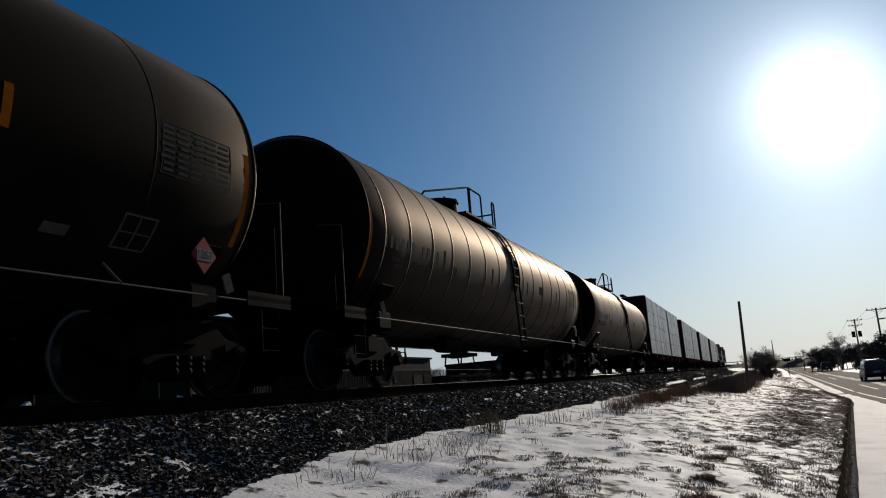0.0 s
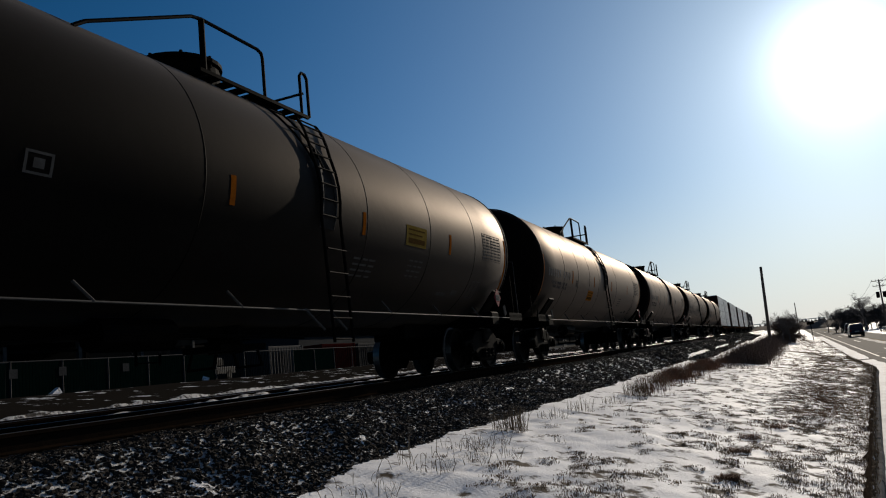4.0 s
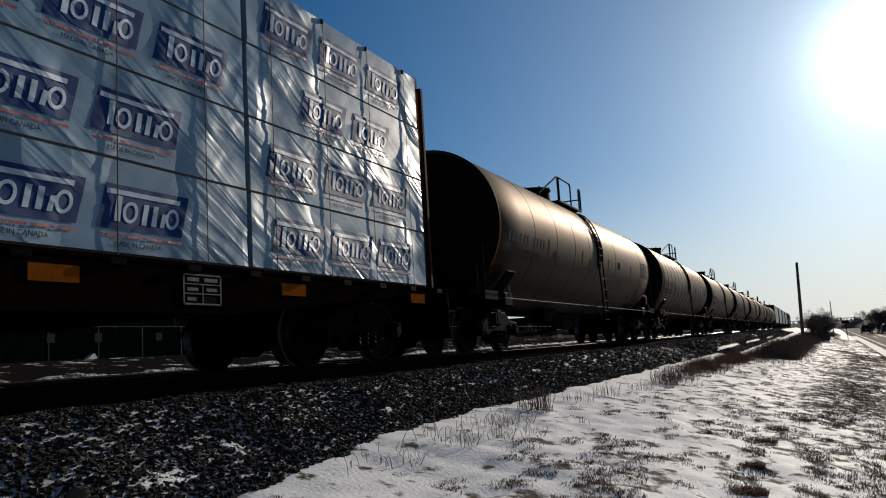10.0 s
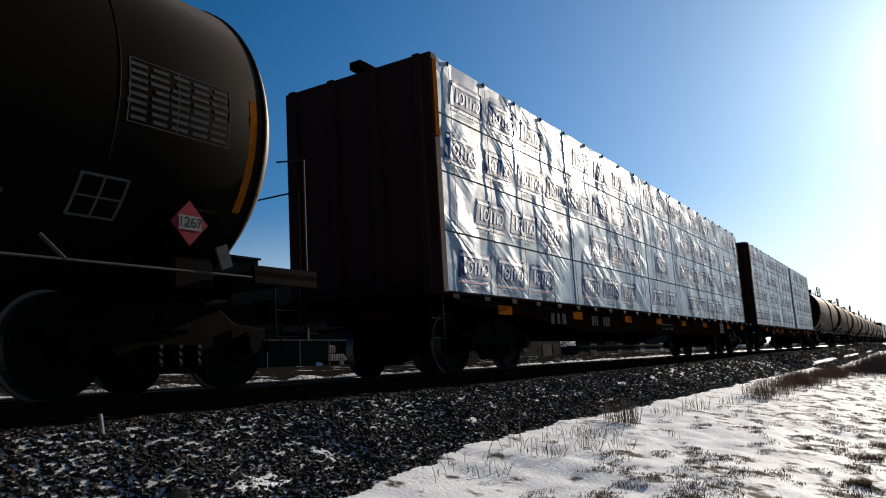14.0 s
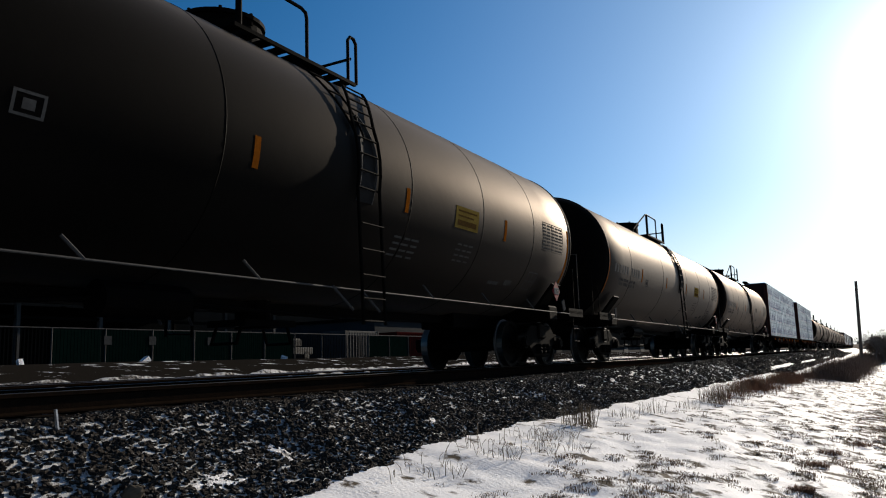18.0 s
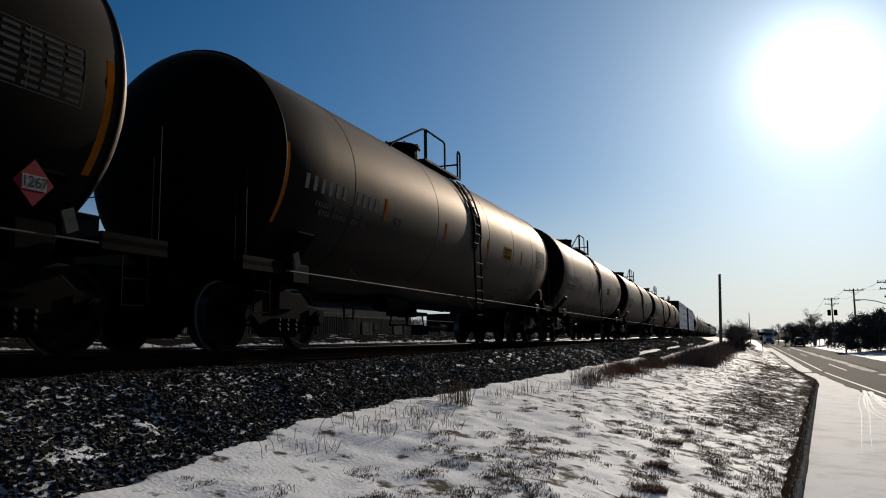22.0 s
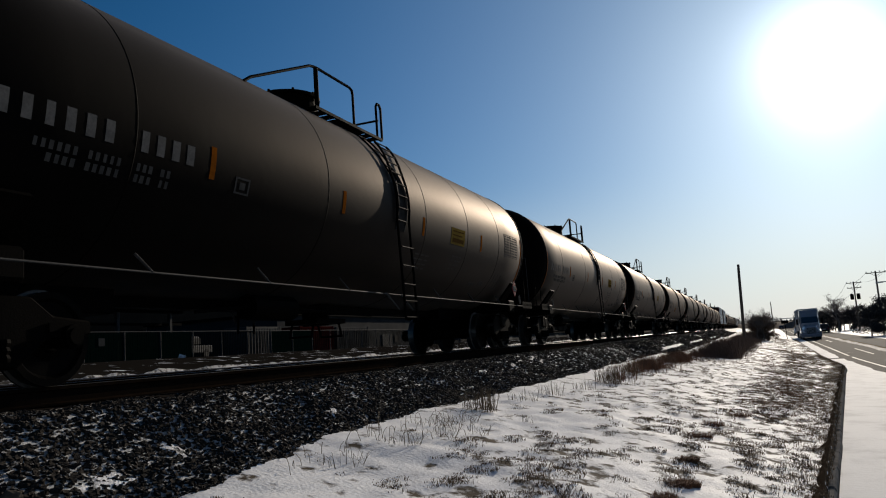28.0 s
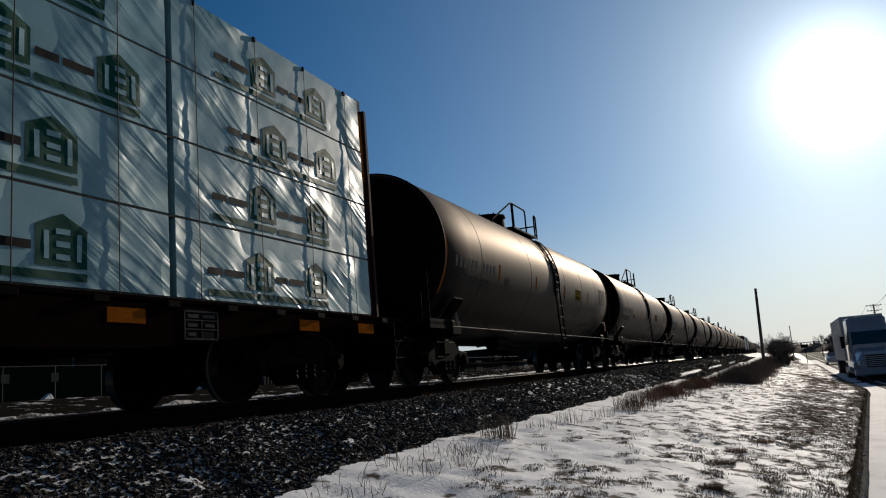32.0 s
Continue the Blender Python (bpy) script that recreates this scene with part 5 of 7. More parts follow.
                    for p0, p1, q0, q1 in ((0.08, 0.13, 0.22, 0.46), (0.20, 0.34, 0.44, 0.49), (0.20, 0.34, 0.33, 0.38), (0.20, 0.34, 0.22, 0.27), (0.41, 0.46, 0.22, 0.46)):
                        bm = bmesh.new()
                        printed(bm, cr, u + p0, u + p1, z0 + q0, z0 + q1, z0, 0.010, 1, 3)
                        part("printed_shape", bm, "wrap_green", lg, smooth=True)
                    for p0, p1 in ((-0.66, -0.42), (-0.38, -0.04)):
                        bm = bmesh.new()
                        printed(bm, cr, u + p0, u + p1, z0 + 0.28, z0 + 0.355, z0, 0.008, 6, 1)
                        part("printed_line", bm, "ink", pk, smooth=True)
                    bm = bmesh.new()
                    printed(bm, cr, u - 0.66, u + 0.52, z0 + 0.05, z0 + 0.12, z0, 0.007, 12, 1)
                    part("printed_line", bm, "green_ink", pk, smooth=True)
                    y -= step
    # straps over the load
    for k in range(20 if not plain else 8):
        guard = 0.05 if k % 2 else 0.025
        y = -10.4 + k * (20.8 / (19 if not plain else 7))
        bm = bmesh.new()
        bar(bm, [(0.1, y, LOAD_H1 + 0.02), (LOAD_X + 0.014, y, LOAD_H1 + 0.012), (LOAD_X + 0.020, y, LOAD_H1 - 0.2), (LOAD_X + 0.018, y, 2.7), (LOAD_X + 0.020, y, 1.06)], 0.005, 4)
        bx(bm, LOAD_X - 0.03, LOAD_X + 0.026, y - guard * 0.4, y + guard * 0.4, LOAD_H1 - 0.05, LOAD_H1 + 0.014, 0.004)
        part("strap", bm, "ink", car, "black tie-down strap with a corner guard")
    return car


def wrap_material(name, tint, spec=0.20, rough=0.36):
    m = material(name, tint, rough, spec=spec, spots=[c * 0.86 for c in tint], spot_scale=1.5, spot_mix=0.6, grain=0.05, bump=0)
    n, l = m.node_tree.nodes, m.node_tree.links
    tc, bp, ad = n.new("ShaderNodeTexCoord"), n.new("ShaderNodeBump"), n.new("ShaderNodeMath")
    ad.operation = "ADD"
    for k, (turn, sy, sz, scale) in enumerate(((58, 0.20, 1.5, 1.2), (-34, 0.55, 1.3, 1.0))):
        mp, no = n.new("ShaderNodeMapping"), n.new("ShaderNodeTexNoise")
        mp.vector_type = "TEXTURE"
        mp.inputs["Rotation"].default_value, mp.inputs["Scale"].default_value = (radians(turn), 0, 0), (1, sy, sz)
        no.inputs["Scale"].default_value, no.inputs["Detail"].default_value, no.inputs["Distortion"].default_value = scale, 1.8, 0.6
        l.new(tc.outputs["Object"], mp.inputs["Vector"])
        l.new(mp.outputs["Vector"], no.inputs["Vector"])
        l.new(no.outputs["Fac"], ad.inputs[k])
    # the folds come in patches; between them the film lies smooth
    pa, ra, mu = n.new("ShaderNodeTexNoise"), n.new("ShaderNodeMapRange"), n.new("ShaderNodeMath")
    pa.inputs["Scale"].default_value, pa.inputs["Detail"].default_value = 1.1, 1
    l.new(tc.outputs["Object"], pa.inputs["Vector"])
    l.new(pa.outputs["Fac"], ra.inputs["Value"])
    ra.inputs["From Min"].default_value, ra.inputs["From Max"].default_value, ra.inputs["To Min"].default_value = 0.42, 0.60, 0.08
    mu.operation = "MULTIPLY"
    l.new(ad.outputs[0], mu.inputs[0])
    l.new(ra.outputs["Result"], mu.inputs[1])
    l.new(mu.outputs[0], bp.inputs["Height"])
    bp.inputs["Strength"].default_value, bp.inputs["Distance"].default_value = 0.9, 0.040
    l.new(bp.outputs["Normal"], n["Principled BSDF"].inputs["Normal"])
    return m


# white film coloured blue-grey: the sky's cast on the shaded side is in it
M["wrap_blue"] = wrap_material("skylit_white_wrap", (0.18, 0.285, 0.385))
M["wrap_green"] = wrap_material("skylit_pale_wrap", (0.165, 0.30, 0.335))
M["wrap_far"] = wrap_material("grey_plastic_wrap", (0.30, 0.31, 0.33))
M["blue_ink"] = wrap_material("blue_print", (0.004, 0.034, 0.135), 0.12, 0.5)
# white print, with the same bluish shade in its colour
M["white_ink"] = wrap_material("skylit_white_print", (0.40, 0.51, 0.60), 0.3, 0.45)
M["red_ink"] = material("red_print", (0.50, 0.10, 0.08), 0.4, bump=0)
M["green_ink"] = wrap_material("green_print", (0.004, 0.050, 0.036), 0.05, 0.55)

CARS = []   # (object, y of its middle at time 0)
FEW = (-5.35, -3.75, -2.25, -0.85, 2.15, 5.9)
FEW2 = (-5.5, -2.0, 1.35, 3.5, 5.55)
MANY = tuple(-6.9 + 0.97 * k for k in range(15))
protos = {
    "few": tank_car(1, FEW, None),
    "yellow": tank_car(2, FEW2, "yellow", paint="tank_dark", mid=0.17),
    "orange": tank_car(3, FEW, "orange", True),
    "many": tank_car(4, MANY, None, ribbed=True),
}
used = set()


def place_car(kind, y0, label, category="tank car", group="tank cars of the train"):
    src = protos[kind]
    m = pose(TRACK_X, y0, RAIL_Z)
    if kind in used:
        o = copy_thing(src, m)
    else:
        o, _ = src, used.add(kind)
        src.matrix_basis = m
    tagged(o, label, category, group)
    CARS.append((o, y0))
    return o


TL = "dusty black tank car with a roof platform and side ladder"
LAD = 0.25
for k, kind in enumerate(("few", "many", "few", "orange", "yellow", "few", "many", "few")):
    place_car(kind, 17.577 - LAD - (k - 1) * TANK_PITCH, "dusty black tank car with a closely ribbed jacket" if kind == "many" else TL)
for y, kind in zip((-155.5, -172.4, -189.95, -207.8, -225.3, -242.95, -260.6, -278.2, -295.65, -313.1, -330.5), ("few", "yellow", "yellow", "yellow", "yellow", "orange", "yellow", "yellow", "yellow", "yellow", "yellow")):
    place_car(kind, y - LAD, TL)
tail_y = -109.8
protos["blue"], protos["blue2"], protos["green"], protos["far"] = lumber_car(2, "blue"), lumber_car(3, "blue"), lumber_car(4, "green"), lumber_car(6, "blue", True)
LL = "brown flat car stacked with wrapped lumber"
place_car("blue", tail_y, LL + ", blue printed", "lumber car", "lumber cars of the train")
place_car("blue2", -133.85, LL + ", blue printed", "lumber car", "lumber cars of the train")
place_car("green", -351.4, LL + ", green printed", "lumber car", "lumber cars of the train")
front_y = 17.577 - LAD + TANK_PITCH + TANK_PITCH / 2 + BEAM_PITCH / 2
for k in range(4):
    place_car("far", front_y + k * BEAM_PITCH, LL + ", plain grey", "lumber car", "lumber cars of the train")
SPEED = 10.955


# ---- road vehicles ----
def wheel_at(parent, x, y, r, w):
    bm = bmesh.new()
    lathe_x(bm, [(-w / 2, 0.0), (-w / 2, r * 0.62), (-w / 2 + 0.01, r * 0.93), (-w / 2 + 0.04, r), (w / 2 - 0.04, r), (w / 2 - 0.01, r * 0.93), (w / 2, r * 0.62), (w / 2, 0.0)], 20)
    wh = part("wheel", bm, "tyre", parent, at=pose(x, y, r))
    s = 1 if x > 0 else -1
    bm = bmesh.new()
    bmesh.ops.create_cone(bm, cap_ends=True, segments=16, radius1=r * 0.6, radius2=r * 0.45, depth=0.03, matrix=Matrix.Translation((s * (w / 2 + 0.012), 0, 0)) @ Matrix.Rotation(s * math.pi / 2, 4, "Y"))
    part("rim", bm, "galv", wh)
    return wh


def hull(bm, sections):
    """A body skinned over cross sections: (y, half width at floor, half width at roof, z0, z1)."""
    rings = []
    for y, w0, w1, z0, z1 in sections:
        c = min(0.12, (z1 - z0) * 0.2)
        rings.append([bm.verts.new(p) for p in ((-w0, y, z0), (-w0, y, z0 + (z1 - z0) * 0.45), (-w1, y, z1 - c), (-w1 + c, y, z1), (w1 - c, y, z1), (w1, y, z1 - c), (w0, y, z0 + (z1 - z0) * 0.45), (w0, y, z0))])
    for a, b in zip(rings, rings[1:]):
        for k in range(8):
            bm.faces.new((a[k], a[(k + 1) % 8], b[(k + 1) % 8], b[k]))
    bm.faces.new(rings[0]), bm.faces.new(rings[-1][::-1])
    bmesh.ops.recalc_face_normals(bm, faces=bm.faces[:])
    return bm


def motor_car(kind, paint, label):
    """A passenger vehicle; its front is +y."""
    c = new(kind)
    tall = kind != "sedan"
    H = 1.78 if tall else 1.44
    part("body", hull(bmesh.new(), [(-2.35, 0.82, 0.80, 0.32, 0.92), (-2.2, 0.93, 0.90, 0.28, 1.02), (1.2, 0.94, 0.90, 0.28, 1.02), (2.2, 0.90, 0.84, 0.28, 0.92), (2.38, 0.80, 0.76, 0.34, 0.78)]), paint, c)
    if tall:
        part("cabin", hull(bmesh.new(), [(-2.22, 0.86, 0.76, 1.0, 1.66), (-1.95, 0.88, 0.74, 1.0, H), (0.45, 0.88, 0.72, 1.0, H), (1.25, 0.86, 0.70, 1.0, 1.08)]), paint, c)
    else:
        part("cabin", hull(bmesh.new(), [(-1.7, 0.84, 0.72, 0.98, 1.05), (-0.95, 0.86, 0.66, 0.98, H), (0.35, 0.86, 0.66, 0.98, H), (1.2, 0.84, 0.66, 0.98, 1.04)]), paint, c)
    for s in (-1, 1):
        for a, b in ((-1.75, -0.75), (-0.65, 0.35)) if tall else ((-0.95, -0.3), (-0.2, 0.5)):
            bm = bmesh.new()
            slab(bm, Matrix.Translation((s * (0.825 if tall else 0.79), (a + b) / 2, (H + 1.06) / 2)) @ Matrix.Rotation(s * radians(-11), 4, "Y"), 0.02, b - a, (H - 1.06) * 0.72)
            part("side_window", bm, "glass", c)
        part("head_lamp", bx(bmesh.new(), s * 0.66 - 0.15, s * 0.66 + 0.15, 2.27, 2.38, 0.62, 0.78, 0.02), "lamp", c)
        part("tail_lamp", bx(bmesh.new(), s * 0.74 - 0.10, s * 0.74 + 0.10, -2.38, -2.28, 0.72, 1.0, 0.02), "red", c)
        part("mirror", bx(bmesh.new(), s * 0.98 - 0.1, s * 0.98 + 0.1, 0.75, 0.9, 1.02, 1.16, 0.02), paint, c)
        for q in (-1.42, 1.45):
            wheel_at(c, s * 0.82, q, 0.36, 0.22)
    bm = bmesh.new()
    if tall:
        slab(bm, Matrix.Translation((0, -2.13, 1.38)) @ Matrix.Rotation(radians(-18), 4, "X"), 1.42, 0.03, 0.52)
    else:
        slab(bm, Matrix.Translation((0, -1.36, 1.22)) @ Matrix.Rotation(radians(-62), 4, "X"), 1.3, 0.03, 0.75)
    part("rear_window", bm, "glass", c)
    bm = bmesh.new()
    slab(bm, Matrix.Translation((0, 0.88, 1.44 if tall else 1.24)) @ Matrix.Rotation(radians(48 if tall else 64), 4, "X"), 1.34, 0.03, 0.95)
    part("windscreen", bm, "glass", c)
    part("bumper", bx(bmesh.new(), -0.82, 0.82, 2.3, 2.44, 0.34, 0.56, 0.04), paint, c)
    part("rear_bumper", bx(bmesh.new(), -0.84, 0.84, -2.46, -2.3, 0.36, 0.58, 0.04), "ink", c)
    part("plate", bx(bmesh.new(), -0.26, 0.26, -2.475, -2.46, 0.66, 0.80), "white", c)
    return tagged(c, label, "car")


def semi():
    """A conventional tractor with a box trailer; its front is +y."""
    t = new("semi_truck")
    part("hood", hull(bmesh.new(), [(-0.2, 1.05, 0.95, 0.75, 2.0), (1.6, 1.0, 0.72, 0.72, 1.72), (1.95, 0.86, 0.62, 0.72, 1.55)]), "truck_blue", t)
    part("cab", hull(bmesh.new(), [(-3.2, 1.22, 1.16, 0.8, 3.9), (-0.75, 1.22, 1.10, 0.8, 3.86), (-0.25, 1.2, 1.0, 0.8, 3.3), (0.15, 1.16, 1.02, 0.8, 2.15)]), "truck_blue", t)
    bm = bmesh.new()
    slab(bm, Matrix.Translation((0, 0.02, 2.55)) @ Matrix.Rotation(radians(15), 4, "X"), 2.0, 0.04, 0.85)
    part("windscreen", bm, "glass", t)
    bm = bmesh.new()
    slab(bm, Matrix.Translation((0, -0.42, 3.30)) @ Matrix.Rotation(radians(40), 4, "X"), 2.1, 0.05, 0.28)
    part("sun_visor", bm, "truck_blue", t)
    part("grille", bx(bmesh.new(), -0.52, 0.52, 1.94, 1.99, 0.78, 1.52, 0.02), "ink", t, "dark chrome-edged grille")
    for k in range(6):
        part("grille_bar", bx(bmesh.new(), -0.5, 0.5, 1.99, 2.005, 0.85 + 0.11 * k, 0.885 + 0.11 * k), "galv", t)
    part("bumper", bx(bmesh.new(), -1.2, 1.2, 1.85, 2.12, 0.32, 0.72, 0.06), "truck_blue", t)
    for s in (-1, 1):
        part("head_lamp", bx(bmesh.new(), s * 0.84 - 0.16, s * 0.84 + 0.16, 1.78, 1.95, 0.92, 1.18, 0.03), "lamp", t)
        part("fender", hull(bmesh.new(), [(0.25, 0.2, 0.2, 0.72, 1.15), (1.0, 0.2, 0.2, 0.98, 1.25), (1.75, 0.2, 0.2, 0.66, 1.1)]), "truck_blue", t, at=pose(s * 1.02, 0, 0))
        bm = bmesh.new()
        bx(bm, s * 1.5 - 0.12, s * 1.5 + 0.12, -0.2, -0.12, 2.0, 2.75, 0.02)
        bar(bm, [(s * 1.2, -0.2, 2.7), (s * 1.5, -0.16, 2.7)], 0.02)
        part("mirror", bm, "ink", t)
        bm = bmesh.new()
        rod(bm, (s * 1.1, -3.35, 1.0), (s * 1.1, -3.35, 4.0), 0.08, 12)
        part("exhaust_stack", bm, "galv", t)
        bm = bmesh.new()
        rod(bm, (s * 1.0, -2.6, 0.65), (s * 1.0, -0.9, 0.65), 0.32, 16)
        part("fuel_tank", bm, "galv", t)
        wheel_at(t, s * 1.0, 1.0, 0.5, 0.28)
        for q in (-4.2, -5.5, -15.2, -16.5):
            wheel_at(t, s * 0.98, q, 0.5, 0.55)
        part("side_window", bx(bmesh.new(), s * 1.2 - 0.02, s * 1.2 + 0.02, -1.1, -0.3, 2.1, 2.8), "glass", t)
        part("roof_lamp", bx(bmesh.new(), s * 0.5 - 0.08, s * 0.5 + 0.08, -0.8, -0.7, 3.86, 3.93), "lamp", t)
    part("frame_rails", bx(bmesh.new(), -0.45, 0.45, -6.2, 0.5, 0.75, 1.0), "ink", t)
    bm = bmesh.new()
    bx(bm, -1.3, 1.3, -17.6, -3.9, 1.15, 4.1, 0.03)
    tr = part("trailer_box", bm, "trailer", t, "pale grey box trailer")
    for k in range(14):
        for s in (-1, 1):
            part("trailer_rib", bx(bmesh.new(), s * 1.305 - 0.012, s * 1.305 + 0.012, -17.2 + k, -17.15 + k, 1.2, 4.05), "galv", tr)
    part("under_guard", bx(bmesh.new(), -1.25, 1.25, -17.5, -17.35, 0.5, 0.62), "ink", t)
    return tagged(t, "blue-grey semi truck with a pale grey box trailer", "truck")


def locomotive(label):
    l = new("locomotive")
    part("frame", bx(bmesh.new(), -1.5, 1.5, -10.6, 10.6, 1.1, 1.45, 0.04), "frame", l)
    part("long_hood", hull(bmesh.new(), [(-10.0, 0.95, 0.9, 1.45, 4.4), (5.2, 0.95, 0.9, 1.45, 4.4)]), "loco", l, "dark weathered hood")
    part("cab", hull(bmesh.new(), [(5.2, 1.5, 1.3, 1.45, 4.75), (7.6, 1.5, 1.3, 1.45, 4.75)]), "loco", l)
    part("nose", hull(bmesh.new(), [(7.6, 1.1, 0.9, 1.45, 3.2), (9.8, 0.9, 0.7, 1.45, 2.9)]), "loco", l)
    for k in range(3):
        part("radiator_fan", bx(bmesh.new(), -0.7, 0.7, -9.0 + k * 1.8, -7.6 + k * 1.8, 4.4, 4.6, 0.1), "frame", l)
    part("fuel_tank", bx(bmesh.new(), -1.3, 1.3, -2.6, 2.6, 0.35, 1.1, 0.1), "frame", l)
    part("cab_window", bx(bmesh.new(), -1.52, 1.52, 5.8, 7.0, 3.4, 4.1), "ink", l)
    for s in (-1, 1):
        bm = bmesh.new()
        bar(bm, [(s * 1.45, -10.4, 1.45), (s * 1.45, -10.4, 2.5), (s * 1.45, 5.0, 2.5), (s * 1.45, 5.0, 1.45)], 0.03)
        part("handrail", bm, "galv", l)
        build_truck(l, s * 6.6)
        coupler(l, s * 10.5, s)
    return tagged(l, label, "locomotive", "locomotives of the train")


protos["loco"] = locomotive("dark freight locomotive at the head of the train")
head = front_y + 3.5 * BEAM_PITCH
place_car("loco", head + 11.4, "dark freight locomotive at the head of the train", "locomotive", "locomotives of the train")
place_car("loco", head + 34.2, "dark freight locomotive at the head of the train", "locomotive", "locomotives of the train")

SUV = motor_car("suv", "car_blue", "dark blue SUV driving away along the road")
SEDAN = motor_car("sedan", "car_silver", "silver sedan following the truck on the road")
VAN = motor_car("suv", "car_grey", "dark grey SUV stopped at the roadside")
VAN.matrix_basis = pose(13.3, 165, road_z(165), 0, 0, -2)
TRUCK = semi()

# ---- grass, brush and small things on the verge ----
def blades(name, spots, mat, label, category, kind="", bend=0.6):
    """Spots of (x, y, z, height, spread, count): thin bent blades, each of two tapering pieces."""
    r = np.random.RandomState(len(spots) + 11)
    V, F = [], []
    for x, y, z, h, sp, n in spots:
        for _ in range(n):
            a, d = r.uniform(0, 6.283), sp * math.sqrt(r.uniform(0, 1))
            px_, py_ = x + d * math.cos(a), y + d * math.sin(a)
            hh = h * r.uniform(0.45, 1.0)
            lean, la = hh * r.uniform(0.1, bend), r.uniform(0, 6.283)
            wx, wy = math.cos(la + 1.57), math.sin(la + 1.57)
            w = r.uniform(0.0018, 0.004) * (1 + h * 0.5)
            lx, ly = math.cos(la) * lean, math.sin(la) * lean
            o = len(V)
            V += [(px_ - wx * w, py_ - wy * w, z - 0.02), (px_ + wx * w, py_ + wy * w, z - 0.02),
                  (px_ + lx * 0.35 - wx * w * 0.7, py_ + ly * 0.35 - wy * w * 0.7, z + hh * 0.6), (px_ + lx * 0.35 + wx * w * 0.7, py_ + ly * 0.35 + wy * w * 0.7, z + hh * 0.6),
                  (px_ + lx, py_ + ly, z + hh * (0.95 if lean < 0.3 * hh else 0.8))]
            F += [(o, o + 1, o + 3, o + 2), (o + 2, o + 3, o + 4)]
    ob = pyd(name, V, F, mat)
    return tagged(ob, label, category, kind=kind)


rg = random.Random(21)
M["matted"] = material("matted_dead_grass", (0.19, 0.135, 0.085), 0.9, spec=0.1, spots=(0.11, 0.075, 0.045), spot_scale=3, bump=0)
M["red_grass"] = material("reddish_dead_grass", (0.20, 0.105, 0.062), 0.9, spec=0.08, spots=(0.12, 0.066, 0.04), spot_scale=3, bump=0)
for x, y, h, sp, n in ((-3.14, 9.0, 0.40, 0.22, 130), (-2.66, 15.3, 0.50, 0.26, 140), (-2.60, 17.5, 0.46, 0.34, 120), (-3.05, 10.6, 0.22, 0.22, 34), (-2.95, 11.8, 0.30, 0.20, 45), (-2.62, 20.5, 0.42, 0.4, 110), (-2.5, 23.4, 0.40, 0.5, 120), (-2.75, 13.4, 0.24, 0.2, 40)):
    blades("grass_clump", [(x, y, ground_z(x, y), h, sp, n)], M["grass"], "clump of tall dry grass standing in the snow", "grass", bend=0.95)
for x, y, sp in ((-0.67, 6.84, 0.13), (-0.66, 6.02, 0.14), (-0.60, 6.95, 0.10), (-0.68, 8.08, 0.10), (-0.66, 9.76, 0.14), (-0.60, 11.2, 0.16), (-0.30, 12.4, 0.2), (-0.74, 6.25, 0.1)):
    blades("grass_clump", [(x, y, ground_z(x, y) + 0.005, 0.055, sp * 1.15, 420)], M["red_grass"], "low matted clump of reddish-brown grass in the snow", "grass", bend=2.6)
for x, y in ((-3.15, 7.55), (-3.05, 8.1), (-3.0, 6.4), (-2.85, 6.9), (-3.1, 5.5), (-2.7, 7.4)):
    blades("weed_stalk", [(x, y, ground_z(x, y), 0.15, 0.20, 34)], M["grass"], "bent dry weed stalks in the snow", "weed", "stuff", 2.0)
STALKS = ((-3.3, 6.15), (-3.2, 6.7), (-3.1, 7.1), (-3.15, 7.9), (-3.0, 6.3), (-3.25, 5.3), (-2.9, 7.6))
for k in range(58):
    cx, cy = STALKS[k % len(STALKS)]
    x, y = cx + rg.gauss(0, 0.11), cy + rg.gauss(0, 0.22)
    z, h, a, bm = ground_z(x, y), rg.uniform(0.05, 0.20), rg.uniform(0, 6.28), bmesh.new()
    dx, dy, ln, hk = math.cos(a), math.sin(a), rg.uniform(0.1, 0.7) * h, rg.random()
    pts = [(x, y, z - 0.02), (x + 0.4 * ln * dx, y + 0.4 * ln * dy, z + 0.6 * h), (x + ln * dx, y + ln * dy, z + 0.95 * h)]
    if hk < 0.55:
        pts += [(x + (ln + 0.03) * dx, y + (ln + 0.03) * dy, z + h), (x + (ln + 0.065) * dx, y + (ln + 0.065) * dy, z + 0.9 * h), (x + (ln + 0.085) * dx, y + (ln + 0.085) * dy, z + rg.uniform(0.4, 0.75) * h)]
    bar(bm, pts, 0.0022, 4)
    tagged(obj("weed_stalk", bm, M["grass"]), "thin dry weed stalk bent over in the snow", "weed", "weed stalks in the snow")

turf = []
for _ in range(2600):
    y = rg.gauss(18.5, 3.2)
    x = kerb_x(y) - 1.05 + rg.gauss(0, 0.38)
    if y > 11 and x < kerb_x(y) - 0.3 and noise.noise(Vector((x * 1.6, y * 0.8, 3.0))) > -0.12:
        turf.append((x, y, ground_z(x, y), rg.uniform(0.010, 0.028), 0.09, 12))
blades("worn_turf", turf, M["red_grass"], "worn reddish-brown turf where the snow has gone", "grass", "stuff", 2.8)

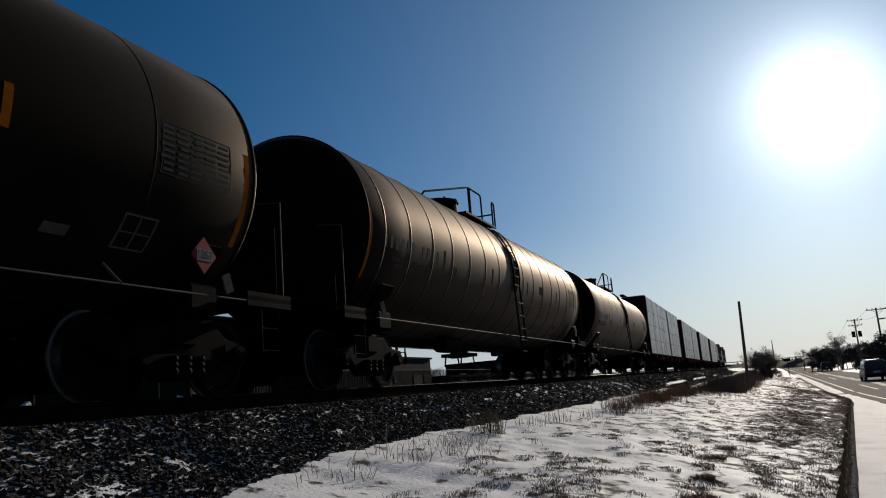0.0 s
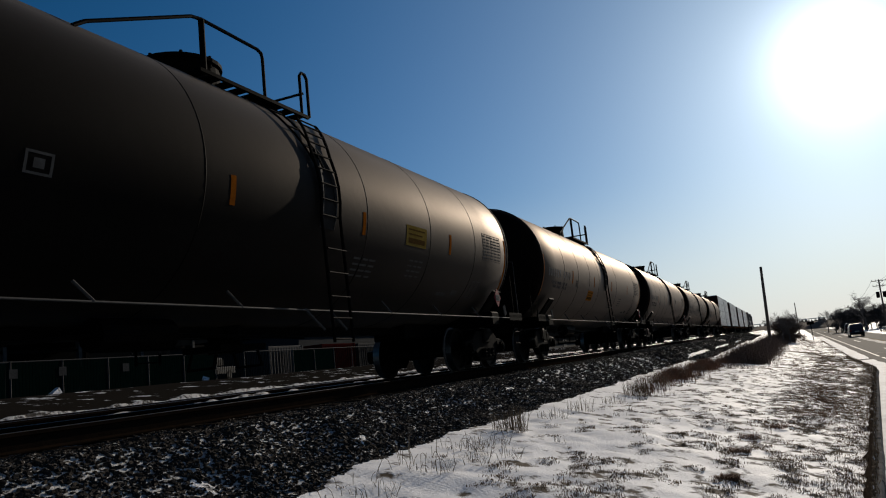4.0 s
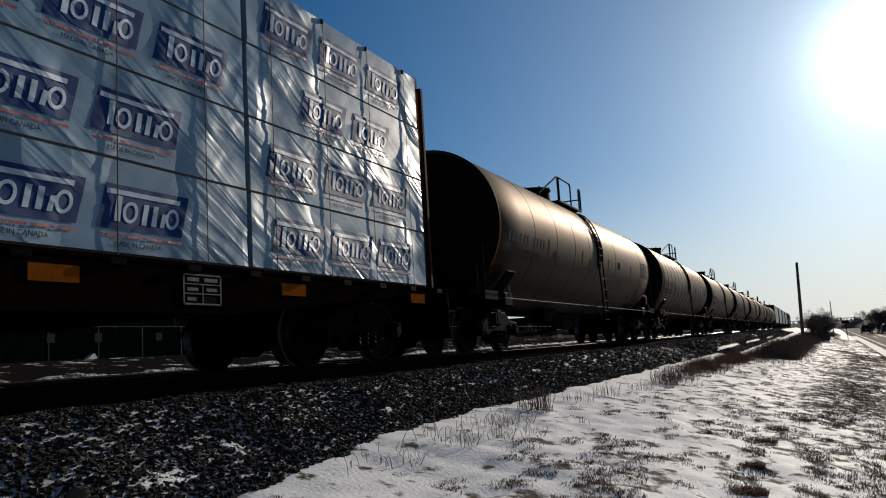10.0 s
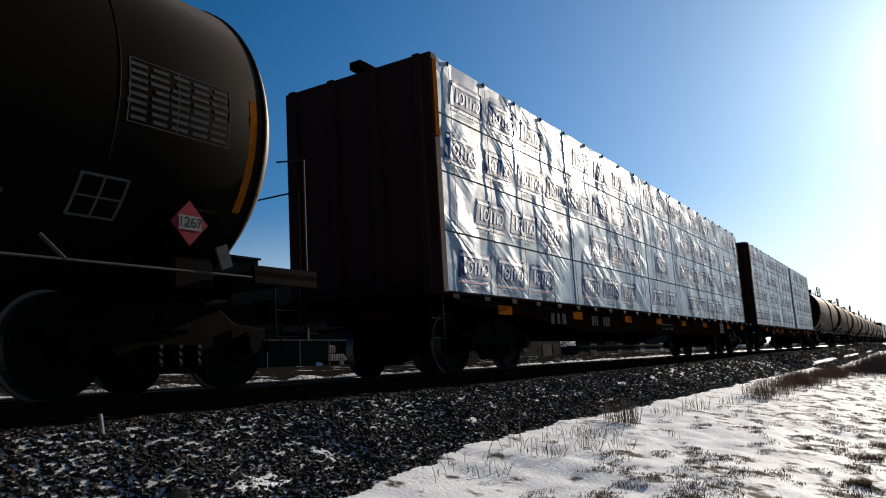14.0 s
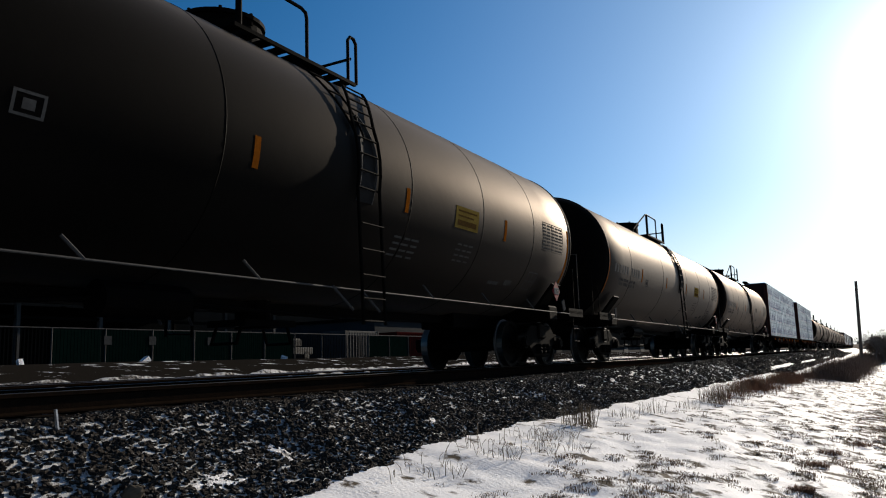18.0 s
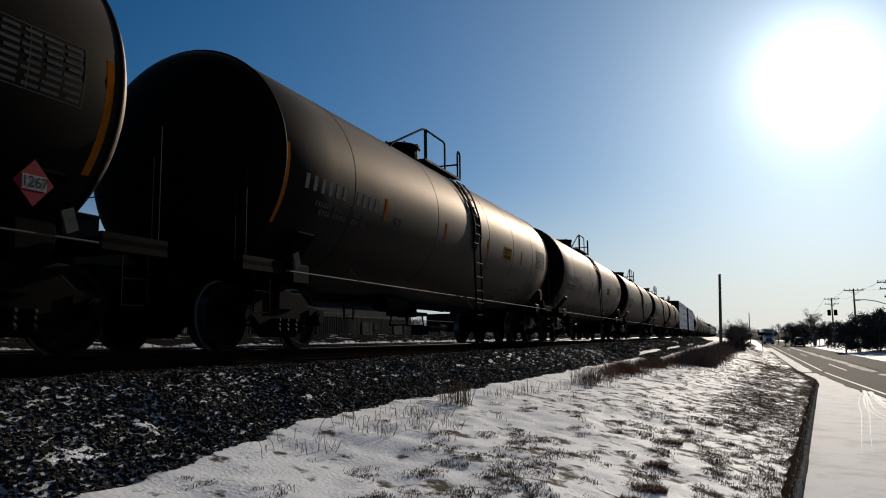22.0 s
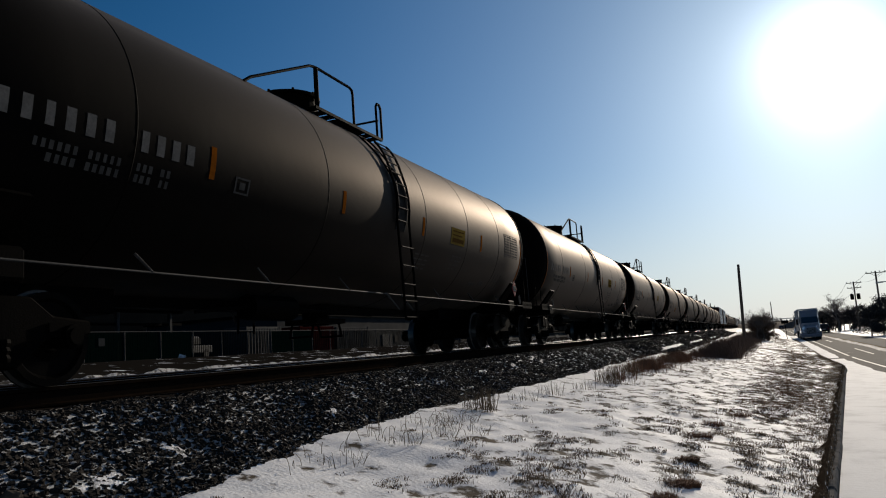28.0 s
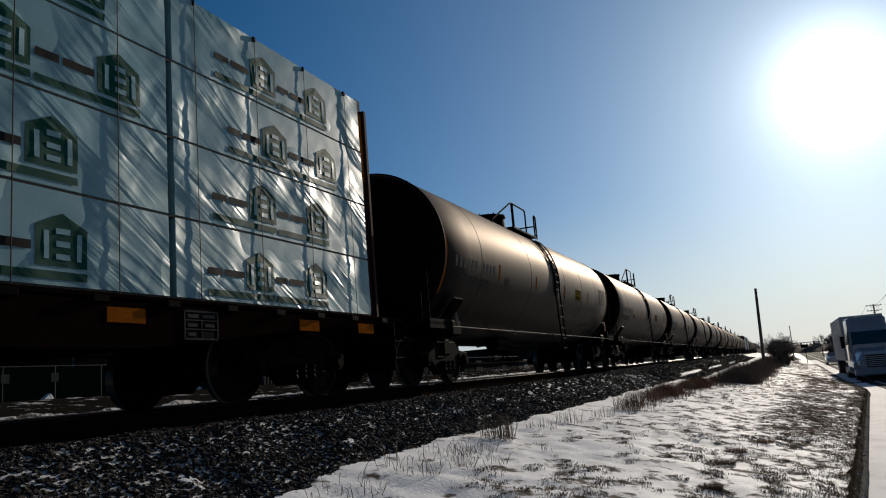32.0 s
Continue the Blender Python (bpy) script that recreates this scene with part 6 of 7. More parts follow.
# where the dead grass shows most through the snow: x, y, reach
PATCHES = ((-1.32, 10.3, 0.40), (-1.77, 6.3, 0.30), (-0.39, 9.6, 0.30), (-1.1, 11.8, 0.40), (-1.9, 9.9, 0.28), (-1.98, 7.7, 0.26), (-1.7, 5.5, 0.26), (0.04, 10.1, 0.30), (-0.15, 7.1, 0.20), (-1.35, 6.6, 0.25), (0.44, 10.4, 0.25))
tufts = []
for _ in range(31000):
    y = 2.2 + 52 * rg.random() ** 1.45
    kx = kerb_x(y)
    x = toe_x(y) + 0.15 + (kx - toe_x(y) - 0.2) * rg.random() ** 0.75
    kd = kx - x
    worn = 1.2 * math.exp(-((kd - 1.0 - 0.02 * (y - 14)) / 0.55) ** 2) * min(1.0, max(0.0, (y - 12) / 3)) + 0.25 * math.exp(-(kd / 0.35) ** 2)
    for qx, qy, qr in PATCHES:
        worn += 0.28 * math.exp(-((x - qx) / qr) ** 2 - ((y - qy) / (1.5 * qr)) ** 2)
    dens = worn - 0.01 + 0.25 * noise.noise(Vector((x * 0.8, y * 0.5, 9.0))) + 0.80 * noise.noise(Vector((x * 3.4, y * 1.8, 2.0))) + 0.12 * min(1.0, (x - TOE_X) / 1.5)
    if x < TOE_X + 0.7 and rg.random() < 0.7:
        continue
    if dens < 0.16 + 0.2 * rg.random() + max(0.0, 0.03 * (7 - y)):
        continue
    tufts.append((x, y, ground_z(x, y), rg.uniform(0.006, 0.020), rg.uniform(0.05, 0.12), 26))
blades("dead_grass", tufts, M["matted"], "short dead grass tufts poking through the snow", "grass", "stuff", 3.6)
soil = []
for _ in range(3200):
    y = 2 + 46 * rg.random() ** 1.2
    x = kerb_x(y) - 0.04 - 0.42 * rg.random() ** 1.5
    soil.append((x, y, ground_z(x, y), rg.uniform(0.015, 0.05), 0.07, 9))
blades("kerb_grass", soil, M["matted"], "matted brown grass along the kerb", "grass", "stuff", 2.6)
sv, sf, nn = [], [], 240
for k in range(nn + 1):
    y = 1.5 + 60 * (k / nn)
    kx = kerb_x(y)
    w = 0.10 + 0.11 * noise.noise(Vector((y * 0.8, 4.0, 0))) + 0.1 * noise.noise(Vector((y * 3.1, 1.0, 0)))
    for q in range(4):
        x = kx - 0.012 - max(w, 0.05) * q / 3
        sv.append((x, y, max(ground_z(x, y), road_z(y) + 0.08) + (0.035 if q in (1, 2) else 0.012 if q == 0 else -0.02)))
for k in range(nn):
    for q in range(3):
        o = 4 * k + q
        sf.append((o, o + 1, o + 5, o + 4))
tagged(pyd("soil_edge", sv, sf, M["soil"], True), "bare brown soil banked against the kerb", "soil", kind="stuff")

toe = []
for _ in range(230):
    y = 8.5 + 22 * rg.random()
    x = TOE_X + 0.25 + abs(rg.gauss(0, 0.34)) + 0.02 * (y - 8)
    if noise.noise(Vector((x * 0.9, y * 0.7, 6.0))) > 0.02:
        toe.append((x, y, ground_z(x, y), rg.uniform(0.05, 0.15), 0.10, 8))
blades("toe_grass", toe, M["grass"], "sparse straw-coloured grass along the foot of the bank", "grass", "stuff", 1.5)
brush = []


def thicket(y):
    """How far the thicket reaches towards the bank and towards the road."""
    return -1.8 + 0.012 * (y - 32), -0.75 + 0.031 * (y - 32)


tall = []
for _ in range(1500):
    y = 15 + 19 * rg.random() ** 0.75
    x = -2.70 + 0.035 * (y - 17) + rg.gauss(0, 0.20)
    if noise.noise(Vector((x * 1.1, y * 0.5, 5.0))) > -0.02:
        tall.append((x, y, ground_z(x, y), rg.uniform(0.10, 0.42), 0.18, 6 if y < 20 else 15))
blades("tall_grass", tall, M["red_grass"], "tall reddish dry grass along the foot of the bank", "grass", "stuff", 0.7)
for _ in range(4600):
    y = 31 + 95 * rg.random() ** 1.5
    lo, hi = thicket(y)
    u = rg.random()
    x = lo + (hi - lo) * u + rg.gauss(0, 0.28)
    edge = min(1.0, 0.35 + (y - 30.5) / 3.0, 0.4 + 2.4 * u, 0.4 + 2.4 * (1 - u))
    h = edge * (0.80 + 0.6 * noise.noise(Vector((x * 0.7, y * 0.25, 8.0)))) * (rg.uniform(0.25, 0.95) if rg.random() < 0.8 else rg.uniform(0.9, 1.6))
    brush.append((x, y, ground_z(x, y), h, 0.24, 14 if h < 0.8 else 5))
for _ in range(420):
    y = 26 + 8 * rg.random() ** 0.6
    x = -1.55 + 0.02 * (y - 32) + rg.gauss(0, 0.42)
    brush.append((x, y, ground_z(x, y), rg.uniform(0.10, 0.42) * (0.5 + (y - 26) / 12), 0.20, 6))
far_tufts = []
for _ in range(6500):
    y = 24 + 80 * rg.random() ** 1.2
    x = kerb_x(y) - 0.08 - abs(rg.gauss(0, 0.25) if rg.random() < 0.3 else rg.gauss(1.6, 0.8))
    if x > thicket(y)[1] + 0.3 and noise.noise(Vector((x * 1.5, y * 0.5, 4.0))) > -0.1:
        far_tufts.append((x, y, ground_z(x, y), rg.uniform(0.04, 0.10), 0.16, 9))
blades("dead_grass", far_tufts, M["matted"], "brown dead grass showing through thin snow by the kerb", "grass", "stuff", 2.2)
blades("dry_brush", brush, M["brush"], "dense brown dry brush along the foot of the bank", "brush", "stuff")

# bright snow lying in strips on the bank farther on
def snow_patch(x, y, lx, ly, seed):
    lift = 0.35 if y < 20 else 2.4
    v, f, n = [], [], 36
    for ring, (s, h) in enumerate(((0.0, 0.045), (0.35, 0.045), (0.7, 0.038), (1.0, -0.01))):
        for k in range(n):
            a = 6.2832 * k / n
            q = 0.8 + 0.5 * noise.noise(Vector((math.cos(a) * 2.2, math.sin(a) * 2.2, seed * 3.1))) + 0.25 * noise.noise(Vector((math.cos(a) * 6, math.sin(a) * 6, seed)))
            px_, py_ = x + lx * q * s * math.cos(a) * 0.6, y + ly * q * s * math.sin(a) * 0.6
            v.append((px_, py_, max(bank_top(px_, py_), ground_z(px_, py_)) + h * lift + 0.012 * noise.noise(Vector((px_ * 9, py_ * 9, 1)))))
    for ring in range(3):
        for k in range(n):
            o, j = ring * n, (k + 1) % n
            f.append((o + k, o + n + k, o + n + j, o + j))
    tagged(pyd("snow_patch", v, f, M["drift"], True), "small patch of clean snow lying on the ballast", "snow")


M["drift"] = snowy("clean_snow", (0.10, 0.10, 0.10), 0.7, 0.34, 0.46, 7.0)
for i, (x, y, lx, ly) in enumerate(((-4.1, 4.65, 0.24, 0.20), (-4.05, 7.0, 0.12, 0.30), (-3.85, 3.8, 0.2, 0.55), (-4.3, 12.5, 0.13, 0.32), (-3.65, 40, 0.34, 13.0), (-3.5, 57, 0.30, 15.0), (-3.3, 78, 0.22, 12.0))):
    snow_patch(x, y, lx, ly, i + 2)

# pale stake, stone
bm = bmesh.new()
slab(bm, Matrix.Translation((-4.67, 3.17, -0.32)) @ Matrix.Rotation(radians(9), 4, "X"), 0.022, 0.012, 0.26)
tagged(obj("stake", bm, M["galv"]), "thin pale survey stake stuck in the ballast", "stake")
bm = bmesh.new()
bmesh.ops.create_icosphere(bm, subdivisions=2, radius=0.055, matrix=Matrix.Translation((-3.82, 3.1, -0.66)))
for v in bm.verts:
    v.co += Vector((0.05, 0.05, 0.04)) * noise.noise(v.co * 12)
tagged(obj("stone", bm, M["tanstone"]), "larger tan stone lying among the ballast", "stone")


# ---- poles, sign, lamp ----
def utility_pole(x, y, z0, h, r, arms, label, lean=0.0, cans=0, lamp=None):
    p = new("utility_pole")
    p.matrix_basis = pose(x, y, z0, 0, lean, 0)
    bm = bmesh.new()
    rod(bm, (0, 0, -0.5), (0, 0, h), r, 12, r * 0.72)
    part("pole_shaft", bm, "pole", p)
    for zz, w in arms:
        bm = bmesh.new()
        bx(bm, -w / 2, w / 2, -r - 0.10, -r + 0.02, h - zz - 0.06, h - zz + 0.06)
        bar(bm, [(-w * 0.3, -r, h - zz), (0, -r, h - zz - 0.5), (w * 0.3, -r, h - zz)], 0.025)
        ca = part("crossarm", bm, "pole", p)
        for q in (-0.46, -0.2, 0.2, 0.46):
            bm = bmesh.new()
            rod(bm, (q * w, -r - 0.04, h - zz + 0.06), (q * w, -r - 0.04, h - zz + 0.26), 0.05, 8)
            part("insulator", bm, "galv", ca)
    for k in range(cans):
        bm = bmesh.new()
        rod(bm, (-0.55 + 1.1 * k, -0.1, h - 3.4), (-0.55 + 1.1 * k, -0.1, h - 2.3), 0.32, 12)
        part("transformer", bm, "frame", p, "grey pole-mounted transformer can")
    if lamp:
        bm = bmesh.new()
        lx, lz = lamp
        bar(bm, [(0, 0, lz - 0.9), (lx * 0.5, 0, lz - 0.25), (lx * 0.85, 0, lz), (lx, 0, lz)], 0.05, 8)
        part("lamp_arm", bm, "galv", p)
        bm = bmesh.new()
        bx(bm, lx - 0.75, lx, -0.14, 0.14, lz - 0.09, lz + 0.07, 0.04)
        part("lamp_head", bm, "galv", p, "unlit street lamp head")
    return tagged(p, label, "pole")


utility_pole(-0.50, 75, -1.25, 7.0, 0.155, (), "plain weathered wooden pole leaning a little, in the brush", lean=1.8)
utility_pole(19.3, 163, -2.1, 9.2, 0.17, ((0.25, 2.6), (1.2, 2.4)), "wooden utility pole with crossarms and transformers", cans=2)
utility_pole(17.8, 125, -2.0, 8.7, 0.16, ((0.25, 2.6),), "wooden utility pole with one crossarm")
utility_pole(17.9, 97, -2.0, 8.1, 0.17, ((0.25, 3.0), (1.0, 2.6), (1.9, 1.8)), "wooden utility pole with three crossarms and a street lamp", lamp=(-3.3, 6.0), lean=-1.5)
utility_pole(23.6, 250, -2.1, 8.2, 0.17, ((0.25, 2.6),), "wooden utility pole with one crossarm")
utility_pole(5.4, 200, -1.6, 7.2, 0.13, (), "thin distant wooden pole")

sg = new("road_sign")
sg.matrix_basis = pose(4.4, 108, -2.05, 0, -2, 0)
part("sign_post", bx(bmesh.new(), -0.04, 0.04, -0.03, 0.03, -0.3, 2.5), "frame", sg)
part("sign_plate", bx(bmesh.new(), -0.42, 0.42, -0.05, -0.03, 2.12, 2.5, 0.01), "frame", sg, "dark back of a small road sign")
tagged(sg, "small road sign on a thin post, seen dark against the light", "road sign")

# wires between the roadside poles
def wire(a, b, sag):
    bm = bmesh.new()
    a, b = Vector(a), Vector(b)
    pts = [a.lerp(b, k / 10) - Vector((0, 0, sag * 4 * (k / 10) * (1 - k / 10))) for k in range(11)]
    bar(bm, pts, 0.018, 4)
    return tagged(obj("wire", bm, M["ink"]), "thin overhead wire between utility poles", "wire", "overhead wires")


for q in (-1.2, 1.2):
    wire((17.9 + q, 97, 6.0), (17.8 + q, 125, 6.6), 0.5)
    wire((17.8 + q, 125, 6.6), (19.3 + q, 163, 7.0), 0.6)
    wire((19.3 + q, 163, 7.0), (23.6 + q, 250, 6.0), 1.2)
    wire((17.9 + q, 97, 6.0), (17.0 + q, 30, 7.4), 0.9)


# ---- trees ----
def limb(V, F, a, b, r0, r1, n=5):
    a, b = Vector(a), Vector(b)
    d = (b - a).normalized()
    u = d.orthogonal().normalized()
    w = d.cross(u)
    o = len(V)
    for p, r in ((a, r0), (b, r1)):
        for k in range(n):
            t = 6.2832 * k / n
            V.append(tuple(p + (u * math.cos(t) + w * math.sin(t)) * r))
    for k in range(n):
        F.append((o + k, o + (k + 1) % n, o + n + (k + 1) % n, o + n + k))


def grow(V, F, p, d, length, r, depth, rnd, tips):
    q = p + d * length
    limb(V, F, p, q, r, r * 0.68, 6 if depth > 3 else 4)
    if depth == 0:
        tips.append(q)
        return
    for _ in range(3 if depth > 1 else 4):
        nd = (d + Vector((rnd.gauss(0, 0.42), rnd.gauss(0, 0.42), rnd.gauss(0.05, 0.3)))).normalized()
        grow(V, F, p + d * length * rnd.uniform(0.55, 1.0), nd, length * rnd.uniform(0.6, 0.82), r * 0.55, depth - 1, rnd, tips)


def leaf_cloud(points, size, count, rnd, V, F):
    for p in points:
        for _ in range(count):
            c = p + Vector((rnd.gauss(0, 1), rnd.gauss(0, 1), rnd.gauss(0, 0.8))) * size * 2.4
            n = Vector((rnd.gauss(0, 1), rnd.gauss(0, 1), rnd.gauss(0, 1))).normalized()
            u = n.orthogonal().normalized() * size * rnd.uniform(0.5, 1.1)
            w = n.cross(u).normalized() * size * rnd.uniform(0.25, 0.6)
            o = len(V)
            V += [tuple(c - u), tuple(c + w), tuple(c + u), tuple(c - w)]
            F.append((o, o + 1, o + 2, o + 3))


def tree(x, y, z, h, seed, leafy, label, name="tree", spread=0.42):
    rnd = random.Random(seed)
    t = new(name)
    t.matrix_basis = pose(x, y, z)
    V, F, tips = [], [], []
    if leafy:
        limb(V, F, (0, 0, -0.3), (0, 0, h * 0.8), h * 0.028, h * 0.008, 8)
        pts = []
        for k in range(34):
            zz = h * (0.12 + 0.85 * rnd.random())
            rr = spread * h * math.sqrt(max(0.05, 1 - ((zz / h - 0.42) / 0.62) ** 2)) * rnd.uniform(0.45, 1.0)
            a = rnd.uniform(0, 6.283)
            e = Vector((rr * math.cos(a), rr * math.sin(a), zz))
            limb(V, F, (0, 0, zz * 0.7), e, h * 0.010, h * 0.003, 4)
            pts += [e, e * 0.75 + Vector((0, 0, zz * 0.2))]
        V2, F2 = [], []
        leaf_cloud(pts, h * 0.026, 95, rnd, V2, F2)
        me = bpy.data.meshes.new("crown")
        me.from_pydata(V2, [], F2)
        me.materials.append(M["needle"])
        c = new("crown", me)
        c.parent = t
        c["label"] = "dense dark winter crown with gaps"
    else:
        grow(V, F, Vector((0, 0, -0.3)), Vector((rnd.gauss(0, 0.05), rnd.gauss(0, 0.05), 1)), h * 0.34, h * 0.022, 4, rnd, tips)
        V2, F2 = [], []
        for p in tips:
            for _ in range(4):
                d = Vector((rnd.gauss(0, 1), rnd.gauss(0, 1), rnd.gauss(0.5, 0.8))).normalized()
                limb(V2, F2, p, p + d * h * rnd.uniform(0.05, 0.11), h * 0.0022, h * 0.0008, 3)
        me = bpy.data.meshes.new("crown")
        me.from_pydata(V2, [], F2)
        me.materials.append(M["bark"])
        c = new("crown", me)
        c.parent = t
    me = bpy.data.meshes.new("trunk")
    me.from_pydata(V, [], F)
    me.materials.append(M["bark"])
    k = new("trunk", me)
    k.parent = t
    return tagged(t, label, "tree")


EV, BT = "dark evergreen tree at the far side of the road", "bare leafless tree beyond the road"
for i, (x, y, h) in enumerate(((12.4, 172, 5.0), (14.6, 178, 5.6), (17.0, 182, 5.4), (19.2, 175, 5.2), (21.3, 185, 5.6), (22.0, 168, 4.6),
                               (17.2, 128, 4.2), (19.4, 131, 4.8), (21.8, 127, 5.0), (24.2, 132, 5.4), (26.6, 128, 5.4), (29.0, 133, 5.8), (31.5, 127, 5.8), (34.2, 131, 6.0), (37.0, 126, 6.0), (40.0, 130, 6.2), (43.5, 126, 6.2), (47.0, 124, 6.0), (51.0, 122, 6.0), (55.0, 120, 6.2), (59.0, 116, 6.2), (23.0, 135, 5.2), (28.0, 136, 5.6), (33.0, 136, 5.8), (38.5, 134, 6.0))):
    # the row to the right stands nearer, just across the road
    nx, ny = (x, y) if i < 6 else (14.2 + (x - 17.2) * 0.80, y - 19)
    tree(nx, ny, -2.2, h * (0.8 if i < 6 else 1.0), 40 + i, True, EV, spread=0.5)
    if i < 6:
        tree(nx + 0.7, ny + 2, -2.2, h + 0.7, 240 + i, False, BT)
        tree(nx - 0.8, ny + 4, -2.2, h + 0.3, 260 + i, False, BT)
for i, (x, y, h) in enumerate(((16.6, 170, 8.4), (18.4, 186, 7.6), (14.0, 190, 6.4), (11.6, 200, 5.6), (22.4, 150, 6.4), (27.5, 140, 6.8), (33.0, 140, 7.0), (20.6, 138, 5.6), (16.4, 113, 5.4), (18.6, 112, 6.0), (20.4, 114, 5.8), (23.0, 112, 6.4), (26.0, 113, 6.2), (12.6, 176, 6.2), (20.0, 180, 6.6))):
    tree(x, y, -2.2, h, 90 + i, False, BT)
for i, (x, y, h) in enumerate(((1.1, 82, 4.2), (1.6, 83, 3.7), (0.7, 81, 3.3), (1.3, 81.5, 3.9), (0.3, 82.5, 3.0))):
    tree(x, y, -1.5, h, 130 + i, False, "bare tangled roadside bush, dark against the light", "bush")
for i, (x, y, h) in enumerate(((1.1, 82.5, 2.7), (1.7, 83, 2.3), (0.5, 82, 2.0))):
    b = tree(x, y, -1.6, h, 150 + i, True, "thick brown roadside bush", "bush", 0.42)
    b.children[0].data.materials[0] = M["brush"]
    b["category"] = "bush"
for i in range(12):
    tree(-62 - 3 * (i % 3), 96 + i * 9, -0.4, 4.5 + (i % 4) * 0.8, 170 + i, False, "bare young tree behind the railway yard")

# long grey embankment with a road bridge, closing the view ahead
ev, ef = [], []
for k in range(41):
    x = -260 + k * 15
    y = 420 - 0.25 * x
    top = 2.0 + 0.9 * math.sin(k * 0.21) + 0.3 * noise.noise(Vector((k, 0, 0)))
    ev += [(x, y - 14, -2.6), (x, y, top), (x, y + 8, top), (x, y + 22, -2.6)]
for k in range(40):
    for q in range(3):
        o = 4 * k + q
        ef.append((o, o + 4, o + 5, o + 1))
tagged(pyd("embankment", ev, ef, M["brush"], True), "long grey-brown road embankment across the distance", "embankment", kind="structure")
gd = new("guard_rail")
tagged(gd, "thin guard rail along the top of the embankment", "guard rail", kind="structure")
for k in range(0, 40):
    x = -260 + k * 15
    bm = bmesh.new()
    y = 420 - 0.25 * x
    bx(bm, x, x + 14.9, y + 1, y + 1.2, 2.6, 3.0)
    part("rail_section", bm, "galv", gd)
# far woods along the horizon
wv, wf = [], []
r2 = random.Random(8)
for k in range(7000):
    x = r2.uniform(-900, 900)
    y = 640 + 0.1 * abs(x) + r2.uniform(0, 60)
    z = -2.5 + r2.random() ** 1.3 * (5 + 1.5 * math.sin(x * 0.02))
    s = r2.uniform(0.8, 2.0)
    o = len(wv)
    wv += [(x - s, y, z - s), (x + s, y + r2.uniform(-1, 1), z - s * 0.8), (x + r2.uniform(-s, s), y, z + s * 1.4)]
    wf.append((o, o + 1, o + 2))
tagged(pyd("far_woods", wv, wf, M["bark"]), "far bare woods along the horizon", "woods", kind="stuff")


# ---- the yard behind the track ----
FX = -34.0
fence = new("fence")
tagged(fence, "chain-link fence with dark green slats and steel posts", "fence")
for k in range(34):
    y = 8 + k * 2.95
    bm = bmesh.new()
    rod(bm, (FX, y, 0.35), (FX, y, 2.27), 0.04, 8)
    part("post", bm, "dull_steel", fence)
    green = (k % 34) in (5, 6, 7, 8, 9, 10, 14, 15)
    bm = bmesh.new()
    n = 15
    for q in range(n):
        a = y + 0.08 + q * (2.8 / n)
        bx(bm, FX - 0.012, FX + 0.012, a, a + (0.16 if green else 0.05), 0.52, 2.20)
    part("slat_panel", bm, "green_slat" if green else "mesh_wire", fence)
bm = bmesh.new()
rod(bm, (FX, 8, 2.25), (FX, 8 + 34 * 2.95, 2.25), 0.03, 6)
part("top_rail", bm, "dull_steel", fence)
for y in (25.6, 28.4, 32.6):
    bm = bmesh.new()
    bx(bm, FX + 0.02, FX + 0.04, y, y + 0.45, 1.45, 1.9)
    tagged(obj("fence_sign", bm, M["dim_white"]), "small pale sign plate on the fence", "sign")

shed = new("open_shed")
tagged(shed, "dark open-sided yard shed with pale posts and beams", "shed")
for k in range(7):
    y = 16 + k * 5.6
    part("post", bx(bmesh.new(), -44.15, -43.85, y - 0.12, y + 0.12, -0.4, 4.4), "dull_steel", shed)
    part("post", bx(bmesh.new(), -56.15, -55.85, y - 0.12, y + 0.12, -0.4, 5.4), "frame", shed)
part("beam", bx(bmesh.new(), -44.2, -43.8, 15, 51, 4.4, 4.75), "frame", shed)
part("beam", bx(bmesh.new(), -44.1, -43.95, 15, 51, 3.4, 3.6), "frame", shed)
bm = bmesh.new()
slab(bm, Matrix.Translation((-50, 33, 5.3)) @ Matrix.Rotation(radians(5), 4, "Y"), 14, 38, 0.18)
part("roof", bm, "frame", shed)
part("back_wall", bx(bmesh.new(), -57, -56.7, 8, 60, -0.4, 5.4), "dark_wall", shed)


def building(name, x0, x1, y0, y1, z1, mat, label, doors):
    b = new(name)
    tagged(b, label, "building")
    part("wall", bx(bmesh.new(), x0, x1, y0, y1, -0.5, z1), mat, b)
    part("roof", bx(bmesh.new(), x0 - 0.25, x1 + 0.25, y0 - 0.25, y1 + 0.25, z1, z1 + 0.25), "frame", b)
    for k in range(doors):
        y = y0 + (y1 - y0) * (k + 0.5) / doors
        d = part("door", bx(bmesh.new(), x1, x1 + 0.06, y - 1.4, y + 1.4, -0.45, 2.2), "dull_steel", b)
        part("window", bx(bmesh.new(), x1, x1 + 0.05, y + 2.0, y + 3.0, 1.2, 2.0), "ink", b)
    return b


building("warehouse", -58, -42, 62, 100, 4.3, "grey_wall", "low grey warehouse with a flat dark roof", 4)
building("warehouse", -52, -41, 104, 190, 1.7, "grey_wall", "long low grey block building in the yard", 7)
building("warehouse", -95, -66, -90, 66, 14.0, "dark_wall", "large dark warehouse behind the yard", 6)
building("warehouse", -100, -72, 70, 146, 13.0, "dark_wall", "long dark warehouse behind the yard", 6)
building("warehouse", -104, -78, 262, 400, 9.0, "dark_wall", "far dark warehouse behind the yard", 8)


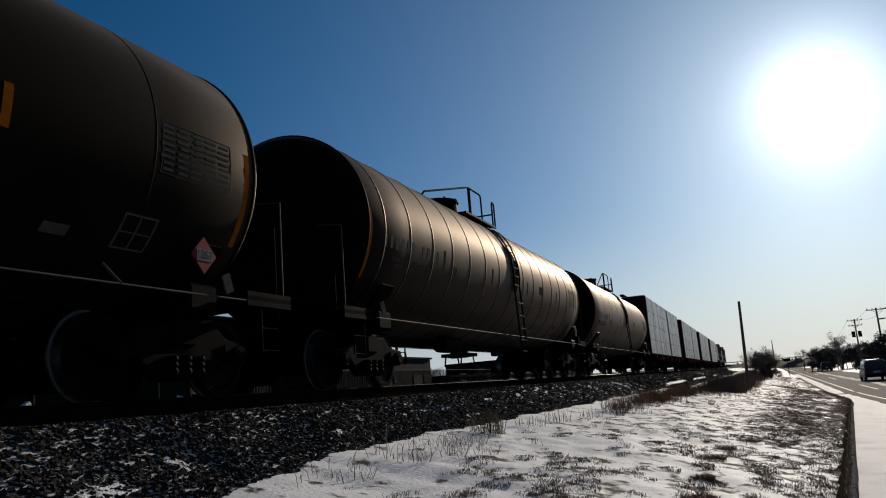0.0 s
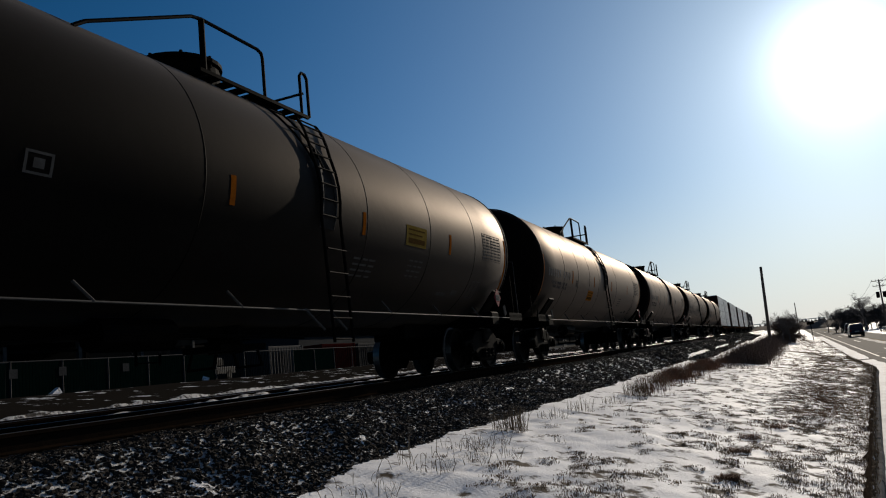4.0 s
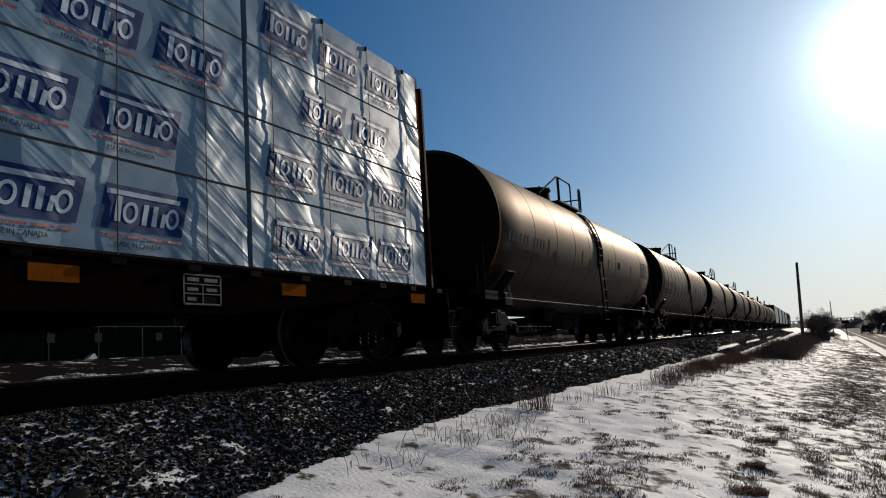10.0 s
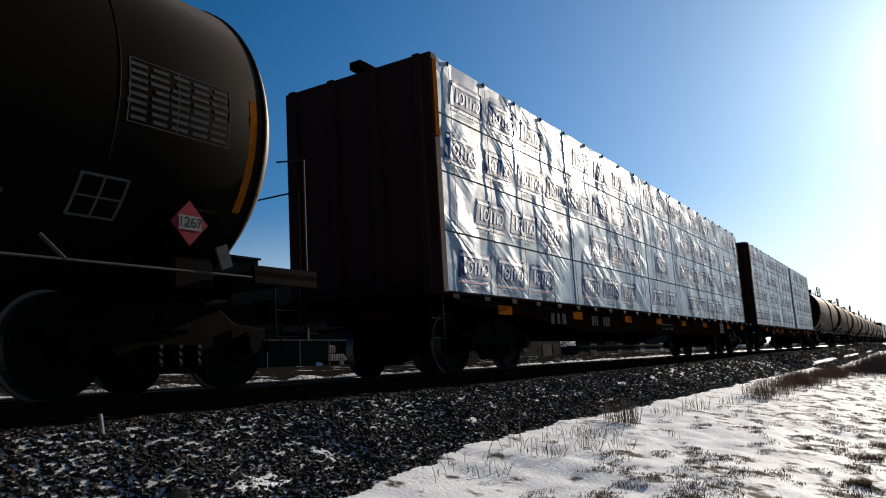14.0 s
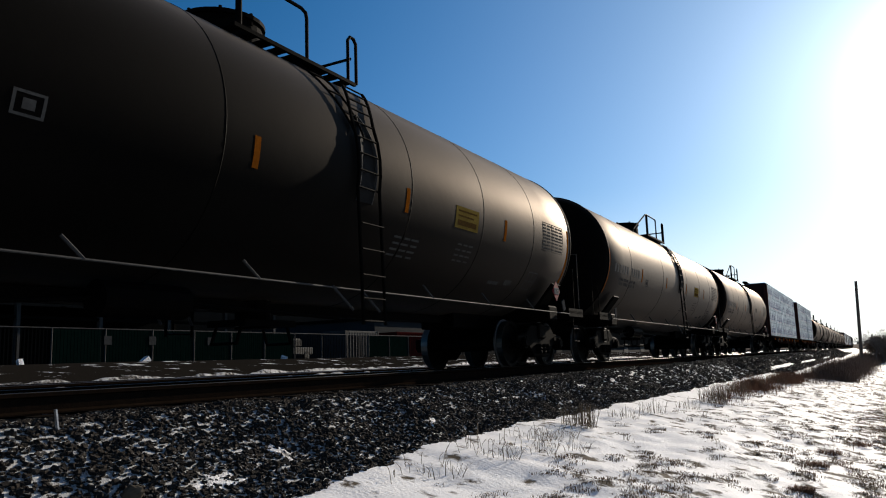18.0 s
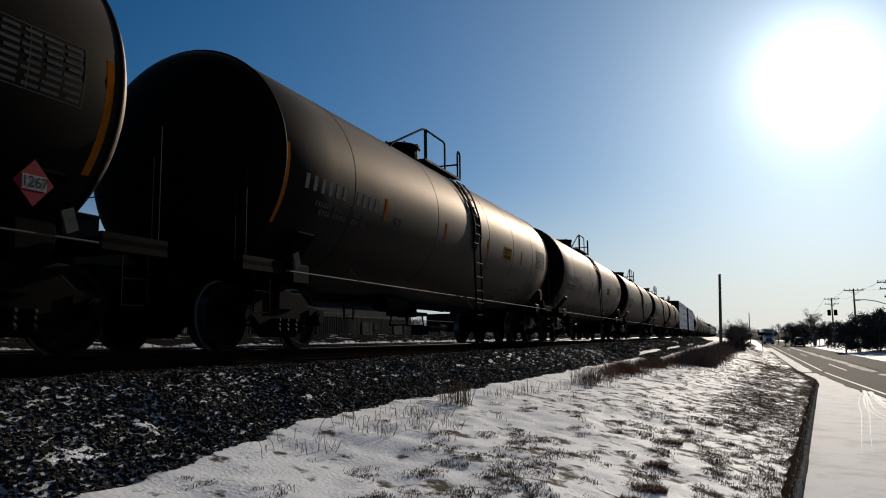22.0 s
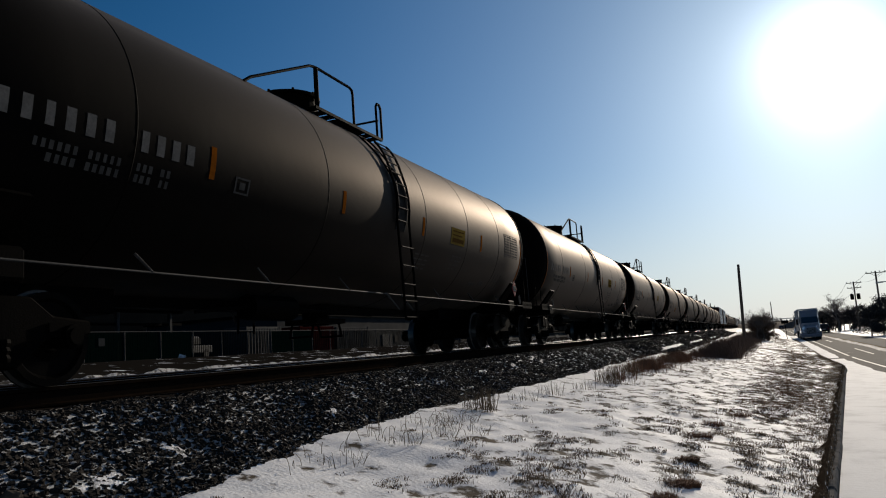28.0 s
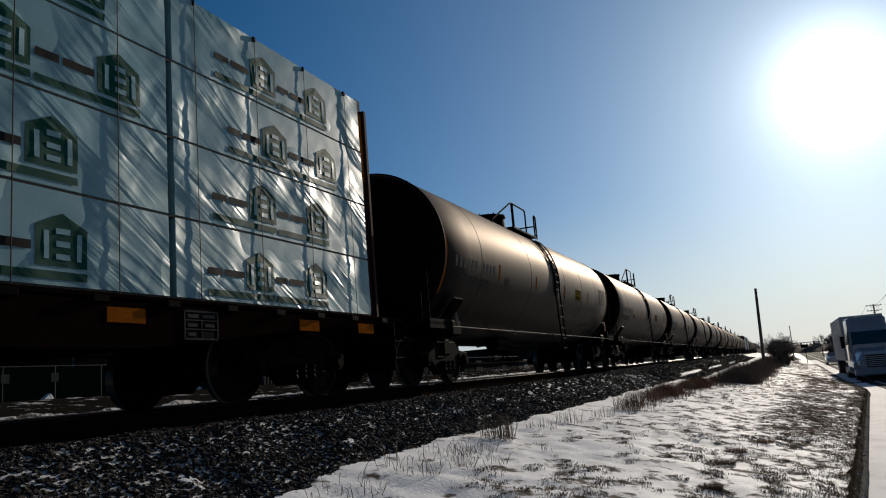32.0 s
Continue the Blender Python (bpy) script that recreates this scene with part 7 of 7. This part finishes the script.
def container(x, y, L, mat, label):
    c = new("container")
    c.matrix_basis = pose(x, y, YARD_Z - 0.02)
    bm = bmesh.new()
    bx(bm, -1.2, 1.2, -L / 2, L / 2, 0, 2.5, 0.03)
    part("body", bm, mat, c)
    for k in range(int(L / 0.4)):
        a = -L / 2 + 0.2 + k * 0.4
        part("side_rib", bx(bmesh.new(), 1.2, 1.235, a, a + 0.2, 0.15, 2.35), mat, c)
    for k in (-1, 1):
        part("corner_post", bx(bmesh.new(), 1.1, 1.25, k * L / 2 - 0.08, k * L / 2 + 0.08, 0, 2.52), mat, c)
    return tagged(c, label, "container")


container(-40, 64, 6.0, "red_box", "rust-red steel container in the yard")
container(-40.5, 56, 5.0, "dull_steel", "pale steel container in the yard")
container(-41, 73, 7.0, "grey_wall", "grey steel container in the yard")


def yard_truck(x, y, mat, label, rz=0):
    """A parked pickup with its cab, bed, glass and wheels."""
    t = new("parked_pickup")
    t.matrix_basis = pose(x, y, YARD_Z - 0.02, 0, 0, rz)
    part("body", bx(bmesh.new(), -0.95, 0.95, -2.7, 2.7, 0.45, 1.05, 0.08), mat, t)
    bm = bmesh.new()
    bx(bm, -0.85, 0.85, -0.5, 1.2, 1.05, 1.75, 0.18)
    part("cab", bm, mat, t)
    for s in (-1, 1):
        part("window", bx(bmesh.new(), s * 0.86 - 0.01, s * 0.86 + 0.01, -0.3, 1.0, 1.15, 1.6), "ink", t)
        for q in (-1.7, 1.7):
            bm = bmesh.new()
            rod(bm, (s * 0.75, q, 0.38), (s * 0.97, q, 0.38), 0.38, 18)
            w = part("wheel", bm, "ink", t)
            bm = bmesh.new()
            rod(bm, (s * 0.97, q, 0.38), (s * 0.99, q, 0.38), 0.20, 12)
            part("rim", bm, "dull_steel", w)
    return tagged(t, label, "truck")


yard_truck(-39.3, 17.5, "dim_white", "white pickup truck parked behind the fence")
yard_truck(-39.6, 46, "dull_steel", "silver pickup truck parked behind the fence", 8)
yard_truck(-40, 36, "frame", "dark pickup truck parked behind the fence", -5)
# debris by the fence
for k, (y, s) in enumerate(((27.2, 0.3), (20.5, 0.22), (38.0, 0.25), (14.0, 0.3))):
    bm = bmesh.new()
    slab(bm, Matrix.Translation((FX + 1.2, y, YARD_Z + 0.1)) @ Matrix.Rotation(0.6 + k, 4, "X") @ Matrix.Rotation(0.4 * k, 4, "Z"), 0.3 * s * 3, s * 1.6, s)
    tagged(obj("snow_lump", bm, M["drift"]), "lump of ploughed snow by the fence", "snow")

# ---- ties, piece by piece ----
ties(track, TRACK_X, -6.0, 150)
ties(track2, TRACK2_X, 0.0, 110)


# ---- what moves ----
def motions():
    for o, y in CARS:
        walk(o, [(t, pose(TRACK_X, y + SPEED * t, RAIL_Z)) for t in (0.0, 8.0, 16.0, 24.0, 32.0)])
    # every wheelset rolls with its car
    rate = math.degrees(SPEED / WHEEL_R)
    turns = [(32.0 * k / 600, 32.0 * k / 600 * rate) for k in range(601)]
    for o, y in CARS:
        for tk in o.children:
            for w in tk.children:
                if w.name.startswith("wheelset"):
                    q = w.matrix_basis.translation.y
                    walk(w, [(t, pose(0, q, WHEEL_R, -a, 0, 0)) for t, a in turns])
    for o, v in ((TRUCK, 15.8), (SEDAN, 15.8), (SUV, 11.0)):
        for w in o.children:
            if w.name.startswith("wheel"):
                p = w.matrix_basis.translation.copy()
                spin = math.degrees(v / p.z)
                n = int(32.0 * spin / 80) + 1
                walk(w, [(32.0 * k / n, pose(p.x, p.y, p.z, -spin * 32.0 * k / n, 0, 0)) for k in range(n + 1)])

    def lane(y, off):
        return 4.4 + 0.0275 * y + off
    def ahead(t):
        """How far the truck still is from its place at the end: it slows as it comes near."""
        s = 32 - t
        return 13 * s + 0.333 * min(s, 12) ** 2 + 8 * max(0.0, s - 12)
    steps = [k * 2.0 for k in range(17)]
    walk(TRUCK, [(t, pose(lane(54 + ahead(t), 0), 54 + ahead(t), road_z(60), 0, 0, 180 - 1.6)) for t in steps])
    walk(SEDAN, [(t, pose(lane(106 + ahead(t), 0), 106 + ahead(t), road_z(60), 0, 0, 180 - 1.6)) for t in steps])
    walk(SUV, [(t, pose(8.9 + 0.012 * (77 + 11 * t), 77 + 11 * t, road_z(60), 0, 0, -0.7)) for t in steps])


motions()
